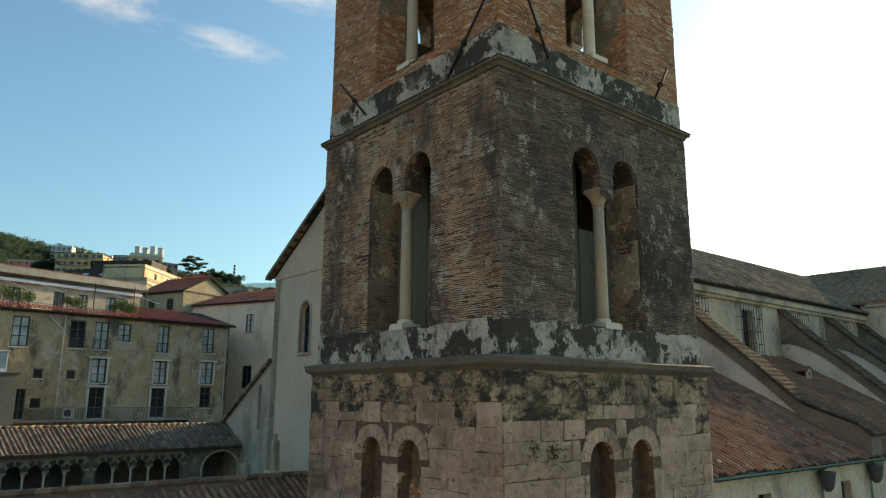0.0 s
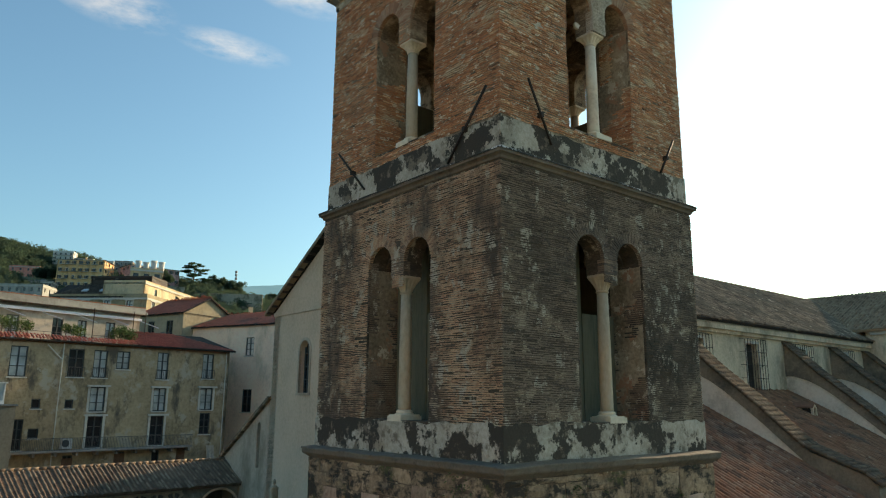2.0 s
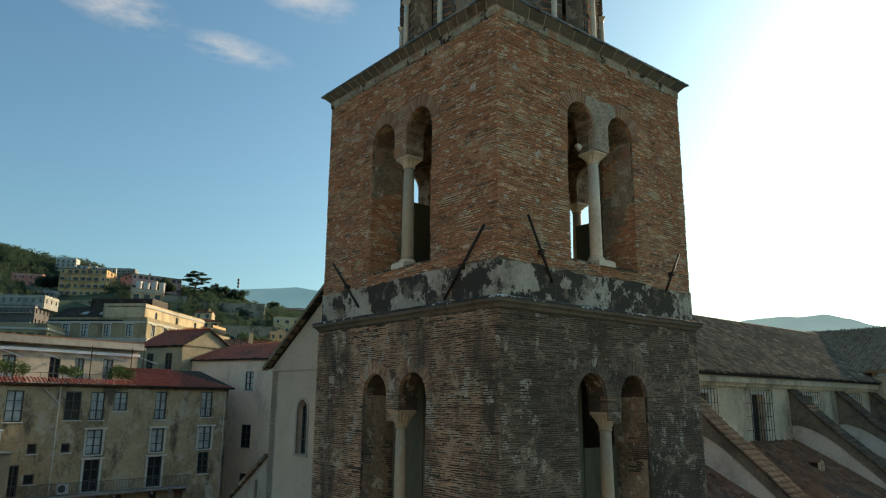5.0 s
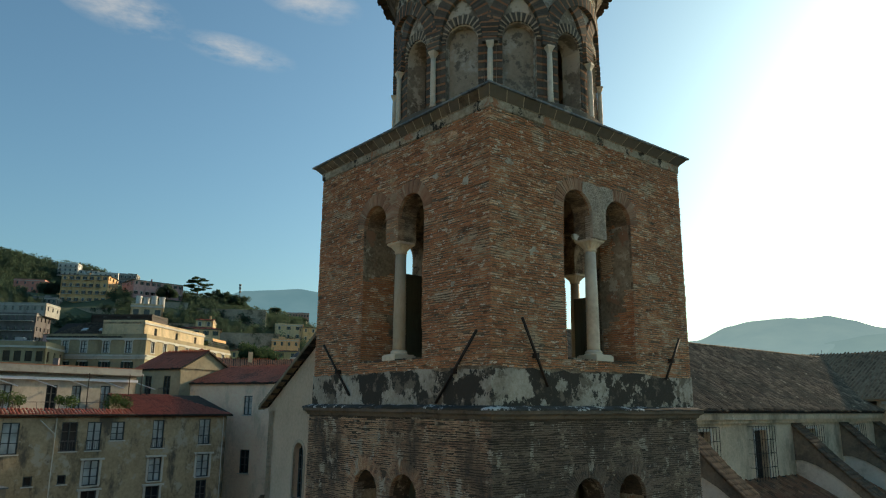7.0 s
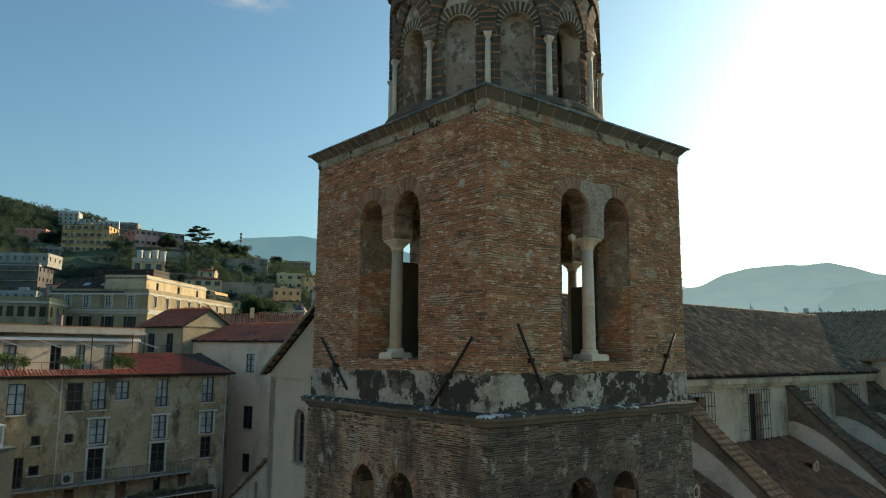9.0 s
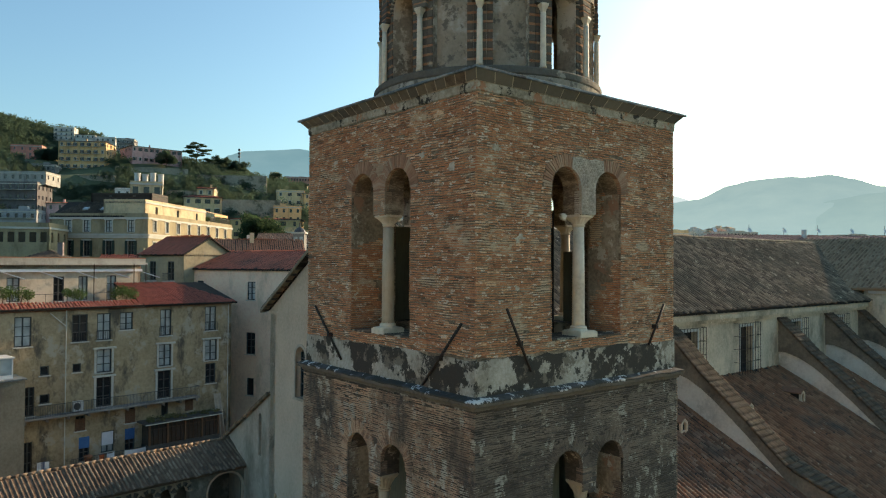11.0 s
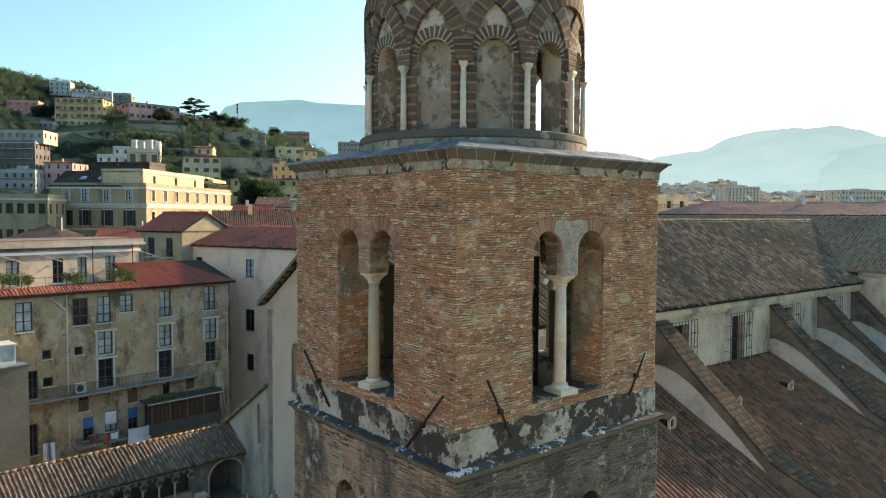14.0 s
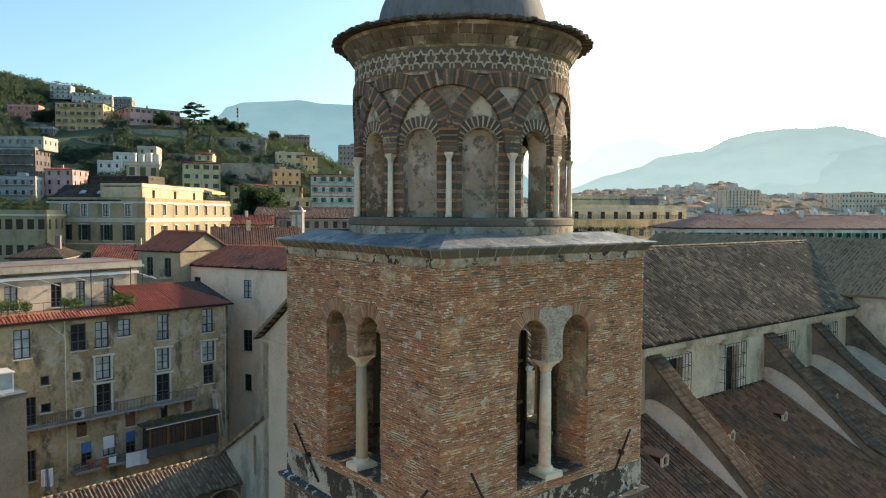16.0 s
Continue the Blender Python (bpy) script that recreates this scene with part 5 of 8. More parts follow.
# flying buttresses with tiled copings
OLDPL = surface("dark weathered buttress render", [(0.132, 0.112, 0.084), (0.22, 0.181, 0.134), (0.299, 0.245, 0.181)], 0.7, 6, 0.95, 0.5, stain=(0.07, 0.065, 0.055), stain_at=(0.5, 0.7), stain_scale=0.5)
LIME = surface("dusty white limewash", [(0.56, 0.49, 0.40), (0.72, 0.65, 0.55), (0.80, 0.74, 0.64)], 0.4, 5, 0.95, 0.3, stain=(0.34, 0.29, 0.22), stain_at=(0.54, 0.74), stain_scale=0.5)
for a, th, db in ((25.5, 1.25, 0.0), (41.5, 1.25, 0.4), (50.0, 1.25, 0.3), (57.0, 1.0, 0.2)):
    M2 = Matrix(((0, 1, 0, a), (1, 0, 0, db), (0, 0, 1, 0), (0, 0, 0, 1)))   # x: b, y: a
    arc = [(11.1, 18.5), (10.5, 18.66), (10.0, 18.64), (9.0, 18.32), (8.1, 17.84), (7.3, 17.28), (6.5, 16.62), (5.14, 15.48), (4.1, 14.54), (3.06, 13.6)]
    g = G(M2)
    up = [(11.1, 21.55), (10.28, 20.9), (9.18, 19.85), (8.12, 18.8), (6.5, 17.45), (5.16, 16.33), (4.0, 15.25), (2.83, 14.25)]
    g.pierced(arc + [(2.8, 11), (-0.6 - db, 11), (-0.6 - db, 12.5), (-0.1, 13.0), (2.6, 14.0)] + up[::-1], [], 0, th)
    bt = part("flying_buttress", g, OLDPL, church, "flying buttress with a tiled coping")
    g = G(M2).pierced(arc + [(3.06, ZA + (3.06 - BA) * KA - 0.4), (11.1, ZT - 0.3)], [], 0.1, th - 0.12)
    part("infill_wall", g, LIME, bt, "limewashed wall under the arch")
    pts = [(10.9, 21.45), (10.28, 20.95), (9.18, 19.9), (8.12, 18.85), (6.5, 17.5), (5.16, 16.38), (4.0, 15.3), (2.83, 14.3), (-0.1, 13.1), (-0.8 - db, 12.55)]
    g = G(M2)
    for q in range(7):
        y = -0.1 + (th + 0.2) * q / 6
        for i in range(len(pts) - 1):
            (x0, z0), (x1, z1) = pts[i], pts[i + 1]
            k = max(1, int(math.hypot(x1 - x0, z1 - z0) / 0.38))
            for e in range(k):
                f0, f1 = e / k, (e + 1.1) / k
                g.tube((x0 + (x1 - x0) * f1, y, z0 + (z1 - z0) * f1 + 0.06), (x0 + (x1 - x0) * f0, y, z0 + (z1 - z0) * f0 + 0.03), 0.12, 6, 0.09)
    part("coping_tiles", g, TILE_MOSS, bt, kind="stuff", smooth=True)

# transept across the end of the nave
# roof tile painted lighter, to offset the shade on the transept slope
TILE_LIFTED = surface("grey-brown roof tile lifted for shade and haze", [(0.141, 0.0897, 0.0544), (0.246, 0.156, 0.0952), (0.334, 0.218, 0.133), (0.44, 0.312, 0.197)], 0.3, 6, 0.95, 0.3, island=0.6, spec=0.05)
g = G().box(A1, A1 + 0.8, -14, B0 - 0.02, 0, 23.4)
part("wall", g, CREAMWALL, church)
part("cornice", G().box(A1 - 0.3, A1 - 0.003, -14, B0 - 0.5, 22.9, 23.4), TRIM, church)
m = plane_to((A1 - 0.6, 40, 23.4), (A1 - 0.6, -14, 23.4), (69.0, 40, 28.4))
ln = math.hypot(69.0 - A1 + 0.6, 5.0)
rf = part("roof", G(m).box(0, 54, 0, ln, -0.25, -0.004), TILE_LIFTED, church)
tt = part("roof_tiles", tiles(54, ln, 0.36, 0.46, 9, 0.097, None, 0.012, 0.9, 0.5), TILE_LIFTED, rf, kind="stuff", smooth=True)
tt.matrix_local = m
part("roof", G().add([(69, -14, 28.4), (69, 40, 28.4), (80, 40, 23), (80, -14, 23)], [(0, 1, 2, 3)]), ROOF_BED, church)

# ---- court: far loggia, near gallery roof, west terrace with statues ----
LC, LS = math.cos(radians(YAW)), math.sin(radians(YAW))
loggia = thing("loggia", "long arcaded upper loggia of the court under a tiled roof", "loggia", CX + 4.11 * LC + 0.14 * LS, CY + 4.11 * LS - 0.14 * LC, 0, YAW + 5.8)
DARKTUFF = surface("damp dark tuff wall", [(0.13, 0.11, 0.082), (0.21, 0.18, 0.135), (0.30, 0.26, 0.2)], 0.8, 6, 0.95, 0.4, stain=(0.38, 0.34, 0.27), stain_at=(0.55, 0.65), stain_scale=0.7)
PAN = surface("brown pan tile bed", [(0.08, 0.05, 0.034), (0.15, 0.09, 0.058), (0.22, 0.135, 0.085)], 1.5, 9, 0.9, 0.4)
LB = 32.3


def arcade(parent, xs, spring, r, zlow, ztop, matw):
    """Arches at xs in the wall at LB."""
    x0, x1 = xs[0] - r - 0.08, xs[-1] + r + 0.08
    g = G(Matrix.Translation((0, LB, 0)))
    lastx = x0
    for c in xs:
        g.box(lastx, c - r, 0, 0.5, spring, ztop)
        for i in range(10):
            p = [c - r * math.cos(math.pi * e / 10) for e in (i, i + 1)]
            q = [spring + r * math.sin(math.pi * e / 10) for e in (i, i + 1)]
            g.prism([(p[0], q[0]), (p[1], q[1]), (p[1], ztop), (p[0], ztop)], 0, 0.5)
        lastx = c + r
    g.box(lastx, x1, 0, 0.5, spring, ztop)
    g.box(x0, x1, 0, 0.5, zlow - 3.2, zlow)
    w = part("arcade_wall", g, matw, parent)
    for c in xs:
        g = G(Matrix.Translation((0, LB, 0)))
        off = -0.012 * (xs.index(c) % 2)
        ring(g, c, spring, r, r + 0.27, 13, -0.06 + off, 0.1, lambda i: i % 3, gap=0.022)
        part("arch_ring", g, TUFF, w, kind="stuff")
        g = G(Matrix.Translation((0, LB, 0)))
        ring(g, c, spring, r + 0.02, r + 0.26, 13, -0.055 + off, 0.1, lambda i: i % 3 == 0, gap=0.03)
        part("arch_ring", g, COLUMN, w, kind="stuff")
        g = G(Matrix.Translation((0, LB, 0)))
        ring(g, c, spring, r + 0.30, r + 0.42, 16, -0.1, 0.05, gap=0.0, a0=radians(42), a1=radians(138))
        weld(part("hood_mould", g, COLUMN, w))
    for a, b in zip(xs, xs[1:]):
        col = part("arcade_column", G(Matrix.Translation((0, LB, 0))).lathe([(0.1, zlow), (0.075, zlow + 0.1), (0.07, spring - 0.2), (0.12, spring - 0.05), (0.12, spring)], 10, (a + b) / 2, 0.2), MARBLE, w, smooth=True)
    return x0, x1


groups = [[-3.13 + 1.09 * i - 6.0 * k for i in range(5)] for k in range(0, 7)]
ends = []
for xs in groups:
    ends.append(arcade(loggia, xs, 10.0, 0.47, 9.05, 11.1, STUCCO_B))
ends.sort()
LM = Matrix.Translation((0, LB, 0))
last = -42.0
for x0, x1 in ends:
    part("pier_wall", G(LM).box(last, x0, -0.03, 0.52, 6, 11.1), DARKTUFF, loggia)
    last = x1
BIGX, BIGR = 4.4, 1.4
part("pier_wall", G(LM).box(last, BIGX - BIGR, -0.03, 0.52, 6, 11.1), DARKTUFF, loggia)
part("pier_wall", G(LM).box(BIGX + BIGR, 6.25, -0.03, 0.52, 6, 11.1), DARKTUFF, loggia)
gg = G(LM)
for i in range(12):
    p = [BIGX - BIGR * math.cos(math.pi * e / 12) for e in (i, i + 1)]
    q = [9.62 + 1.2 * math.sin(math.pi * e / 12) for e in (i, i + 1)]
    gg.prism([(p[0], q[0]), (p[1], q[1]), (p[1], 11.1), (p[0], 11.1)], -0.03, 0.52)
weld(part("great_arch", gg, DARKTUFF, loggia))
gg = G(LM)
for i in range(24):
    t0, t1 = math.pi * i / 24, math.pi * (i + 1) / 24
    rim = [(BIGX - rx_ * math.cos(t), 9.62 + rz_ * math.sin(t)) for rx_, rz_, t in ((BIGR - 0.1, 1.1, t0), (BIGR + 0.03, 1.23, t0), (BIGR + 0.03, 1.23, t1), (BIGR - 0.1, 1.1, t1))]
    gg.prism(rim, -0.06, 0.2)
gg.box(BIGX - BIGR - 0.03, BIGX - BIGR + 0.1, -0.06, 0.2, 7.8, 9.62).box(BIGX + BIGR - 0.1, BIGX + BIGR + 0.03, -0.06, 0.2, 7.8, 9.62)
weld(part("arch_rim", gg, WHITEWALL, loggia, "pale plaster rim of the great arch"))
part("back_wall", G().box(-40, 6.25, 34.9, 35.2, 0, 11.6), DARKTUFF, loggia)
part("floor_slab", G().box(-40, 6.25, LB, 35.2, 7.6, 7.8), PAVING, loggia)
part("lower_wall", G().box(-40, 6.25, LB + 0.05, LB + 0.5, 0, 6.0), DARKTUFF, loggia)
slope(-40, 6.3, LB - 0.45, 11.1, 34.9, 12.45, TILE_WARM, 5, 0.27, 0.40, parent=loggia, bed=PAN, tall=0.85)
slope(-40, 6.3, 37.2, 11.35, 34.9, 12.45, TILE_WARM, 6, 0.36, 0.42, parent=loggia, flip=True, bed=PAN, tall=0.85)
g = G()
for i in range(105):                   # ridge caps
    g.tube((6.3 - 0.44 * (i + 1.1), 34.9, 12.43), (6.3 - 0.44 * i, 34.9, 12.47), 0.13, 8, 0.11)
part("ridge_tiles", g, TILE_WARM, loggia, kind="stuff", smooth=True)

gallery = thing("gallery_roof_wing", "low court gallery wing with an old tiled roof beside the tower", "gallery", CX, CY, 0, YAW)
part("wall", G().box(-40, -4.3, 5.2, 5.7, 0, 10.2).box(-40, -4.3, 10.3, 10.8, 0, 10.2), STUCCO_B, gallery)
slope(-40, -4.25, 4.7, 10.0, 8.0, 11.6, TILE_OLD, 7, 0.25, 0.40, parent=gallery, bed=PAN, tall=0.8)
slope(-40, -4.25, 11.3, 10.0, 8.0, 11.6, TILE_OLD, 8, 0.25, 0.40, parent=gallery, bed=PAN, tall=0.8, flip=True)
slope(-4.25, 6.4, 6.0, 10.6, 8.0, 11.6, TILE_OLD, 12, 0.25, 0.40, parent=gallery, bed=PAN, tall=0.8)
slope(-4.25, 6.4, 11.3, 10.0, 8.0, 11.6, TILE_OLD, 13, 0.25, 0.40, parent=gallery, bed=PAN, tall=0.8, flip=True)

g = G()
for i in range(110):                   # ridge of half-round tiles bedded in mortar
    a = -40 + i * 0.42
    g.tube((a, 8.0, 11.60), (a + 0.47, 8.0, 11.62), 0.13, 8, 0.115)
part("ridge_tiles", g, TILE_WARM, gallery, kind="stuff")

terrace = thing("court_terrace", "stone terrace with a parapet before the church front", "terrace", CX, CY, 0, YAW)
part("deck", G().box(2.6, 6.58, 11.5, 31.8, 7.2, 8.0), PAVING, terrace)
part("front_wall", G().box(2.6, 3.0, 11.5, 31.8, 0, 7.2), STUCCO_B, terrace)
for i in range(11):
    b = 13.2 + i * 1.75
    part("parapet_pier", G().box(2.55, 3.15, b, b + 0.55, 8.0, 9.15).box(2.5, 3.2, b - 0.05, b + 0.6, 9.15, 9.27), MARBLE, terrace)
    part("parapet_panel", G().box(2.7, 3.0, b + 0.55, b + 1.75, 8.0, 8.85), STUCCO_B, terrace)


def statue(a, b, base, h, turn):
    """A draped standing figure on a plinth, as one plain worn shape."""
    g = G()
    n, rows = 20, 26
    for j in range(rows + 1):
        f = j / rows
        body = 0.30 - 0.08 * f if f < 0.55 else (0.256 - 0.05 * (f - 0.55) if f < 0.78 else (0.21 * max(0.0, 1 - ((f - 0.78) / 0.06)) + 0.07 if f < 0.84 else 0.115 * math.sqrt(max(0.02, 1 - ((f - 0.92) / 0.085) ** 2))))
        for i in range(n):
            t = 2 * math.pi * i / n
            fold = 1 + (0.13 * math.sin(5 * t + f * 4) + 0.07 * math.sin(9 * t - f * 6)) * (1 if f < 0.8 else 0.15)
            wide = 1.25 if 0.5 < f < 0.8 else 1.0
            g.v.append((body * fold * wide * math.cos(t) * h / 2, body * fold * 0.8 * math.sin(t) * h / 2, f * h))
    for j in range(rows):
        g.f += [[j * n + i, j * n + (i + 1) % n, (j + 1) * n + (i + 1) % n, (j + 1) * n + i] for i in range(n)]
    g.f += [list(range(n - 1, -1, -1)), list(range(rows * n, rows * n + n))]
    x, y = at(a, b)
    solid("statue", g, COLUMN, "worn grey stone statue of a draped standing figure", "statue", x, y, base, YAW + turn, "court statues", smooth=True)
    solid("pedestal", G().box(-0.4, 0.4, -0.4, 0.4, 0, 0.25).box(-0.33, 0.33, -0.33, 0.33, 0.25, base - 8.0 - 0.15).box(-0.4, 0.4, -0.4, 0.4, base - 8.15, base - 8.0), MARBLE, "square stone pedestal under a statue", "pedestal", x, y, 8.0, YAW, "court pedestals")


statue(3.6, 21.45, 10.4, 1.98, 30)
statue(3.7, 25.3, 9.1, 1.75, -20)

# ---- town ----
def edge_frame(p, q, z=0.0):
    """x runs from p to q, y points into the house (the footprint runs counter-clockwise), z up."""
    d = Vector((q[0] - p[0], q[1] - p[1], 0)).normalized()
    m = Matrix((d, Vector((-d.y, d.x, 0)), Vector((0, 0, 1)))).transposed().to_4x4()
    m.translation = (p[0], p[1], z)
    return m


def window_parts(house, m, x0, x1, z0, z1, style, shut):
    """One window in a wall frame m. style: far, casement, door, square; shut: a shutter material or None."""
    g = G(m).box(x0, x1, 0.16, 0.2, z0, z1)
    win = part("window", g, CURTAIN if style == "casement" else PANE, house)
    if style != "far":
        f = G(m)
        t = 0.09
        f.box(x0, x0 + t, 0.08, 0.16, z0, z1).box(x1 - t, x1, 0.08, 0.16, z0, z1).box(x0 + t, x1 - t, 0.08, 0.16, z1 - t, z1).box(x0 + t, x1 - t, 0.08, 0.16, z0, z0 + t)
        xm = (x0 + x1) / 2
        if style != "square":
            f.box(xm - 0.05, xm + 0.05, 0.07, 0.16, z0 + t, z1 - t)
            f.box(x0 + t, xm - 0.05, 0.09, 0.16, z0 + (z1 - z0) * 0.66, z0 + (z1 - z0) * 0.66 + 0.05)
            f.box(xm + 0.05, x1 - t, 0.09, 0.16, z0 + (z1 - z0) * 0.66, z0 + (z1 - z0) * 0.66 + 0.05)
            f.box(x0 + t, xm - 0.05, 0.09, 0.16, z0 + (z1 - z0) * 0.34, z0 + (z1 - z0) * 0.34 + 0.06)
            f.box(xm + 0.05, x1 - t, 0.09, 0.16, z0 + (z1 - z0) * 0.34, z0 + (z1 - z0) * 0.34 + 0.06)
        part("window_frame", f, FRAME_DK, win)
    if shut:
        w = (x1 - x0) / 2
        for s in (-1, 1):
            f = G(m)
            a, b = (x0 - w, x0 - 0.02) if s < 0 else (x1 + 0.02, x1 + w)
            f.box(a, b, -0.07, -0.02, z0, z1)
            for q in range(6):
                z = z0 + (z1 - z0) * (q + 0.3) / 6
                f.box(a + 0.05, b - 0.05, -0.085, -0.07, z, z + (z1 - z0) / 14)
            part("shutter", f, shut, win)
    if style != "far":
        s = G(m).box(x0 - 0.12, x1 + 0.12, -0.12, 0.1, z0 - 0.1, z0)
        part("window_sill", s, TRIM, win)
    return win


def house(name, label, foot, z0, z1, wall, roof="flat", roofmat=None, rise=1.8, over=0.35, edges=None, floors=0, bays=None, style="far", shut=None, wh=1.5, ww=0.95, bands=True, top=0.9, group="", parapet=0.6, trimmed=False):
    """A house on a counter-clockwise footprint. edges: {edge: [(x0, x1, z0, z1, style, shutter)]}; or floors and bays for even rows."""
    cx, cy = sum(p[0] for p in foot) / len(foot), sum(p[1] for p in foot) / len(foot)
    ob = thing(name, label, "house", cx, cy, z0, 0, group)
    n = len(foot)
    loc = [(p[0] - cx, p[1] - cy) for p in foot]
    h = z1 - z0
    for i in range(n):
        p, q = loc[i], loc[(i + 1) % n]
        m = edge_frame(p, q)
        ln = math.hypot(q[0] - p[0], q[1] - p[1])
        wins = [(a, b, c - z0, d - z0, s, t) for a, b, c, d, s, t in (edges or {}).get(i, [])]
        if floors and bays and bays.get(i):
            k = bays[i]
            fh = (h - top) / floors
            for f in range(floors):
                for e in range(k):
                    x = ln * (e + 0.5) / k
                    zz = h - top - fh * f - wh
                    if zz > 0.4:
                        wins.append((x - ww / 2, x + ww / 2, zz, zz + wh, style, shut if (f * 7 + e * 3) % 5 else None))
        g = G(m)
        holed(g, ln, h, [(w[0], w[1], w[2], w[3]) for w in wins], 0, 0.3)
        part("wall", g, wall, ob)
        for w in wins:
            window_parts(ob, m, *w)
            if trimmed:
                g = G(m)
                for a, b in ((w[0] - 0.16, w[0]), (w[1], w[1] + 0.16)):
                    g.box(a, b, -0.05, 0.02, w[2], w[3])
                g.box(w[0] - 0.3, w[1] + 0.3, -0.16, 0.02, w[3], w[3] + 0.16)
                part("window_surround", g, TRIM, ob)
        if bands and wins:
            g = G(m)
            g.box(-0.1, ln + 0.1, -0.16, -0.003, h - 0.35, h - 0.05)
            part("cornice", g, TRIM, ob)
    if roof == "flat":
        g = G().slab(loc, h - 0.3, h - 0.05)
        part("roof", g, EARTH if roofmat is None else roofmat, ob)
        if parapet:
            for i in range(n):
                p, q = loc[i], loc[(i + 1) % n]
                g = G(edge_frame(p, q)).box(0, math.hypot(q[0] - p[0], q[1] - p[1]), 0.0, 0.2, h, h + parapet)
                part("parapet", g, wall, ob)
    else:
        # four corners: the ridge runs between the middles of edges 1 and 3 (gable) or inside them (hip)
        c = [Vector((x, y, 0)) for x, y in loc]
        mid = (c[0] + c[1] + c[2] + c[3]) / 4
        e = []
        for p in c:
            d = p - mid
            e.append(mid + d * (1 + over / max(d.length, 0.1) * 1.3))
        r0, r1 = (e[0] + e[3]) / 2, (e[1] + e[2]) / 2
        if roof == "hip":
            t = min((e[0] - e[3]).length / 2 / (e[0] - e[1]).length, 0.48)
            r0, r1 = r0.lerp(r1, t), r1.lerp(r0, t)
        E_ = [p + Vector((0, 0, h - 0.05)) for p in e]
        R0, R1 = r0 + Vector((0, 0, h + rise)), r1 + Vector((0, 0, h + rise))
        faces = [(E_[0], E_[1], R1, R0), (E_[2], E_[3], R0, R1)]
        if roof == "hip":
            faces += [(E_[1], E_[2], R1), (E_[3], E_[0], R0)]
        g = G()
        dn = Vector((0, 0, -0.16))
        for f in faces:
            k = len(f)
            g.add(list(f) + [p + dn for p in f], [tuple(range(k)), tuple(range(2 * k - 1, k - 1, -1))] + [(i, i + k, (i + 1) % k + k, (i + 1) % k) for i in range(k)])
        rf = part("roof", g, ROOF_BED, ob)
        tg = G()
        for fi, f in enumerate(faces):
            big = (f[1] - f[0]).length
            m = plane_to(f[0], f[1], f[2] if len(f) == 3 else f[3])
            inv = m.inverted()
            poly = [inv @ p for p in f]
            top_y = max(p.y for p in poly)

            def outside(x, y, poly=poly):
                bad = np.zeros(len(x), bool)
                for a, b in zip(poly, poly[1:] + poly[:1]):
                    bad |= ((b.x - a.x) * (y + 0.15 - a.y) - (b.y - a.y) * (x - a.x)) < -0.02
                return bad
            du = 0.30 if z1 - z0 < 200 else 0.5
            t = tiles(big, top_y, du, 0.5, fi + 3, du * 0.37, outside, 0.012, 0.42, 0.6)
            base = len(tg.v)
            tg.v += [tuple(m @ Vector(p)) for p in t.v]
            tg.f += [[base + q for q in ff] for ff in t.f]
        part("roof_tiles", tg, roofmat or TILE_RED, rf, kind="stuff")
        if roof == "gable":
            for a, b, r in ((1, 2, R1), (3, 0, R0)):
                pa, pb = c[a] + Vector((0, 0, h)), c[b] + Vector((0, 0, h))
                rr_ = Vector(((pa.x + pb.x) / 2, (pa.y + pb.y) / 2, h + rise - 0.15))
                inn = (mid - (pa + pb) / 2)
                inn.z = 0
                inn = inn.normalized() * 0.3
                part("gable_wall", G().add([pa, pb, rr_, pa + inn, pb + inn, rr_ + inn], [(0, 1, 2), (5, 4, 3)]), wall, ob)
    return ob


def along(p, yaw, s, d=0.0):
    c, t = math.cos(radians(yaw)), math.sin(radians(yaw))
    return p[0] + c * s - t * d, p[1] + t * s + c * d


def leaves(g, c, rad, n, size, rr, flat=1.0):
    for i in range(n):
        d = Vector((rr.gauss(0, 1), rr.gauss(0, 1), rr.gauss(0, flat)))
        d = d.normalized() * rad * (rr.random() ** 0.4)
        p = Vector(c) + Vector((d.x, d.y, d.z * flat))
        q = Euler((rr.uniform(0, 6.3), rr.uniform(0, 6.3), rr.uniform(0, 6.3))).to_matrix()
        a, b = q @ Vector((size, 0, 0)), q @ Vector((0, size * 0.6, 0))
        g.add([p - a, p - b, p + a, p + b], [(0, 1, 2, 3)])


# the long stained house behind the court; distances run from its right-hand corner
PA, YA = (-23.1, 72.7), 48.7
LA = 44.0
ZAG = 2.0


def fa(s):
    return LA + s


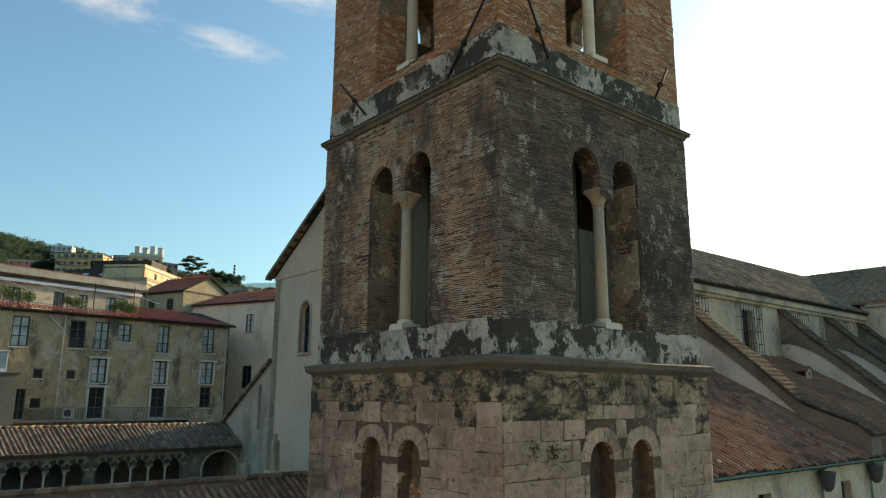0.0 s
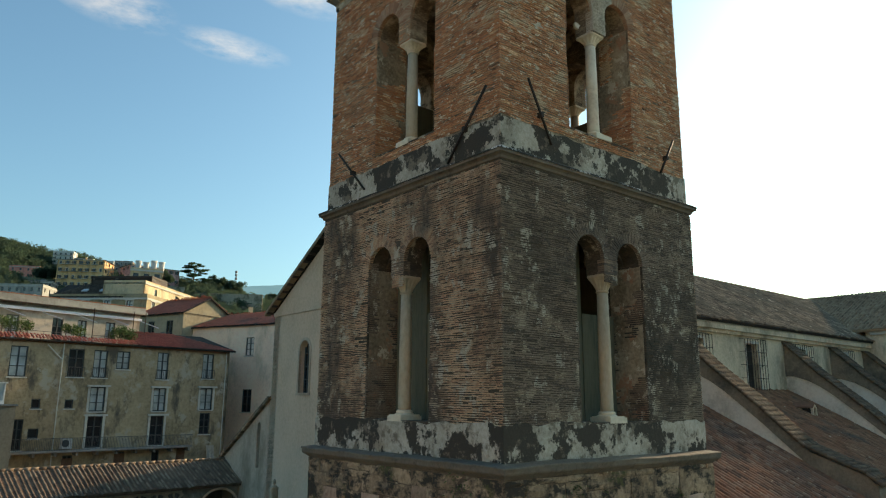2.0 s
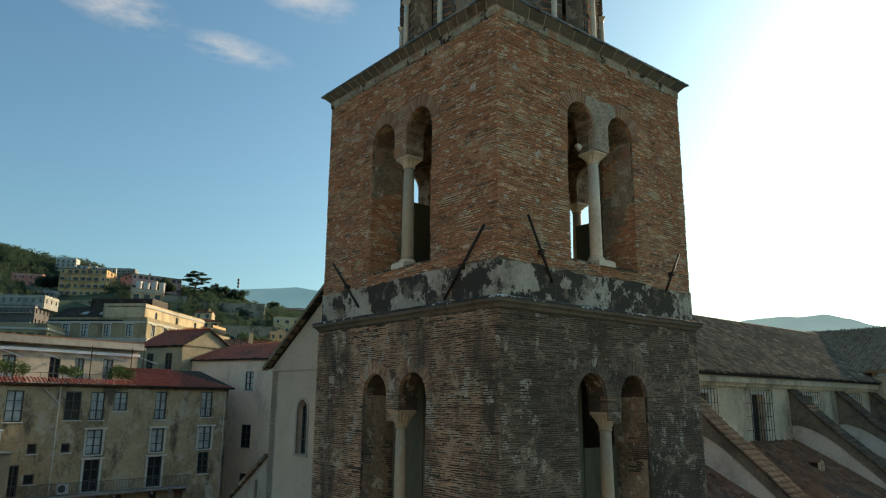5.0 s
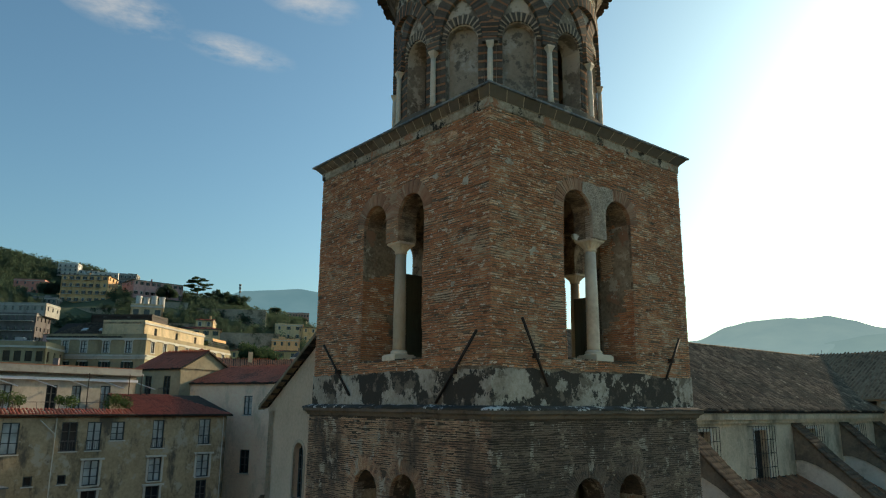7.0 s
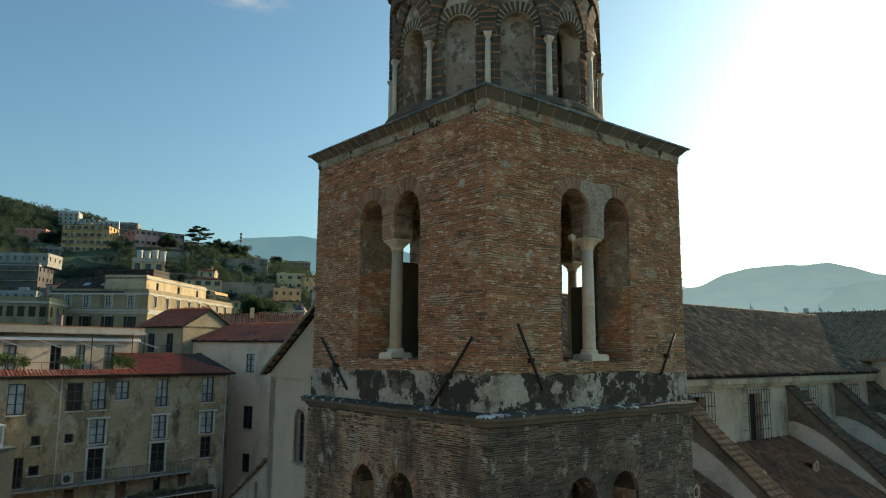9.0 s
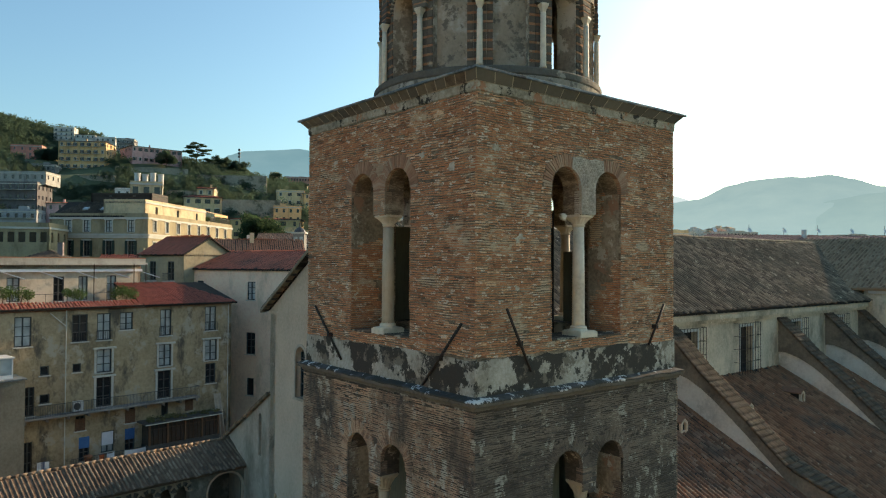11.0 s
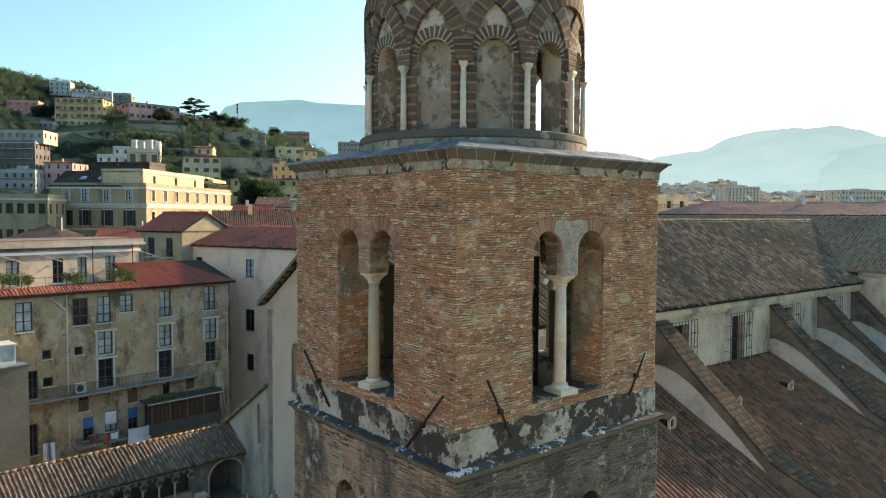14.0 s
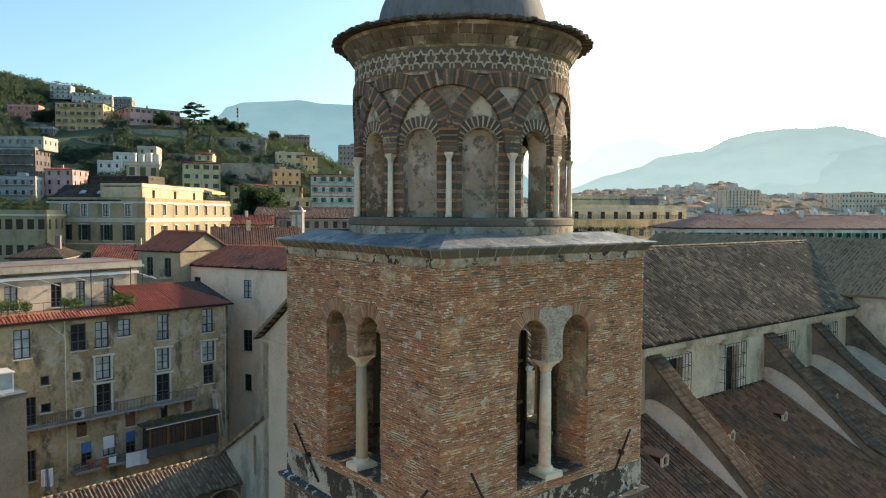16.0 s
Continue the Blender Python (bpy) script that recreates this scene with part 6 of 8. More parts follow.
front = []
for s0, s1, q0, q1, st in ((-19.9, -18.6, 18.3, 20.8, "casement"), (-15.4, -14.1, 18.4, 20.8, "door"), (-13.3, -12.1, 18.4, 20.8, "casement"), (-11.3, -10.1, 19.2, 20.8, "casement"),
                           (-7.5, -6.4, 18.4, 20.9, "casement"), (-2.9, -1.7, 18.6, 21.0, "casement"), (-13.3, -12.0, 15.5, 17.6, "casement"), (-7.6, -6.4, 15.5, 17.6, "casement"),
                           (-2.9, -1.6, 15.6, 17.7, "casement"), (-17.9, -17.2, 15.75, 16.55, "square"), (-15.3, -14.6, 15.75, 16.5, "square"), (-13.3, -12.0, 12.45, 15.1, "door"),
                           (-7.7, -6.4, 12.45, 15.1, "door"), (-2.8, -1.7, 13.3, 15.3, "door"), (-17.9, -17.1, 13.35, 14.15, "square"), (-19.1, -18.3, 12.45, 14.9, "door"),
                           (-15.0, -14.2, 10.6, 11.9, "door"), (-10.7, -9.8, 10.6, 12.0, "door"), (-7.3, -6.6, 10.7, 12.0, "square"), (-14.7, -13.8, 7.9, 10.0, "door"), (-10.7, -9.8, 8.0, 10.1, "door"),
                           (-12.8, -11.7, 8.3, 10.2, "casement"), (-19.1, -18.4, 7.6, 10.3, "door"), (-27.5, -26.2, 18.3, 20.8, "casement"), (-27.5, -26.2, 15.5, 17.6, "casement"), (-32, -30.8, 18.3, 20.8, "casement")):
    front.append((fa(s0), fa(s1), q0, q1, st, None))
foot = [along(PA, YA, -LA), PA, along(PA, YA, 0, 8.5), along(PA, YA, -LA, 8.5)]
house_a = house("stained_house", "long four-storey house with stained ochre stucco and red roof edge", foot, ZAG, 21.45, STUCCO_A, "flat", POT, edges={0: front}, parapet=0, bands=False)
ox, oy = sum(p[0] for p in foot) / 4, sum(p[1] for p in foot) / 4
MA = edge_frame((foot[0][0] - ox, foot[0][1] - oy), (foot[1][0] - ox, foot[1][1] - oy), -ZAG)
# surrounds of the taller windows
for s0, s1, q0, q1 in ((-13.3, -12.0, 15.5, 17.6), (-7.6, -6.4, 15.5, 17.6), (-2.9, -1.6, 15.6, 17.7), (-13.3, -12.0, 12.45, 15.1), (-7.7, -6.4, 12.45, 15.1)):
    g = G(MA)
    for a, b in ((fa(s0) - 0.2, fa(s0)), (fa(s1), fa(s1) + 0.2)):
        g.box(a, b, -0.05, 0.02, q0, q1)
    g.box(fa(s0) - 0.35, fa(s1) + 0.35, -0.22, 0.02, q1, q1 + 0.16)
    part("window_surround", g, TRIM, house_a, "pale plaster window surround")
for s0, s1, q0 in ((-15.5, -14.0, 18.35), (-13.4, -12.0, 18.35), (-7.6, -6.3, 18.35), (-2.95, -1.6, 18.55)):
    g = G(MA)
    for q in range(8):
        x = fa(s0) + (s1 - s0) * q / 7
        g.box(x - 0.012, x + 0.012, -0.10, -0.075, q0, q0 + 0.85)
    g.box(fa(s0), fa(s1), -0.11, -0.07, q0 + 0.85, q0 + 0.89)
    part("window_rail", g, METAL_DK, house_a, kind="stuff")
# balcony the length of the third storey
bal = part("balcony", G(MA).box(fa(-19.6), fa(-3.9), -1.0, -0.003, 12.2, 12.38), ST_GREY, house_a, "long concrete balcony with a thin iron rail")
g = G(MA)
for q in range(120):
    x = fa(-19.55) + q * 15.6 / 119
    g.box(x - 0.01, x + 0.01, -0.97, -0.95, 12.38, 13.33)
g.box(fa(-19.6), fa(-3.9), -0.98, -0.94, 13.33, 13.37)
for x in (fa(-19.6), fa(-3.95)):
    g.box(x, x + 0.04, -0.97, 0, 13.3, 13.35)
part("balcony_rail", g, METAL_DK, bal)
for q in range(10):
    x = fa(-19.3) + q * 1.68
    part("bracket", G(MA).prism([(x, 12.2), (x + 0.2, 12.2), (x + 0.2, 11.85), (x, 11.95)], -0.8, -0.003), ST_GREY, bal)
# lower balcony, veranda
bal2 = part("balcony", G(MA).box(fa(-15.6), fa(-8.9), -0.9, -0.003, 7.45, 7.7), ST_GREY, house_a, "small lower balcony")
g = G(MA)
for q in range(50):
    x = fa(-15.55) + q * 6.6 / 49
    g.box(x - 0.01, x + 0.01, -0.87, -0.85, 7.7, 8.4)
g.box(fa(-15.6), fa(-8.9), -0.88, -0.84, 8.4, 8.44)
part("balcony_rail", g, METAL_DK, bal2)
ver = part("veranda", G(MA).box(fa(-9.2), fa(-2.0), -1.5, -0.003, 7.5, 7.7).box(fa(-9.6), fa(-1.9), -1.8, -0.003, 10.5, 10.68), METAL_DK, house_a, "dark glazed veranda with brown timber posts")
part("parapet", G(MA).box(fa(-9.15), fa(-2.05), -1.47, -1.39, 7.7, 8.5).box(fa(-9.15), fa(-9.07), -1.39, -0.003, 7.7, 8.5), METAL_DK, ver)
part("veranda_glass", G(MA).box(fa(-9.1), fa(-2.1), -1.42, -1.40, 8.5, 10.5).box(fa(-9.12), fa(-9.1), -1.40, -0.003, 8.5, 10.5), PANE, ver)
for q in range(5):
    x = fa(-9.15) + q * 1.73
    part("post", G(MA).box(x, x + 0.17, -1.52, -1.38, 8.5, 10.5), TEAK, ver, "brown timber post")
g = G(MA)
for q in range(17):
    x = fa(-9.1) + q * 0.4325
    g.box(x, x + 0.045, -1.47, -1.42, 8.5, 10.5)
g.box(fa(-9.15), fa(-2.05), -1.48, -1.415, 9.9, 9.96)
part("mullions", g, SHUTTER_BR, ver)
part("gutter", G(MA).tube((fa(-9.6), -1.85, 10.5), (fa(-1.9), -1.85, 10.48), 0.05, 8), TRIM, ver)
for s0, s1, q0, q1 in ((-15.05, -14.2, 10.5, 11.65), (-10.7, -9.8, 10.55, 11.85), (-4.9, -4.1, 10.9, 12.1)):
    sh = part("shutter", G(MA).box(fa(s0), fa(s1), -0.06, -0.01, q0, q1), TEAK, house_a, "closed brown louvred shutter")
    for q in range(7):
        z = q0 + 0.08 + (q1 - q0 - 0.16) * q / 7
        part("slat", G(MA).box(fa(s0) + 0.07, fa(s1) - 0.07, -0.085, -0.06, z, z + 0.07), TEAK, sh)
# tiled edge and low red roof at the end
for s0, s1, rows in ((-LA, -9.2, 1.1),):
    rt = part("eave_tiles", tiles(s1 - s0, rows, 0.28, 0.4, 8, 0.1), TILE_RED, house_a, kind="stuff")
    rt.matrix_local = MA @ plane_to((fa(s0), -0.45, 21.42), (fa(s1), -0.45, 21.42), (fa(s0), 0.6, 21.85))
g, rv = G(MA), random.Random(77)
for i in range(46):                    # creeper over the veranda roof
    leaves(g, (fa(rv.uniform(-9.4, -2.2)), rv.uniform(-1.75, -0.5), 10.72 + rv.uniform(0, 0.22)), rv.uniform(0.2, 0.4), 26, 0.09, rv, 0.6)
o = new("veranda_creeper", g.mesh("veranda_creeper", WEED))
tagged(o, "dry brown-green creeper lying over the veranda roof", "plant", kind="stuff")
o.matrix_world = pose(ox, oy, ZAG)
g = G(MA).box(fa(-LA), fa(0.2), -0.42, -0.003, 21.3, 21.42)
part("eave_board", g, SHUTTER_BR, house_a)
lo = MA @ plane_to((fa(-9.2), -0.5, 21.4), (fa(0.4), -0.5, 21.4), (fa(-9.2), 6.5, 23.2))
hi = part("roof", G(lo).box(0, 9.6, 0, 7.45, -0.15, -0.003), ROOF_BED, house_a)
rt = part("roof_tiles", tiles(9.6, 7.45, 0.28, 0.42, 6, 0.1, lambda x, y: y > 7.45 - np.maximum(0, x - 6.2) * 2.2), TILE_RED, hi, kind="stuff")
rt.matrix_local = lo
# downpipes, conditioner
for s in (-15.9, -0.4):
    part("downpipe", G(MA).tube((fa(s), -0.1, 21.2), (fa(s), -0.1, 7.5), 0.05, 6), TRIM, house_a)
part("downpipe", G(MA).tube((fa(-17.2), -0.1, 21.0), (fa(-15.9), -0.1, 19.8), 0.05, 6), TRIM, house_a)
g = G(MA).box(fa(-15.5), fa(-14.65), -0.9, -0.5, 12.5, 13.35)
ac = part("air_conditioner", g, WHITE_P, house_a, "white outdoor air-conditioning unit on the balcony")
part("fan_grille", G(MA @ Matrix.Translation((fa(-15.2), -0.9, 12.93)) @ Matrix.Rotation(radians(90), 4, "X")).lathe([(0.3, 0.0), (0.3, 0.015), (0.02, 0.02)], 20), METAL_DK, ac)
for s0, s1, q0, q1 in ((-14.7, -13.8, 9.0, 10.0), (-10.7, -9.8, 9.1, 10.1)):
    part("roller_blind", G(MA).box(fa(s0), fa(s1), 0.02, 0.06, q0, q1), BLUE, house_a, "blue roller blind")
part("roller_blind", G(MA).box(fa(-12.75), fa(-11.75), 0.02, 0.06, 8.95, 10.1), CLOTH, house_a, "white roller blind")


def hung(name, label, s0, s1, z0, z1, y, material, wob=0.05, slant=0.0, waves=6.0):
    """A cloth that hangs in soft folds before the stained house, from z1 down to z0."""
    g = G(MA)
    n, rows = 24, 6
    vs = []
    for side in (0, 1):
        for r in range(rows + 1):
            f = r / rows
            for i in range(n + 1):
                e = i / n
                vs.append((fa(s0) + (s1 - s0) * e + slant * f, y - 0.012 * side + wob * f * math.sin(e * waves * 3 + f), z1 - 0.06 * math.sin(e * math.pi) * (1 - f) - (z1 - z0) * f + 0.05 * f * math.sin(e * 5)))
    k = (rows + 1) * (n + 1)
    fs = []
    for r in range(rows):
        for i in range(n):
            a = r * (n + 1) + i
            fs += [(a, a + n + 1, a + n + 2, a + 1), (k + a + 1, k + a + n + 2, k + a + n + 1, k + a)]
    ob = new(name, g.add(vs, fs).mesh(name, material))
    tagged(ob, label, "laundry" if name != "tarpaulin" else "tarpaulin")
    ob.matrix_world = pose(ox, oy, ZAG)
    return ob


TARP = surface("dusty pink-grey tarpaulin", [(0.33, 0.265, 0.21), (0.46, 0.38, 0.31), (0.55, 0.47, 0.39)], 0.8, 7, 0.9, 0.3)
ORANGE = surface("orange cotton cloth", [(0.42, 0.09, 0.035), (0.55, 0.13, 0.05)], 2, 8, 0.95, 0.1)
hung("laundry_sheet", "white bed sheet hung out over a balcony rail", -11.1, -8.95, 6.98, 8.4, -0.93, CLOTH)
hung("orange_cloth", "small orange cloth hung on a balcony rail", -13.3, -12.9, 7.5, 8.42, -0.93, ORANGE, 0.03)
hung("hand_towel", "small white towel hung on a balcony rail", -12.65, -12.0, 7.8, 8.42, -0.93, CLOTH, 0.02)
hung("tarpaulin", "dusty pink-grey tarpaulin hanging beside the veranda", -2.1, -1.3, 7.6, 12.3, -0.35, TARP, 0.16, 0.6, 4.0)

# lower wing that juts out beside it, with a glazed room on top
wing = thing("jutting_wing", "cream stucco wing with a small glazed roof room", "house", ox, oy, ZAG)
MW = MA.copy()
part("wall", G(MW).box(fa(-LA), fa(-19.9), -3.0, -0.02, ZAG, 16.0), surface("grey damp wing stucco", [(0.15, 0.13, 0.095), (0.215, 0.19, 0.142), (0.27, 0.24, 0.18)], 0.3, 5, 0.95, 0.3, stain=(0.13, 0.11, 0.085), stain_at=(0.54, 0.68), stain_scale=0.5, stain_stretch=(1, 1, 0.25)), wing)
part("roof", G(MW).box(fa(-LA), fa(-19.8), -3.15, -0.02, 16.0, 16.12), LEAD, wing)
rm = part("glazed_room", G(MW).box(fa(-24), fa(-20.6), -2.4, -0.3, 16.12, 16.4).box(fa(-24.1), fa(-20.5), -2.5, -0.2, 17.7, 17.8), WHITE_P, wing, "white framed glazed roof room")
for x in (-24, -22.9, -21.8, -20.7):
    part("post", G(MW).box(fa(x), fa(x) + 0.1, -2.4, -2.3, 16.4, 17.7), WHITE_P, rm)
part("glass", G(MW).box(fa(-23.9), fa(-20.7), -2.34, -2.31, 16.4, 17.7).box(fa(-20.66), fa(-20.63), -2.3, -0.3, 16.4, 17.7), CURTAIN, rm)

# the white set-back storey on its roof, with a planted terrace
PP, YP = (-32.86, 73.15), 55.3
foot = [along(PP, YP, -26), PP, along(PP, YP, 0, 7), along(PP, YP, -26, 7)]
wins = [(26 + a, 26 + b, c, d, s, None) for a, b, c, d, s in ((-12.8, -11.7, 21.75, 23.95, "casement"), (-8.75, -7.75, 21.65, 24.0, "door"), (-6.4, -5.5, 21.7, 24.0, "casement"), (-3.6, -2.6, 21.6, 24.05, "casement"), (-17, -16, 21.7, 24, "door"))]
pent = house("roof_apartment", "white set-back roof apartment with terrace doors", foot, 21.45, 25.1, ST_PALE, "flat", ST_WHITE, edges={0: wins}, parapet=0.0, bands=False)
px, py = sum(p[0] for p in foot) / 4, sum(p[1] for p in foot) / 4
MP = edge_frame((foot[0][0] - px, foot[0][1] - py), (foot[1][0] - px, foot[1][1] - py), -21.45)
part("roof_slab", G(MP).box(-0.5, 26.4, -0.68, 7.4, 25.1, 25.35).box(-0.3, 26.2, -0.6, 7.2, 25.35, 25.75), ST_SLAB, pent)
part("roof_deck", G(MP).box(-0.1, 26.0, -0.4, 7.0, 25.752, 25.78), ST_DARK, pent, "dark bitumen roof deck")
part("deck_edge", G(MP).box(-0.32, 26.22, -0.62, -0.4, 25.752, 25.83), POT, pent, "thin terracotta coping")
for q in range(5):
    x = 26 - 13.4 + q * 3.3
    aw = part("awning_arm", G(MP).tube((x, -0.1, 24.5), (x + 1.6, -1.3, 23.8), 0.05, 6), WHITE_P, pent)
part("awning_roll", G(MP).box(10, 26, -0.35, -0.12, 24.45, 24.7), CLOTH, pent, "rolled-up pale awning")
for x in (20.5, 24.6, 25.9):
    part("terrace_post", G(MP).tube((x, -1.2, 21.5), (x, -1.2, 25.2), 0.05, 6), SHUTTER_BR, pent)


tr = part("terrace_rail", G(MP).tube((9.5, -2.35, 22.45), (26.0, -2.35, 22.45), 0.025, 6), METAL_DK, pent)
for q in range(12):
    part("rail_post", G(MP).tube((9.5 + q * 1.5, -2.35, 21.45), (9.5 + q * 1.5, -2.35, 22.45), 0.02, 6), METAL_DK, tr)
rl = random.Random(21)
for i, s in enumerate((-11.6, -10.9, -9.9, -9.3, -5.6, -4.9, -4.2, -0.8, -0.2, 0.4, 1.1, -14.2)):
    x, y = along(PA, YA, -9.5 + s * 0.86 - 1.0, 1.3 + rl.uniform(-0.3, 0.5))
    pl = thing("potted_plant", "green potted plant standing on the roof terrace edge", "plant", x, y, 21.42, 0, "terrace plants")
    hh = rl.uniform(0.5, 1.0)
    part("pot", G().lathe([(0.14, 0), (0.22, 0.4), (0.24, 0.4), (0.24, 0.45), (0.19, 0.45)], 12), POT, pl)
    part("stem", G().tube((0, 0, 0.4), (0.05, 0, 0.4 + hh), 0.03), BARK, pl)
    g = G()
    leaves(g, (0, 0, 0.5 + hh), rl.uniform(0.4, 0.7), 420, 0.065, rl, 1.0)
    part("foliage", g, LEAF_BR, pl)

# grey house with the red roof behind it, its wall turned to the lane
P2, Y2 = (-22.62, 78.05), -25.6
foot = [along(P2, Y2, -10.6), along(P2, Y2, 6.5), along(P2, Y2, 6.5, 11), along(P2, Y2, -10.6, 11)]
ed = [(10.6 + a, 10.6 + b, c, d, s, None) for a, b, c, d, s in ((-0.65, 0.5, 21.3, 23.3, "casement"), (-0.75, 0.55, 15.3, 17.7, "door"), (-0.6, 0.4, 10.8, 12.7, "square"), (-8.3, -7.3, 22.3, 23.3, "square"), (3.4, 4.5, 15.3, 17.6, "door"))]
house("grey_lane_house", "damp grey stucco house with a dark red tiled roof", foot, 3.0, 24.75, STUCCO_C, "gable", TILE_BRICK, 2.05, 0.4, edges={0: ed}, bands=False)

ST_GABLE = stucco("weathered cream gable", (0.36, 0.30, 0.2))
# the cream house with a gable beside it
house("gabled_house", "cream house with a red gabled roof and dark window doors", [(-31.25, 80.5), (-27.9, 87.0), (-34.4, 90.3), (-37.75, 83.8)], 8, 26.4, ST_GABLE, "flat", None, edges={3: [(1.5, 2.6, 23.3, 25.5, "door", None), (4.6, 5.7, 23.3, 25.5, "door", None)]}, parapet=0, bands=False)
gh = bpy.data.objects["gabled_house"]
gc = Vector((-32.825, 85.4, 8))
mg = edge_frame((-37.75 + 32.825, 83.8 - 85.4), (-31.25 + 32.825, 80.5 - 85.4), -8)
for x in (2.05, 5.15):                 # small iron balconies at the window doors
    bo = part("balcony", G(mg).box(x - 0.75, x + 0.75, -0.55, -0.003, 23.1, 23.24), TRIM, gh)
    g = G(mg)
    for q in range(11):
        g.box(x - 0.74 + q * 0.146, x - 0.72 + q * 0.146, -0.54, -0.52, 23.24, 24.1)
    part("balcony_rail", g.box(x - 0.75, x + 0.75, -0.55, -0.51, 24.1, 24.14), METAL_DK, bo)
e4 = [Vector(p) - gc for p in ((-31.1, 80.0, 26.3), (-27.4, 87.2, 26.3), (-34.3, 90.8, 26.3), (-38.2, 83.6, 26.3))]
ra, rb_ = (e4[0] + e4[1]) / 2 + Vector((0, 0, 2.15)), (e4[2] + e4[3]) / 2 + Vector((0, 0, 2.15))
for f in ((e4[3], e4[0], ra, rb_), (e4[1], e4[2], rb_, ra)):
    m = plane_to(f[0], f[1], f[3])
    ln, up = (f[1] - f[0]).length, (m.inverted() @ f[3]).y
    rf = part("roof", G(m).box(0, ln, 0, up, -0.15, -0.004), ROOF_BED, gh)
    part("roof_tiles", tiles(ln, up, 0.3, 0.45, 3, 0.11, None, 0.012, 0.42, 0.6), TILE_BRICK, rf, kind="stuff").matrix_local = m
for p, q, r_ in ((e4[0], e4[1], ra), (e4[2], e4[3], rb_)):
    inn = (e4[0] + e4[2]) / 2 - (p + q) / 2
    inn.z = 0
    inn = inn.normalized()
    dn = Vector((0, 0, -0.15))
    part("gable_wall", G().add([p + inn * 0.3, q + inn * 0.3, r_ + inn * 0.3 + dn, p + inn * 0.7, q + inn * 0.7, r_ + inn * 0.7 + dn], [(0, 1, 2), (5, 4, 3), (0, 3, 4, 1), (1, 4, 5, 2), (2, 5, 3, 0)]), ST_GABLE, gh)

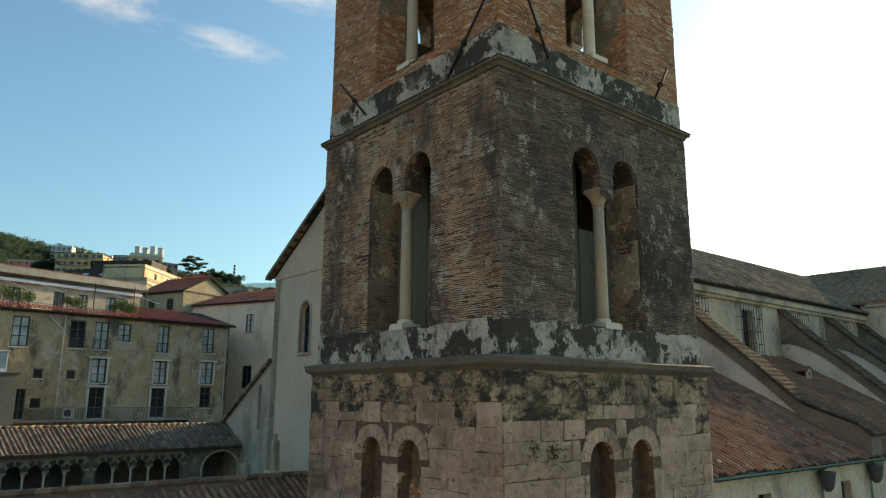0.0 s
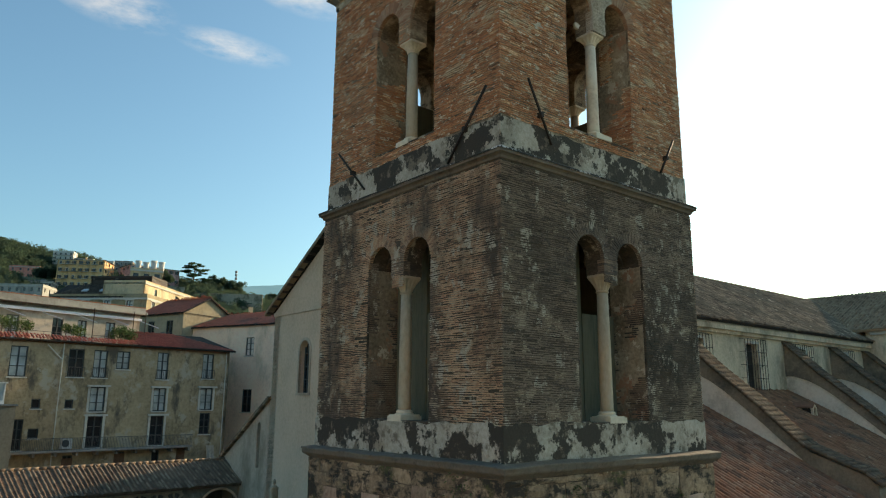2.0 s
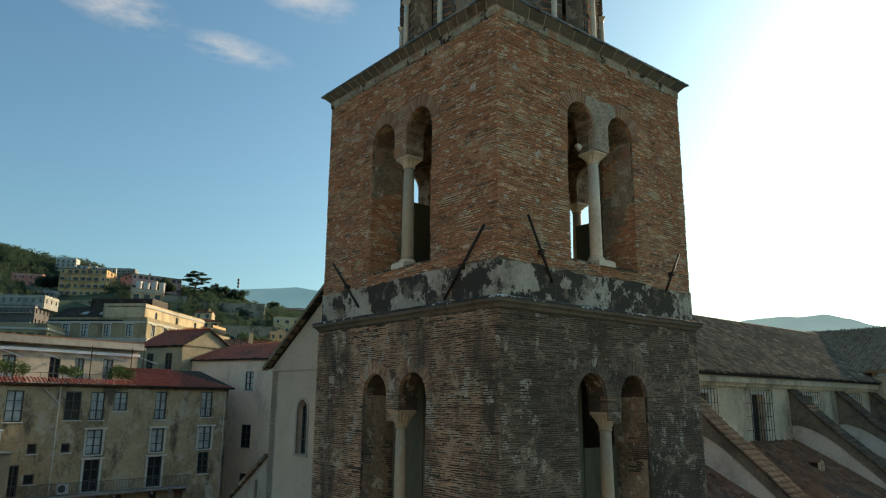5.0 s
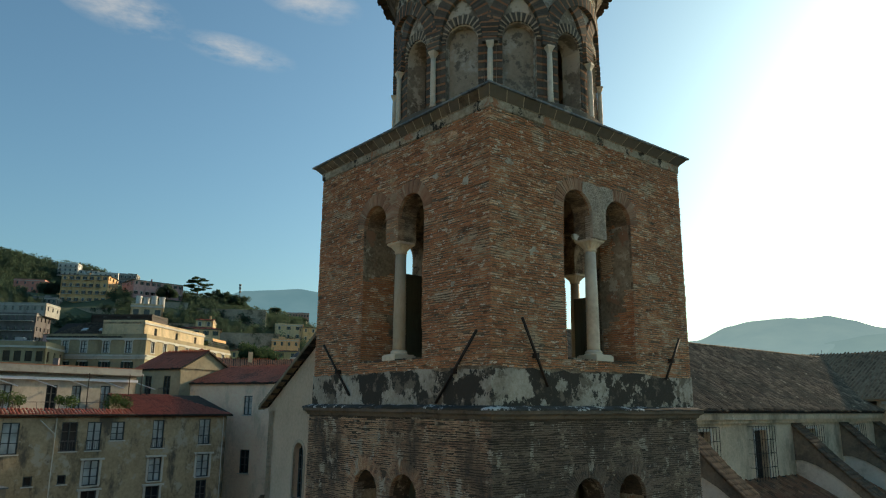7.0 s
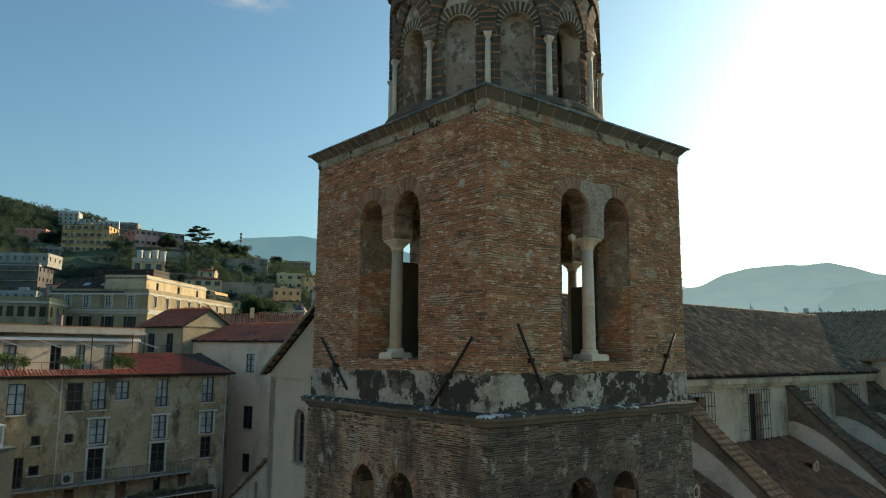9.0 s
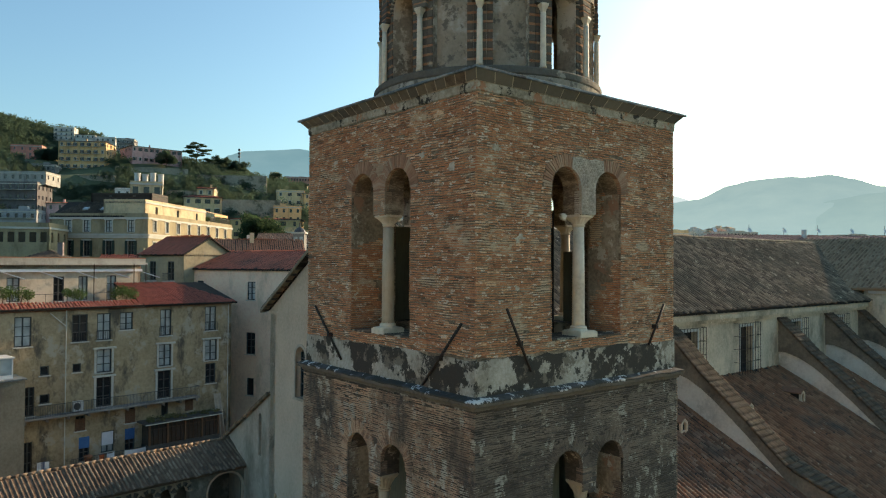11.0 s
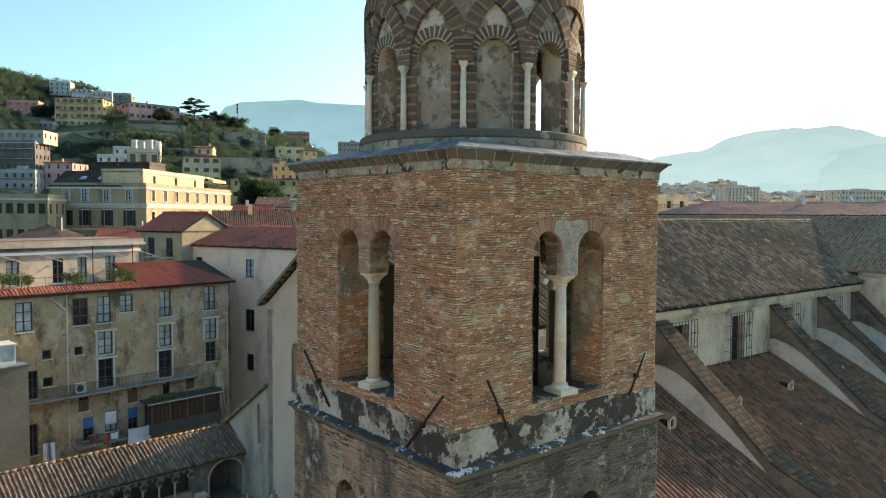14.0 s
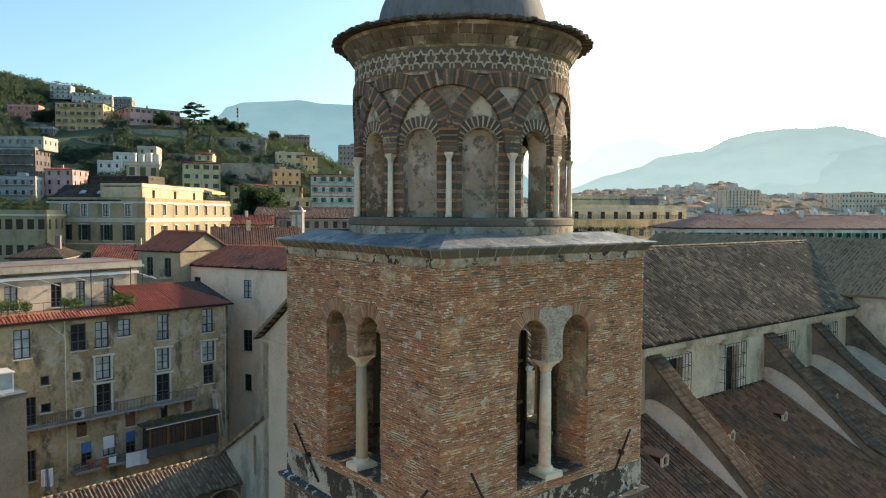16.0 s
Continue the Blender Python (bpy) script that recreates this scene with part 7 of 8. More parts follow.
# town houses: name, label, front-left corner, yaw, width, depth, foot, eaves, wall, roof, roof material, rise, floors, bays, shutters, balconies
TOWN = [
    ("hill_yellow_palace", "large yellow palace with balconies high on the hillside", (-196.3, 336.6), 8.0, 22.0, 14, 61.4, 83.4, ST_YELLOW, "hip", TILE_DARK, 1.2, 4, (7, 3), SHUTTER_BR, 1),
    ("hill_pink_palace", "long pink palace with pale window surrounds on the hillside", (-165.2, 346.8), 45.0, 25.4, 16, 62.8, 82.8, ST_PINK, "hip", TILE, 1.2, 2, (9, 3), SHUTTER_BR, 0),
    ("hill_coral_house", "coral-red flat-roofed house on the hillside", (-258.8, 395.9), 14.0, 16.3, 10, 77.1, 91.1, ST_CORAL, "flat", None, 0, 2, (4, 2), None, 0),
    ("hill_villa", "white balconied villa high on the wooded hill", (-281.8, 476.4), 14.0, 13.0, 10, 107.6, 116.6, ST_WHITE, "flat", None, 0, 3, (4, 2), None, 1),
    ("hill_terrace_villa", "white balconied villa high on the wooded hill", (-266.9, 476.8), 14.0, 12.7, 10, 102.1, 112.1, ST_WHITE, "hip", TILE_DARK, 0.8, 2, (4, 2), None, 1),
    ("hill_flat_villa", "grey balconied villa high on the wooded hill", (-252.1, 475.2), 14.0, 12.8, 10, 99.6, 109.6, ST_WHITE, "flat", None, 0, 2, (4, 2), None, 1),
    ("hill_low_villa", "grey balconied villa high on the wooded hill", (-218.7, 437.9), 14.0, 10.5, 10, 88.0, 102.0, ST_GREY, "flat", None, 0, 2, (4, 2), None, 1),
    ("hill_grey_terrace", "grey terraced house below the palace", (-215.2, 324.4), 14.0, 10.7, 9, 57.9, 71.9, ST_GREY, "hip", TILE, 1, 2, (5, 2), None, 0),
    ("hill_stepped_terrace", "grey terraced house below the palace", (-199.6, 320.8), 14.0, 10.2, 9, 55.7, 69.7, ST_GREY, "flat", None, 0, 2, (5, 2), None, 0),
    ("hill_roofed_villa", "cream villa with a broad tiled roof on the hillside", (-217.4, 356.7), 14.0, 8.2, 9, 67.7, 79.7, ST_CREAM, "hip", TILE, 1.6, 1, (3, 2), None, 0),
    ("grey_apartment_block", "grey apartment block with rows of balconies", (-176.6, 259.8), 6.0, 16.6, 12, 20.5, 54.5, ST_DARK, "flat", None, 0, 6, (6, 4), None, 1),
    ("white_roof_flat", "white arched roof flat on the apartment block", (-177.5, 263.0), 6.0, 18.7, 12, 54.3, 58.8, ST_SLAB, "flat", None, 0, 1, (7, 3), None, 0),
    ("pink_house", "small pink house with pale trim and red roof edge", (-151.6, 253.3), 2.0, 10.0, 12, 22.5, 46.5, ST_PINK, "hip", TILE_RED, 0.7, 3, (3, 3), None, 0),
    ("blue_white_block", "pale blue-white apartment block with balconies", (-161.7, 240.7), 14.0, 12.8, 12, 20.7, 42.7, ST_BLUE, "flat", None, 0, 4, (5, 3), None, 1),
    ("cream_low_house", "cream house with a dark roof edge", (-67.6, 101.3), 14.0, 7.3, 9, 14.5, 30.5, ST_BEIGE, "flat", None, 0, 3, (5, 3), None, 0),
    ("small_hip_house", "small mauve house under a dark hipped roof", (-53.4, 83.5), 14.0, 5.8, 9, 13.3, 25.3, ST_MAUVE, "hip", TILE_BROWN, 1.5, 1, (3, 2), None, 0),
    ("white_cube_house", "small white flat-roofed house", (-144.1, 275.8), 14.0, 8.7, 12, 32.8, 50.8, ST_WHITE, "flat", None, 0, 2, (3, 2), None, 0),
    ("white_roof_house", "small white house with a roof room", (-139.9, 280.2), 14.0, 6.3, 12, 34.3, 54.3, ST_WHITE, "flat", None, 0, 2, (2, 2), None, 0),
    ("pale_stair_house", "pale house with a railed roof terrace", (-132.1, 284.6), 14.0, 7.3, 12, 37.2, 57.2, ST_PALE, "flat", None, 0, 3, (2, 2), None, 0),
    ("yellow_villa", "pale yellow villa with arched windows and red roofs", (-100.7, 252.3), 20.0, 13.1, 12, 24.8, 48.8, ST_LEMON, "hip", TILE_RED, 1.6, 3, (4, 3), SHUTTER, 0),
    ("villa_roof_room", "cream roof room with a red roof on the villa", (-98.0, 257.5), 14.0, 6.1, 12, 49.0, 52.4, ST_LEMON, "gable", TILE_RED, 0.9, 1, (2, 2), None, 0),
    ("ochre_row_house", "ochre row house with brown shutters", (-80.5, 243.6), 8.0, 23.6, 12, 20.4, 40.4, ST_OCHRE, "hip", TILE_RED, 0.6, 3, (6, 3), SHUTTER_BR, 0),
    ("orange_low_house", "orange-yellow low house with roof pots", (-64.6, 229.9), 14.0, 15.2, 12, 19.5, 35.5, ST_YELLOW, "flat", None, 0, 2, (5, 2), None, 0),
    ("cream_villa", "cream villa with brown shutters among trees", (-90.0, 336.3), 14.0, 12.9, 12, 39.4, 59.4, ST_LEMON, "flat", None, 0, 3, (3, 3), SHUTTER_BR, 0),
    ("sunlit_villa", "sunlit yellow villa among trees", (-76.9, 336.7), 40.0, 7.8, 12, 38.4, 58.4, ST_YELLOW, "hip", TILE, 0.8, 3, (2, 3), None, 0),
    ("yellow_low_house", "yellow house with a flat roof", (-80.8, 298.1), 14.0, 11.7, 12, 30.8, 48.8, ST_YELLOW, "flat", None, 0, 2, (4, 3), None, 0),
    ("green_balcony_house", "white house with red bands and green balconies", (-52.7, 244.8), 12.0, 17.5, 14, 18.3, 44.3, ST_WHITE, "hip", TILE_RED, 0.5, 5, (6, 4), SHUTTER_GR, 1),
    ("brown_hotel", "large red-brown flat-roofed block on the far slope", (-129.2, 503.5), 14.0, 17.7, 14, 64.0, 86.0, ST_BROWN, "flat", None, 0, 4, (9, 4), None, 0),
    ("white_far_flats", "pale far flats above the trees", (-129.8, 468.3), 14.0, 5.4, 10, 68.7, 84.7, ST_CREAM, "flat", None, 0, 4, (4, 3), None, 1),
    ("grey_far_flats", "pale grey far flats above the trees", (-93.1, 519.6), 14.0, 16.4, 10, 64.4, 80.4, ST_GREY, "flat", None, 0, 4, (6, 3), None, 0),
    ("small_red_roof_house", "small white house with a red tiled roof", (-49.3, 147.9), 14.0, 9.7, 9, 12.4, 28.4, ST_WHITE, "gable", TILE_RED, 1.9, 1, (5, 2), None, 0),
    ("mauve_long_house", "long mauve-grey house with a brown tiled roof", (-45.9, 158.1), 9.0, 25.0, 13, 11.8, 29.8, ST_GREY, "gable", TILE, 2.4, 2, (12, 3), None, 0),
    ("broad_orange_roof_house", "low house under a broad orange tiled roof", (-33.3, 97.3), 20.0, 11.6, 8, 10.0, 26.0, ST_CREAM, "gable", TILE_ORANGE, 2.7, 1, (7, 2), None, 0),
    ("low_red_roof_house", "low cream house under a dull red tiled roof", (-47.0, 91.0), 14.0, 7.0, 8, 9.0, 24.6, ST_BEIGE, "gable", TILE_BRICK, 1.7, 1, (3, 2), None, 0),
    ("yellow_avenue_block", "yellow apartment block with planted balconies", (20.4, 150.6), 10.0, 29.0, 15, 6.3, 32.3, ST_LEMON, "flat", None, 0, 3, (10, 5), None, 1),
    ("avenue_roof_storey", "yellow roof storey with white shutters", (23.6, 156.9), 10.0, 14.9, 8, 31.8, 34.4, ST_LEMON, "flat", None, 0, 1, (5, 3), None, 0),
    ("avenue_white_storey", "grey roof room on the yellow block", (38.0, 157.4), 10.0, 5.7, 6, 31.9, 34.3, ST_GREY, "flat", None, 0, 1, (2, 2), None, 0),
    ("long_red_roof_block", "long cream block under a red-brown roof", (38.6, 121.1), 8.0, 50.1, 15, 4.7, 28.7, ST_WHITE, "hip", TILE_PINK, 2.2, 3, (30, 4), SHUTTER_GR, 0),
    ("far_slab_block", "long pale far block on the plain", (273.7, 531.2), 10.0, 50.3, 20, 31.4, 47.4, FAR_BEIGE, "flat", None, 0, 4, (18, 3), None, 0),
    ("far_cream_tower", "cream far block on the plain", (205.8, 569.1), 10.0, 26.3, 20, 36.0, 51.0, FAR_BEIGE, "flat", None, 0, 6, (9, 3), None, 0),
]
CLEAR = []                             # where no wood grows
for nm, lb, p, yw, w, d, zf, ze, wallm, rf, rm, rise, fl, by, sh, bc in TOWN:
    ft = [p, along(p, yw, w), along(p, yw, w, d), along(p, yw, 0, d)]
    if fl > 1 and ze - zf > 12:
        fl = max(fl, round((ze - zf - 0.8) / (4.6 if "pink_palace" in nm else 3.5)))
    CLEAR.append((*along(p, yw, w / 2, d / 2), 0.62 * max(w, d)))
    if "palace" in nm or "coral" in nm:          # open terraces in front of the great houses
        fx, fy = along(p, yw, w / 2, 0)
        fr_ = math.hypot(fx, fy)
        CLEAR += [(fx * (1 - q / fr_), fy * (1 - q / fr_), 0.55 * w) for q in (10, 22)]
    ob = house(nm, lb, ft, zf, ze, wallm, rf, rm, rise, 0.5, None, fl, {0: by[0], 1: by[1], 3: by[1]}, "far", sh, top=0.8, group="town houses", trimmed="palace" in nm or "villa" in nm)
    hcx, hcy = sum(q[0] for q in ft) / 4, sum(q[1] for q in ft) / 4
    me = edge_frame((ft[0][0] - hcx, ft[0][1] - hcy), (ft[1][0] - hcx, ft[1][1] - hcy))
    rx = random.Random(len(nm) * 31 + int(w * 10))
    if nm == "green_balcony_house":
        for z in (ze - zf - 0.75, ze - zf - 4.2, ze - zf - 7.7):
            part("red_band", G(me).box(-0.06, w + 0.06, -0.14, -0.003, z, z + 0.45), ST_CORAL, ob)
    if bc:
        fh = (ze - zf - 0.8) / fl
        for f in range(fl):
            zb = ze - zf - 0.8 - fh * f - 1.75
            x0 = w * 0.06
            long_ = nm in ("grey_apartment_block", "blue_white_block", "yellow_avenue_block")
            while x0 < w * 0.94 - 1.0 and zb > 0:
                ln = w * 0.9 if long_ else min(rx.uniform(2.0, 4.5), w * 0.95 - x0)
                bo = part("balcony", G(me).box(x0, x0 + ln, -1.1, -0.003, zb, zb + 0.16), TRIM, ob)
                g = G(me)
                for q in range(int(ln / 0.35) + 1):
                    g.box(x0 + q * 0.35, x0 + q * 0.35 + 0.05, -1.1, -1.05, zb + 0.16, zb + 1.0)
                g.box(x0, x0 + ln, -1.12, -1.04, zb + 1.0, zb + 1.07)
                part("balcony_rail", g, SHUTTER_GR if nm == "green_balcony_house" and f in (1, 2) else METAL_DK, bo, kind="stuff")
                x0 += ln + rx.uniform(0.6, 2.0)
    if rf == "flat" and ze - zf > 8 and w > 9:       # stair heads and tanks on the flat roofs
        for q in range(1):
            x0, y0 = w * rx.uniform(0.1, 0.6), d * rx.uniform(0.3, 0.6)
            part("stair_head", G(me).box(x0, x0 + w * 0.22, y0, y0 + d * 0.25, ze - zf - 0.1, ze - zf + rx.uniform(1.3, 2.2)), wallm, ob)
    elif rf != "flat":
        x0 = w * rx.uniform(0.3, 0.7)
        part("chimney", G(me).box(x0, x0 + 0.6, d * 0.4, d * 0.4 + 0.6, ze - zf, ze - zf + rise + 1.0), wallm, ob)

# retaining walls of the hill terraces
RUBBLE = surface("rubble terrace wall", [(0.221, 0.192, 0.143), (0.34, 0.296, 0.225), (0.459, 0.4, 0.3)], 0.15, 1.2, 0.95, 0.4, stain=(0.05, 0.06, 0.03), stain_at=(0.5, 0.62), stain_scale=0.12)
for (x0, y0), (x1, y1), zb, zt in (((-165.4, 331.1), (-134.9, 342.2), 60, 70.2), ((-134.9, 342.2), (-98.0, 348.4), 58, 67.6), ((-187.1, 313), (-156.9, 314.1), 50, 63.8), ((-156, 300), (-118, 312), 46, 56.5), ((-118, 300), (-80, 308), 40, 52.0), ((-205, 300), (-172, 294.9), 44, 56)):
    d = math.hypot(x1 - x0, y1 - y0)
    CLEAR += [(x0 + (x1 - x0) * q / 6 + 3, y0 + (y1 - y0) * q / 6 - 5, 4.0) for q in range(7)]
    solid("terrace_wall", G().box(0, d, 0, 1.0, 0, zt - zb).box(0, d, -0.15, 1.15, zt - zb, zt - zb + 0.3), RUBBLE, "long rubble retaining wall on the hillside", "wall", x0, y0, zb, math.degrees(math.atan2(y1 - y0, x1 - x0)), "terrace walls")
# small tiled lantern on the roofs
ln_ = thing("roof_lantern", "small grey glazed roof lantern with a domed cap", "lantern", -32.1, 140.5, 26.5)
part("body", G().box(-1.1, 1.1, -1.1, 1.1, 0, 4.6), ST_GREY, ln_)
for s in (-0.55, 0.55):
    part("window", G().box(s - 0.35, s + 0.35, -1.14, -1.1, 1.4, 4.0), CURTAIN, ln_)
part("cornice", G().box(-1.35, 1.35, -1.35, 1.35, 4.6, 4.9), TRIM, ln_)
part("cap", G().lathe([(1.2, 4.9), (1.0, 5.4), (0.5, 5.8), (0.12, 6.0), (0.1, 6.8)], 12), METAL_DK, ln_)

# the large yellow house with its sunlit flank
PY = (-50.0, 112.5)
pl_ = along(PY, -2, -16.4)
pr_ = along(PY, 87, 35.4)
back = along(pr_, 177, 16)
ft = [pl_, PY, pr_, back, along(pl_, 88, 35.4)]
ed0 = [(16.4 - s - 0.5, 16.4 - s + 0.5, z, z + h, "casement" if z > 30 else "door", sh) for z, h, sh in ((30.2, 1.9, None), (26.3, 2.5, SHUTTER), (22.0, 2.4, SHUTTER)) for s in (13.3, 10.2, 6.5, 2.8)]
ed1 = [(2.2 + i * 4.21 - 0.55, 2.2 + i * 4.21 + 0.55, z, z + h, "casement" if z > 30 else "door", SHUTTER if (i + int(z)) % 3 == 0 and z < 30 else None) for z, h in ((30.3, 1.8), (26.6, 2.0), (22.2, 1.9)) for i in range(8)]
yh = house("yellow_corner_house", "large yellow stucco corner house with dark green shutters and roof terraces", ft, 10, 32.6, ST_BEIGE, "flat", TILE_DARK, edges={0: ed0, 1: ed1}, bands=True, trimmed=True)
ycx, ycy = sum(p[0] for p in ft) / 5, sum(p[1] for p in ft) / 5
for a, b in ((pl_, PY), (PY, pr_)):
    me = edge_frame((a[0] - ycx, a[1] - ycy), (b[0] - ycx, b[1] - ycy), -10)
    ln = math.hypot(b[0] - a[0], b[1] - a[1])
    part("string_course", G(me).box(-0.1, ln + 0.1, -0.3, -0.003, 29.6, 29.9).box(-0.1, ln + 0.1, -0.12, -0.003, 29.2, 29.6), TRIM, yh)
    part("string_course", G(me).box(-0.05, ln + 0.05, -0.15, -0.003, 25.6, 25.85), TRIM, yh)
# set-back storey and stair towers on it
for nm, lb, p, yw, w, d, z0, z1, mt in (("roof_storey", "yellow set-back roof storey", along(PY, 87, 0.5, 0.8), 87, 23.3, 7, 32.6, 35.2, ST_CREAM), ("dark_roof_shed", "dark tarred roof room on the yellow house", along(PY, -2, -12.2, 4.6), -2, 10.5, 6, 32.6, 36.6, SHUTTER_BR),
                                       ("stair_tower", "cream stair tower with four white vent pipes", (-59.1, 125.1), 24, 5.4, 5, 32.6, 39.6, ST_CREAM)):
    ft2 = [p, along(p, yw, w), along(p, yw, w, d), along(p, yw, 0, d)]
    o = house(nm, lb, ft2, z0, z1, mt, "flat", None, 0, 0, None, 1, {0: 3, 1: 2} if nm != "dark_roof_shed" else {}, "far", None, top=0.7, parapet=0.3, group="roof storeys")
for i in range(4):
    x, y = -59.30 + i * 1.430, 128.33 + i * 0.052
    hh = 1.9 - 0.25 * (i % 2)
    solid("roof_vent", G().lathe([(0.5, 0), (0.5, hh), (0.58, hh), (0.58, hh + 0.2), (0.4, hh + 0.22)], 14), ST_WHITE, "round white vent pipe on a roof", "chimney", x, y, 39.55, 0, "roof vents")

MY = edge_frame((pl_[0] - ycx, pl_[1] - ycy), (PY[0] - ycx, PY[1] - ycy), -10)
lo = MY @ plane_to((0.2, -0.2, 32.65), (12.4, -0.2, 32.65), (0.2, 4.6, 35.4))
mr = part("roof", G(lo).box(0, 12.2, 0, 5.5, -0.15, -0.004), ROOF_BED, yh)
part("roof_tiles", tiles(12.2, 5.5, 0.3, 0.45, 5, 0.11, lambda x, y: x < y * 0.55), TILE_BROWN, mr, kind="stuff").matrix_local = lo
for x in (4.2, 7.2, 9.6):
    part("skylight", G(lo).box(x, x + 0.9, 2.2, 3.1, 0.05, 0.22), CURTAIN, mr)

# unseen houses added away from the sun, to bounce warm light at the tower
for i in range(6):
    p = at(-52 - 3 * (i % 2), -4 - i * 15)
    house("bounce_house", "unseen stucco house added to bounce warm sunlight", [p, along(p, YAW - 90, 14.6), along(p, YAW - 90, 14.6, -9), along(p, YAW - 90, 0, -9)][::-1], 0, 19 + 2.5 * (i % 3), (ST_CREAM, ST_YELLOW, ST_OCHRE)[i % 3], "flat", None, 0, 0, None, 4, {0: 0, 1: 0, 2: 5, 3: 0}, "far", SHUTTER, group="square houses")

# roof terrace of the yellow house: railing, awning, plants
MF = edge_frame((PY[0] - ycx, PY[1] - ycy), (pr_[0] - ycx, pr_[1] - ycy), -10)
FL = math.hypot(pr_[0] - PY[0], pr_[1] - PY[1])
g = G(MF)
for q in range(60):
    x = FL * 0.7 + q * FL * 0.29 / 59
    g.box(x - 0.015, x + 0.015, 0.25, 0.28, 33.2, 34.1)
g.box(FL * 0.7, FL * 0.99, 0.24, 0.29, 34.1, 34.15)
part("terrace_rail", g, METAL_DK, yh, kind="stuff")
aw = part("awning", G(MF).add([(FL * 0.78, 0.6, 35.0), (FL * 0.97, 0.6, 35.0), (FL * 0.97, 4.5, 35.9), (FL * 0.78, 4.5, 35.9), (FL * 0.78, 0.6, 34.5), (FL * 0.97, 0.6, 34.5)], [(0, 1, 2, 3), (4, 5, 1, 0)]), ST_YELLOW, yh, "yellow terrace awning")
for x in (0.785, 0.965):
    part("post", G(MF).tube((FL * x, 0.65, 32.6), (FL * x, 0.65, 35.0), 0.05, 6), METAL_DK, aw)
for i in range(9):
    x, y = along(PY, 87, FL * (0.70 + 0.033 * i), 0.7 + rl.uniform(-0.2, 0.5))
    pl = thing("terrace_shrub", "green shrub in a pot on the roof terrace", "plant", x, y, 32.55, 0, "terrace shrubs")
    part("pot", G().lathe([(0.2, 0), (0.3, 0.5), (0.32, 0.55), (0.25, 0.55)], 12), POT, pl)
    g = G()
    leaves(g, (0, 0, 1.15), rl.uniform(0.5, 0.85), 260, 0.09, rl, 1.0)
    part("foliage", g, LEAF, pl)
for i, (s, d, w, h) in enumerate(((-13.5, 9, 1.2, 1.6), (-9, 12, 0.9, 2.2), (-5, 7, 1.4, 1.2), (-3, 16, 1.0, 1.8), (-8, 20, 1.6, 1.4))):
    x, y = along(PY, -2, s, d)
    solid("chimney", G().box(-w / 2, w / 2, -0.35, 0.35, 0, h).box(-w / 2 - 0.08, w / 2 + 0.08, -0.43, 0.43, h, h + 0.12), ST_CREAM, "cream plastered chimney on the flat roof", "chimney", x, y, 32.5, 0, "roof chimneys")
BLUE_CLOTH = surface("faded blue cloth", [(0.10, 0.14, 0.22), (0.16, 0.2, 0.3)], 2, 8, 0.95, 0.1)
# washing and a pot on the lower balcony of the stained house
for i, (s, z1_, ln, wd, mt, lb) in enumerate(((-18.2, 8.6, 1.5, 0.4, CLOTH, "pale striped shirt hung out to dry"), (-17.9, 8.6, 2.0, 0.35, BLUE_CLOTH, "blue trousers hung out to dry"), (-17.6, 8.55, 1.6, 0.35, CLOTH, "pale shirt hung out to dry"))):
    g = G(MA)
    for q in range(6):
        a, b = fa(s) + wd * q / 6, fa(s) + wd * (q + 1) / 6
        y0, y1 = -0.62 + 0.05 * math.sin(q * 1.7), -0.62 + 0.05 * math.sin(q * 1.7 + 1.7)
        g.add([(a, y0, z1_ - ln), (b, y1, z1_ - ln), (b, -0.6, z1_), (a, -0.6, z1_), (a, y0 + 0.03, z1_ - ln), (b, y1 + 0.03, z1_ - ln), (b, -0.57, z1_), (a, -0.57, z1_)], [(0, 1, 2, 3), (7, 6, 5, 4), (3, 2, 6, 7), (0, 4, 5, 1)])
    o = new("hanging_cloth", g.mesh("hanging_cloth", mt))
    weld(o)
    tagged(o, lb, "laundry", "washing on the line")
    o.matrix_world = pose(ox, oy, ZAG)
part("washing_line", G(MA).tube((fa(-18.5), -0.58, 8.62), (fa(-16.9), -0.58, 8.6), 0.015, 5), METAL_DK, house_a)
pot = new("flower_pot", G(MA @ Matrix.Translation((fa(-14.1), -0.55, 7.705))).lathe([(0.2, 0), (0.34, 0.6), (0.38, 0.6), (0.38, 0.72), (0.3, 0.72)], 16).mesh("flower_pot", TILE_ORANGE))
tagged(pot, "orange terracotta pot standing on the lower balcony", "pot")
pot.matrix_world = pose(ox, oy, ZAG)
# dishes along the ridge of the long red roof
for i in range(7):
    x, y = along((38.6, 121.1), 8, 8 + i * 6.6, 7.5)
    ds = thing("satellite_dish", "white satellite dish on a thin roof mast", "satellite dish", x, y, 30.8, 0, "roof dishes")
    part("mast", G().tube((0, 0, -0.2), (0, 0, 1.5 + 0.5 * (i % 2)), 0.04, 6), METAL_DK, ds)
    part("reflector", G(Matrix.Translation((0, -0.15, 0.9)) @ Matrix.Rotation(radians(60), 4, "X") @ Matrix.Rotation(radians(25), 4, "Y")).lathe([(0.05, 0.0), (0.3, 0.04), (0.5, 0.13), (0.5, 0.15), (0.05, 0.03)], 16), WHITE_P, ds)
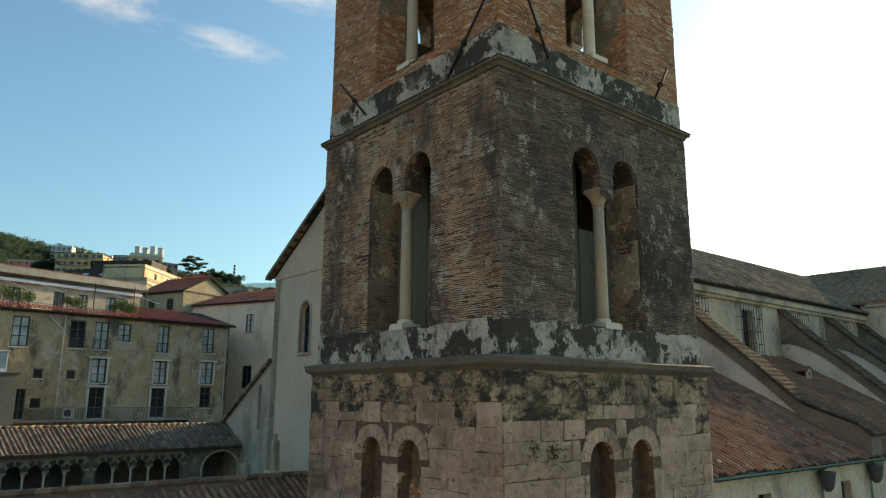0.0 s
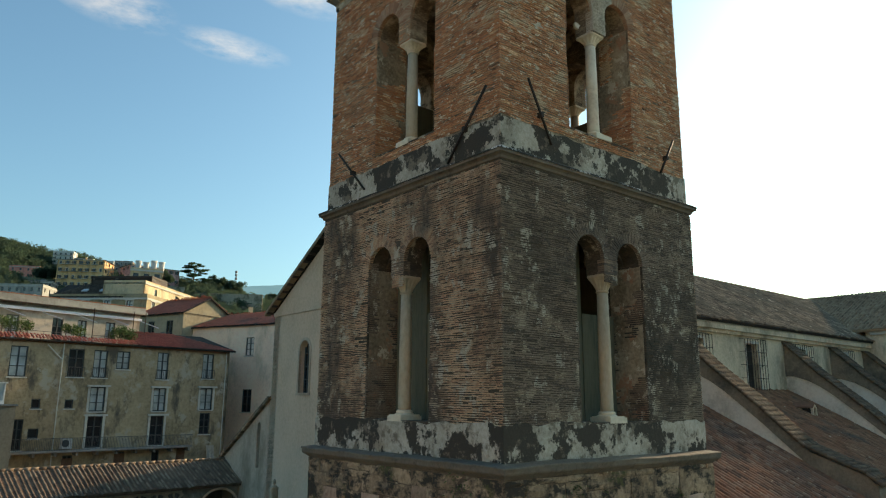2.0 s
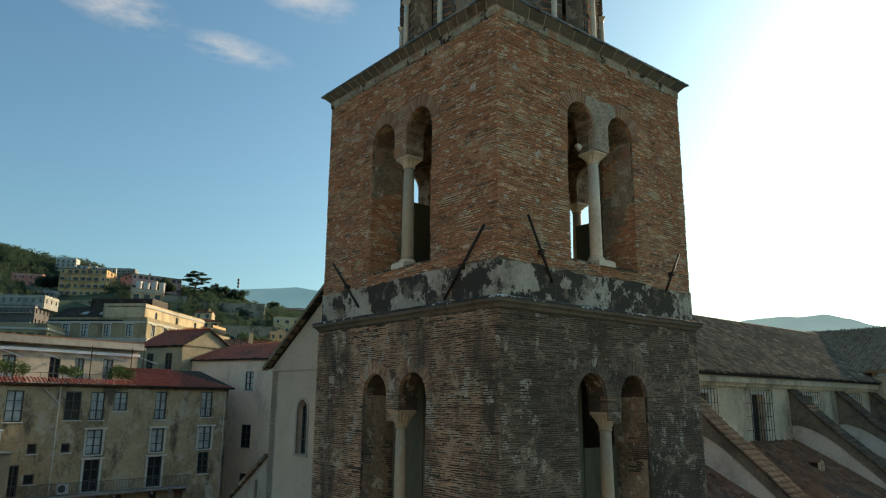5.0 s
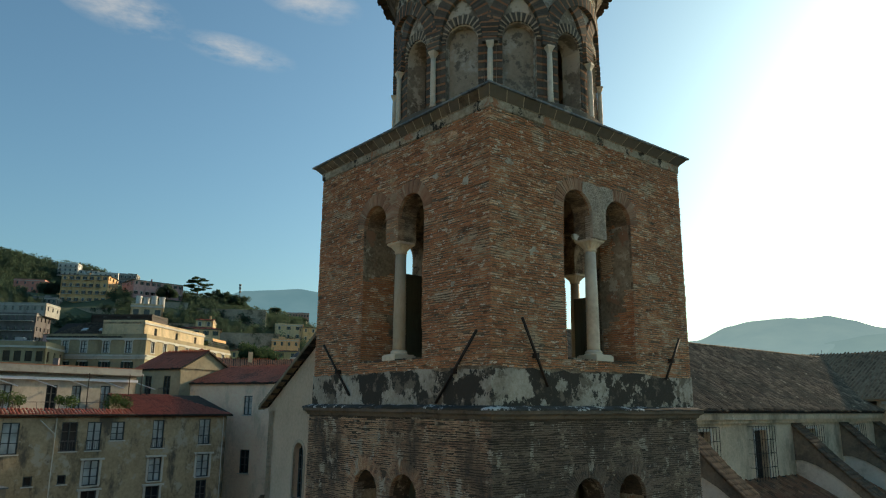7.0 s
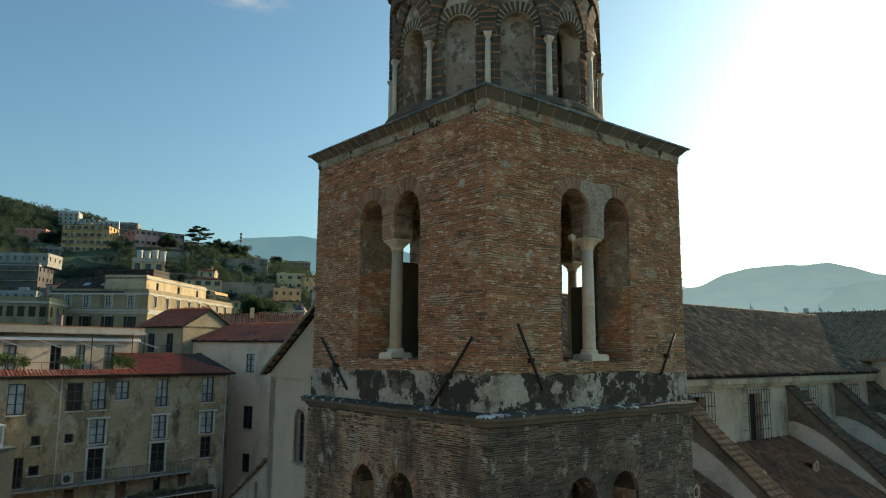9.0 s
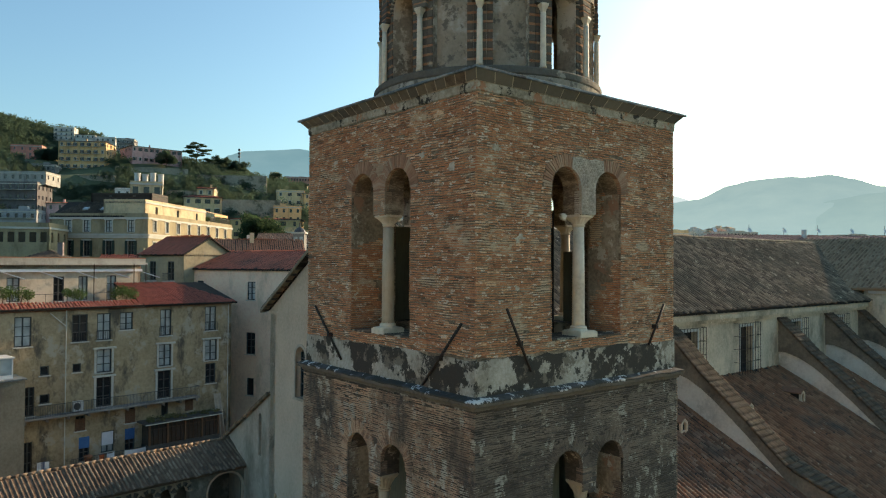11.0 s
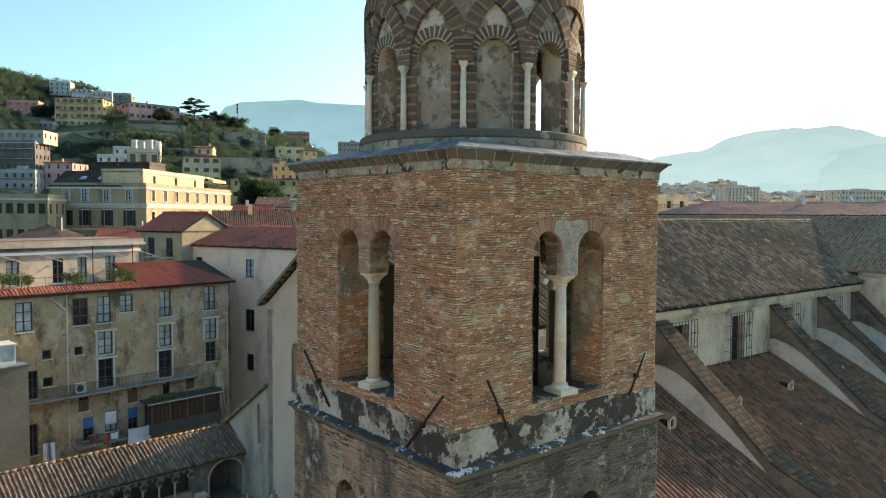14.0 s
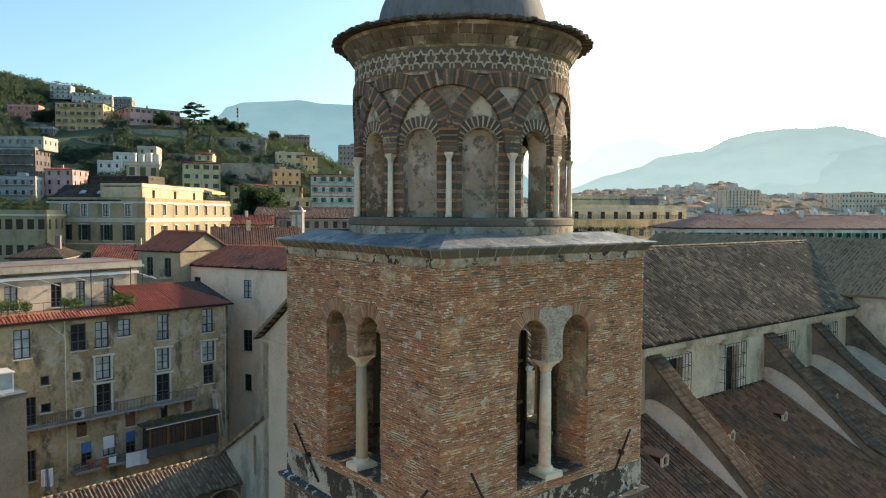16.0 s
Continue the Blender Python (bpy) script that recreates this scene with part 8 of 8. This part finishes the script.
# greenery along the avenue block's long balcony
g = G()
for i in range(60):
    x, y = along((20.4, 150.6), 10, 2 + rl.random() * 25, -0.9)
    leaves(g, (x, y, 27.6 + rl.random() * 0.5), 0.5, 24, 0.13, rl)
solid("balcony_greenery", g, LEAF, "green potted plants along the avenue balcony", "plants", kind="stuff")

# ---- land, woods, mountains ----
def smooth(t):
    t = max(0.0, min(1.0, t))
    return t * t * (3 - 2 * t)


CREST = ((-70, 110), (-40, 90), (-34, 78), (-30, 71), (-26, 78), (-20, 76), (-15, 70), (-8, 52), (0, 38), (8, 40), (14, 44), (26, 44), (40, 40), (80, 30))


def crest(deg):
    if deg <= CREST[0][0]:
        return CREST[0][1]
    for (a, h), (b, k) in zip(CREST, CREST[1:]):
        if deg <= b:
            return h + (k - h) * smooth((deg - a) / (b - a))
    return CREST[-1][1]


def height(x, y):
    r, deg = math.hypot(x, y), math.degrees(math.atan2(x, max(y, -1e9)))
    if y < 0:
        deg = max(-70, min(80, deg))
    c = crest(deg) * (1 if y > -20 else 0.3)
    plain = smooth(deg / 8)
    far = 1 - 0.55 * smooth((r - 700 - 900 * plain) / 500)
    c += 50 * smooth((r - 440) / 180) * smooth((-21 - deg) / 9)
    knoll = math.exp(-((r - 980) / 190) ** 2) * (11 * smooth((deg - 6) / 4) * smooth((23 - deg) / 4) + 7 * math.exp(-((deg - 19.3) / 2.2) ** 2)) if y > 0 else 0.0
    hill = smooth((-8 - deg) / 6)
    rise = (1 - hill) * smooth((r - 55) / (400 + 500 * plain)) + hill * (0.3 * smooth((r - 55) / 250) + 0.7 * smooth((r - 230) / 190))
    return c * rise * far + knoll + 3.0 * smooth((r - 150) / 200) * noise.noise((x * 0.012, y * 0.012, 0.5))


def coords(lim, n):
    return [lim * math.copysign(abs(t) ** 2.6, t) for t in (2 * i / n - 1 for i in range(n + 1))]


N_ = 150
xs = coords(4600, N_)
g = G()
g.v = [(x, y, height(x, y)) for y in xs for x in xs]
g.f = [[j * (N_ + 1) + i, j * (N_ + 1) + i + 1, (j + 1) * (N_ + 1) + i + 1, (j + 1) * (N_ + 1) + i] for j in range(N_) for i in range(N_)]
GROUND = surface("scrub and town ground", [(0.042, 0.065, 0.0312), (0.078, 0.104, 0.052), (0.126, 0.13, 0.0806)], 0.02, 0.4, 0.95, 0.2)
solid("ground", g, GROUND, "sloping town ground rising to a wooded hill", "ground", kind="structure", smooth=True)
solid("court_paving", G().box(-40, 60, -30, 52, -0.3, 0.05), PAVING, "stone paving of the church court and lane", "paving", CX, CY, 0, YAW, kind="structure")

# hillside woods: clumps of small leaves
def foliage(g, centres, radii, per, size, seed, flat=0.75):
    """Many clumps of leaves at once: centres and radii of the clumps, leaves in each, leaf size as a share of the radius."""
    rg = np.random.default_rng(seed)
    c, r = np.repeat(np.array(centres), per, 0), np.repeat(np.array(radii), per)
    d = rg.normal(size=c.shape)
    d /= np.linalg.norm(d, axis=1)[:, None]
    p = c + d * (r * rg.random(len(r)) ** 0.35)[:, None] * np.array((1, 1, flat))
    u = rg.normal(size=c.shape)
    u /= np.linalg.norm(u, axis=1)[:, None]
    w = np.cross(u, rg.normal(size=c.shape))
    w /= np.linalg.norm(w, axis=1)[:, None]
    s_ = (r * size * rg.uniform(0.7, 1.3, len(r)))[:, None]
    v = np.stack([p - u * s_, p - w * s_ * 0.6, p + u * s_, p + w * s_ * 0.6], 1).reshape(-1, 3)
    k = len(g.v)
    g.v += v.tolist()
    g.f += (k + np.arange(len(v)).reshape(-1, 4)).tolist()


rw = random.Random(4)
g = G()
cs, rs = [], []
for az0, az1, r0, r1, s0, cnt in ((-37, -23, 440, 640, 4.2, 1400), (-37, -24, 250, 440, 2.6, 1000), (-26, -6, 330, 470, 3.0, 1100), (-24, -9, 225, 340, 2.3, 800), (-37, -25, 180, 250, 2.0, 200), (-8, 3, 330, 600, 3.2, 120), (-32, -19, 225, 345, 1.7, 900), (-33, -18, 300, 395, 1.4, 1500)):
    for _ in range(cnt):
        az, r = rw.uniform(az0, az1), rw.uniform(r0, r1)
        x, y = r * math.sin(radians(az)), r * math.cos(radians(az))
        if any((x - hx) ** 2 + (y - hy) ** 2 < hr * hr for hx, hy, hr in CLEAR):
            continue
        z, s = height(x, y), s0 * rw.uniform(0.6, 1.25)
        for k in range(3):
            cs.append((x + rw.gauss(0, s * 0.45), y + rw.gauss(0, s * 0.45), z + s * (0.25 + 0.32 * k)))
            rs.append(s * rw.uniform(0.5, 0.85))
foliage(g, cs, rs, 52, 0.17, 8)
solid("hillside_woods", g, LEAF_HILL, "olive and oak woods on the hillside", "woods", kind="stuff")


def tree(name, label, x, y, z, h, crown, mat, seed, form="round"):
    rt_ = random.Random(seed)
    ob = thing(name, label, "tree", x, y, z)
    g = G()
    tip = Vector((rt_.uniform(-0.3, 0.3), rt_.uniform(-0.3, 0.3), h * 0.62))
    g.tube((0, 0, -0.5), tip, h * 0.03, 8, h * 0.016)
    part("trunk", g, BARK, ob)
    gl, gc = G(), G()
    for i in range(16):
        an = i * 2.4
        base = tip * rt_.uniform(0.6, 1.0)
        if form == "umbrella":
            end = Vector((math.cos(an) * crown * rt_.uniform(0.3, 0.95), math.sin(an) * crown * rt_.uniform(0.3, 0.95), h * rt_.uniform(0.80, 0.97)))
        elif form == "cedar":
            lv = (i // 4 + 1) / 4 + rt_.uniform(-0.08, 0.08)
            end = Vector((math.cos(an) * crown * (1.2 - lv * 0.6), math.sin(an) * crown * (1.2 - lv * 0.6), h * (0.45 + 0.5 * lv)))
            base = Vector((0, 0, h * (0.4 + 0.45 * lv)))
        else:
            end = Vector((math.cos(an) * crown * 0.65, math.sin(an) * crown * 0.65, h * rt_.uniform(0.4, 0.95)))
        gl.tube(base, end, h * 0.012, 5, h * 0.004)
        fl = 0.3 if form in ("umbrella", "cedar") else 0.9
        for q in range(3):
            leaves(gc, end + Vector((rt_.gauss(0, crown * 0.15), rt_.gauss(0, crown * 0.15), rt_.gauss(0, h * 0.035))), crown * rt_.uniform(0.2, 0.4), 130, crown * 0.06, rt_, fl)
    part("limbs", gl, BARK, ob)
    part("crown", gc, mat, ob)
    return ob


tree("umbrella_pine", "tall dark spreading pine on the hill crest", -141.2, 369.5, 70.5, 17, 5.6, LEAF_DARK, 1, "cedar")
tree("round_tree", "dense dark green tree between the houses", -59.5, 203, 21.5, 18.5, 6.0, LEAF_DARK, 2)
tree("round_tree", "dense dark green tree between the houses", -55.5, 204, 21, 13.5, 5.2, LEAF_DARK, 3)
for i, (x, y, h, c) in enumerate(((-120, 372, 9, 5), (-131, 376, 8, 5), (-150, 352, 8, 5), (-205, 345, 11, 6), (-212, 352, 10, 5), (-108, 400, 7, 3.6), (-95, 410, 6.5, 3.4))):
    tree("hill_tree", "green tree on the hillside terrace", x, y, height(x, y) - 1, h, c, LEAF_HILL, 10 + i)
# mast on the hill
mx, my = -136, 423
ms = thing("radio_mast", "thin lattice radio mast on the hill", "mast", mx, my, height(mx, my))
part("pole", G().tube((0, 0, 0), (0, 0, 19), 0.22, 6, 0.12), METAL_DK, ms)
for z in (14, 16, 18):
    part("antenna", G().box(-0.55, 0.55, -0.5, 0.5, z, z + 1.4), METAL_DK, ms)

# far town on the plain: joined small blocks
rc = random.Random(9)
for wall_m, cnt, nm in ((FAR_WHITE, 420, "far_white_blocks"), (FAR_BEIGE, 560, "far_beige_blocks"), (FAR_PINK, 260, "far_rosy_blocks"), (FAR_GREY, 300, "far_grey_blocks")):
    g, gw, gr = G(), G(), G()
    for i in range(cnt):
        az = rc.uniform(4, 38) if rc.random() < 0.88 else rc.uniform(-15, 4)
        r = 430 + (1000 if az > 4 else 600) * rc.random()
        x, y = r * math.sin(radians(az)), r * math.cos(radians(az))
        w, d, h = rc.uniform(7, 17), rc.uniform(8, 14), rc.uniform(7, 15 if r > 600 else 11)
        z = height(x, y) - 4
        m = pose(x, y, z, 0, 0, rc.choice((10, 20, 40, -20)) + rc.uniform(-6, 6))
        g.m = gw.m = gr.m = m
        g.box(-w / 2, w / 2, -d / 2, d / 2, 0, h)
        if rc.random() < 0.5:
            g.box(-w / 4, w / 8, -d / 4, d / 4, h, h + 2.6)
        else:
            gr.add([(-w / 2 - 0.4, -d / 2 - 0.4, h), (w / 2 + 0.4, -d / 2 - 0.4, h), (w / 2 + 0.4, d / 2 + 0.4, h), (-w / 2 - 0.4, d / 2 + 0.4, h), (-w / 4, 0, h + 2), (w / 4, 0, h + 2)],
                   [(0, 1, 5, 4), (1, 2, 5), (2, 3, 4, 5), (3, 0, 4)])
        for f in range(int(h / 3.2)):
            for e in range(int(w / 3)):
                xx = -w / 2 + 1.5 + e * 3
                if rc.random() < 0.8 and r < 900:
                    gw.box(xx - 0.5, xx + 0.5, -d / 2 - 0.05, -d / 2 + 0.2, h - 2.5 - f * 3.2, h - 0.9 - f * 3.2)
    th = thing(nm, "distant town blocks on the plain", "town", kind="stuff")
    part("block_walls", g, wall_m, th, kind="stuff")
    # grey windows and lightened roofs paint in the softening of haze
    part("block_windows", gw, ST_GREY, th, kind="stuff")
    part("block_roofs", gr, TILE_LIFTED if wall_m is not FAR_PINK else TILE_ORANGE, th, kind="stuff")


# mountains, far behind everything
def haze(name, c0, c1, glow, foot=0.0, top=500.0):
    """A far slope with the air's haze put into its own glow: c0 to c1 mottled, paler towards its foot by the share
    foot.
    """
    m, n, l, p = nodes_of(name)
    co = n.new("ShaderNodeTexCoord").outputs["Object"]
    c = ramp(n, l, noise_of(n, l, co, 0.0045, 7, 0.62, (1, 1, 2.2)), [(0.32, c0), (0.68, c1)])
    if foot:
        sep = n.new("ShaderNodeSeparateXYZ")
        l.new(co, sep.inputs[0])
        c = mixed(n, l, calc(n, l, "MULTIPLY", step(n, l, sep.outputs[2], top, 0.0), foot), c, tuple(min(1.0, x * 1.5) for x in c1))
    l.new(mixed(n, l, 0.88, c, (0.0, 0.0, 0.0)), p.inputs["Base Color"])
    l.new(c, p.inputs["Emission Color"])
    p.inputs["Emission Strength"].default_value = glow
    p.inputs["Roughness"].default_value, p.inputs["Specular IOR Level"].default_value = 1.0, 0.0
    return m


def range_of(name, label, prof, r, mat, seed, deep=900):
    """prof: (azimuth in degrees right of ahead, height in metres) of the crest."""
    g = G()
    rows = 14
    az0, az1 = prof[0][0], prof[-1][0]
    cols = int((az1 - az0) * 5)
    for j in range(rows + 1):
        f = j / rows
        for i in range(cols + 1):
            az = az0 + (az1 - az0) * i / cols
            h = prof[-1][1]
            for (a, p), (b, q) in zip(prof, prof[1:]):
                if az <= b:
                    h = p + (q - p) * (0.5 * smooth((az - a) / (b - a)) + 0.5 * (az - a) / (b - a))
                    break
            rr_ = r - deep * (1 - f)
            x, y = rr_ * math.sin(radians(az)), rr_ * math.cos(radians(az))
            rough_ = noise.fractal((x * 0.004 + seed, y * 0.004, f * 2), 1.0, 2.0, 5)
            g.v.append((x, y, -40 + (h + 40) * f ** 0.8 + rough_ * 26 * (0.12 + f * (1 - f) * 4)))
    for j in range(rows):
        for i in range(cols):
            a = j * (cols + 1) + i
            g.f.append([a, a + 1, a + cols + 2, a + cols + 1])
    solid(name, g, mat, label, "mountain", kind="structure", smooth=True)


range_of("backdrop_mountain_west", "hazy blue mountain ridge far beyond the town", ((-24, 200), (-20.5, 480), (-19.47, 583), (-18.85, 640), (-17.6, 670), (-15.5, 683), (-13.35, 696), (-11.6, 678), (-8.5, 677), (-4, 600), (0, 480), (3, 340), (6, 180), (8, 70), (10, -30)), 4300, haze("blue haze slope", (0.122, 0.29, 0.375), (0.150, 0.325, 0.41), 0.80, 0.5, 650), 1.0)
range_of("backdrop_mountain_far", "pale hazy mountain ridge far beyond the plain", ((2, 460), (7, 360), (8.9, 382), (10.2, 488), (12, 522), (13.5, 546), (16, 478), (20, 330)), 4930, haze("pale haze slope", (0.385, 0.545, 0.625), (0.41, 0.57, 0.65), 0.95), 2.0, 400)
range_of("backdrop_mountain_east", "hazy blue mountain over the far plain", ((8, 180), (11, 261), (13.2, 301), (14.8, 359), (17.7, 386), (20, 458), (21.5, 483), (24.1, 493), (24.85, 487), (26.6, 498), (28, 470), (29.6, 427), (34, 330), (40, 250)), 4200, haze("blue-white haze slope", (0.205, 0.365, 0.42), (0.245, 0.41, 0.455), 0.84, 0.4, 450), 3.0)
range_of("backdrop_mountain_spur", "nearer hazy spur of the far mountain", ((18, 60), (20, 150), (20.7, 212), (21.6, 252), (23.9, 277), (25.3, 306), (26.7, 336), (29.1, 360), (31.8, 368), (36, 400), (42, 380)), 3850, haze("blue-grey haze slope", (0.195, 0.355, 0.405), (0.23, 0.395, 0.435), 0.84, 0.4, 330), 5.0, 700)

# ---- single pieces of masonry ----
bk = G().add([(-0.5, 0, -0.5), (0.5, 0, -0.5), (0.5, 0, 0.5), (-0.5, 0, 0.5), (-0.5, 1, -0.5), (0.5, 1, -0.5), (0.5, 1, 0.5), (-0.5, 1, 0.5)],
             [(0, 1, 2, 3), (0, 4, 5, 1), (3, 2, 6, 7), (0, 3, 7, 4), (1, 5, 6, 2)])
unit = bk.mesh("brick", BRICK)
rp = random.Random(31)
for wall, k, w, bricks, mat in PIECES:
    for x0, x1, z0, z1 in bricks:
        ob = new("brick", unit)
        ob.parent = wall
        d = rp.uniform(0.005, 0.028)
        ob.matrix_local = turned(k) @ Matrix.Translation(((x0 + x1) / 2, -w - d, (z0 + z1) / 2)) @ Matrix.Diagonal((x1 - x0, d + 0.03, z1 - z0, 1))

# ashlar of the stone stage
def block_mesh(w, h, seed, soot=False):
    """A rough-hewn block: an uneven face of small facets with worn edges."""
    r_ = random.Random(seed)
    nx, nz = 4, 2
    j = [r_.uniform(-0.022, 0.014) for _ in range(8)]
    corner = [(-w / 2 + j[0], -h / 2 + j[1]), (w / 2 + j[2], -h / 2 + j[3]), (w / 2 + j[4], h / 2 + j[5]), (-w / 2 + j[6], h / 2 + j[7])]
    rough_ = 0.016 if soot else 0.009
    vs, fs = [], []
    for q in range(nz + 1):
        for p in range(nx + 1):
            u, v = p / nx, q / nz
            x = (corner[0][0] * (1 - u) + corner[1][0] * u) * (1 - v) + (corner[3][0] * (1 - u) + corner[2][0] * u) * v
            z = (corner[0][1] * (1 - u) + corner[1][1] * u) * (1 - v) + (corner[3][1] * (1 - u) + corner[2][1] * u) * v
            rim = p in (0, nx) or q in (0, nz)
            vs.append((x + r_.uniform(-0.012, 0.012), (-0.010 if rim else -0.034) + r_.uniform(-rough_, rough_), z + r_.uniform(-0.012, 0.012)))
    k = nx + 1
    fs = [(q * k + p, q * k + p + 1, (q + 1) * k + p + 1, (q + 1) * k + p) for q in range(nz) for p in range(nx)]
    loop = list(range(k)) + [q * k + nx for q in range(1, nz + 1)] + [nz * k + p for p in range(nx - 1, -1, -1)] + [q * k for q in range(nz - 1, 0, -1)]
    n = len(vs)
    vs += [(vs[t][0], 0.05, vs[t][2]) for t in loop]
    m = len(loop)
    fs += [(loop[(t + 1) % m], loop[t], n + t, n + (t + 1) % m) for t in range(m)]
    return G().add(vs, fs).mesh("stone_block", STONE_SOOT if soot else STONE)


S = STAGES["stone"]
walls = [o for o in tower.children if o.name.split(".")[0] == "wall"][:4]
count = 0
for k in (0, 3):
    rb = random.Random(40 + k)
    z = 9.2
    while z < 14.85:
        h = rb.choice((0.36, 0.46, 0.54, 0.62))
        h = min(h, 14.9 - z)
        if h < 0.12:
            break
        x = -S["w"]
        while x < S["w"] - 0.05:
            ln = rb.uniform(0.55, 1.6)
            e = S["w"] if S["w"] - x - ln < 0.3 else x + ln
            spans = [(x, e)]
            for s in (-S["c"], S["c"]):
                lim = S["spring"] + S["r"] + 0.34
                nxt = []
                for a, b in spans:
                    zlo = max(z, S["spring"])
                    if z >= lim or z + h <= S["sill"]:
                        nxt.append((a, b))
                        continue
                    hw = S["r"] + 0.02 if z + h < S["spring"] else math.sqrt(max((S["r"] + 0.34) ** 2 - max(zlo - S["spring"], 0) ** 2, 0))
                    c0, c1 = s - hw, s + hw
                    if b <= c0 or a >= c1:
                        nxt.append((a, b))
                    else:
                        if c0 - a > 0.1:
                            nxt.append((a, c0))
                        if b - c1 > 0.1:
                            nxt.append((c1, b))
                spans = nxt
            for a, b in spans:
                split = rb.random()
                cells = [(a, b, z, z + h)]
                if split < 0.22 and h > 0.4:
                    f = rb.uniform(0.4, 0.6)
                    cells = [(a, b, z, z + h * f), (a, b, z + h * f, z + h)]
                elif split < 0.34 and b - a > 0.9:
                    f = a + (b - a) * rb.uniform(0.25, 0.5)
                    cells = [(a, f, z, z + h), (f, b, z, z + h * 0.5), (f, b, z + h * 0.5, z + h)]
                for c0, c1, q0, q1 in cells:
                    zm = (q0 + q1) / 2
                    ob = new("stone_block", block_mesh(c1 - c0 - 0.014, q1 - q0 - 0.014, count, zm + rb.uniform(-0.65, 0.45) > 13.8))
                    ob.parent = walls[0 if k == 0 else 3]
                    ob.matrix_local = turned(k) @ Matrix.Translation(((c0 + c1) / 2, -S["w"] - rb.uniform(-0.008, 0.02), zm)) @ Matrix.Rotation(rb.uniform(-0.008, 0.008), 4, "Y")
                    count += 1
            x = e
        z += h
    for s in (-S["c"], S["c"]):
        for i in range(9):
            g = G(turned(k))
            ring(g, s, S["spring"], S["r"], S["r"] + 0.34, 9, -S["w"] - 0.03, -S["w"] + 0.1, lambda e, i=i: e == i, 0.012, jit=0.03, seed=i)
            part("voussoir", g, STONE, walls[0 if k == 0 else 3])
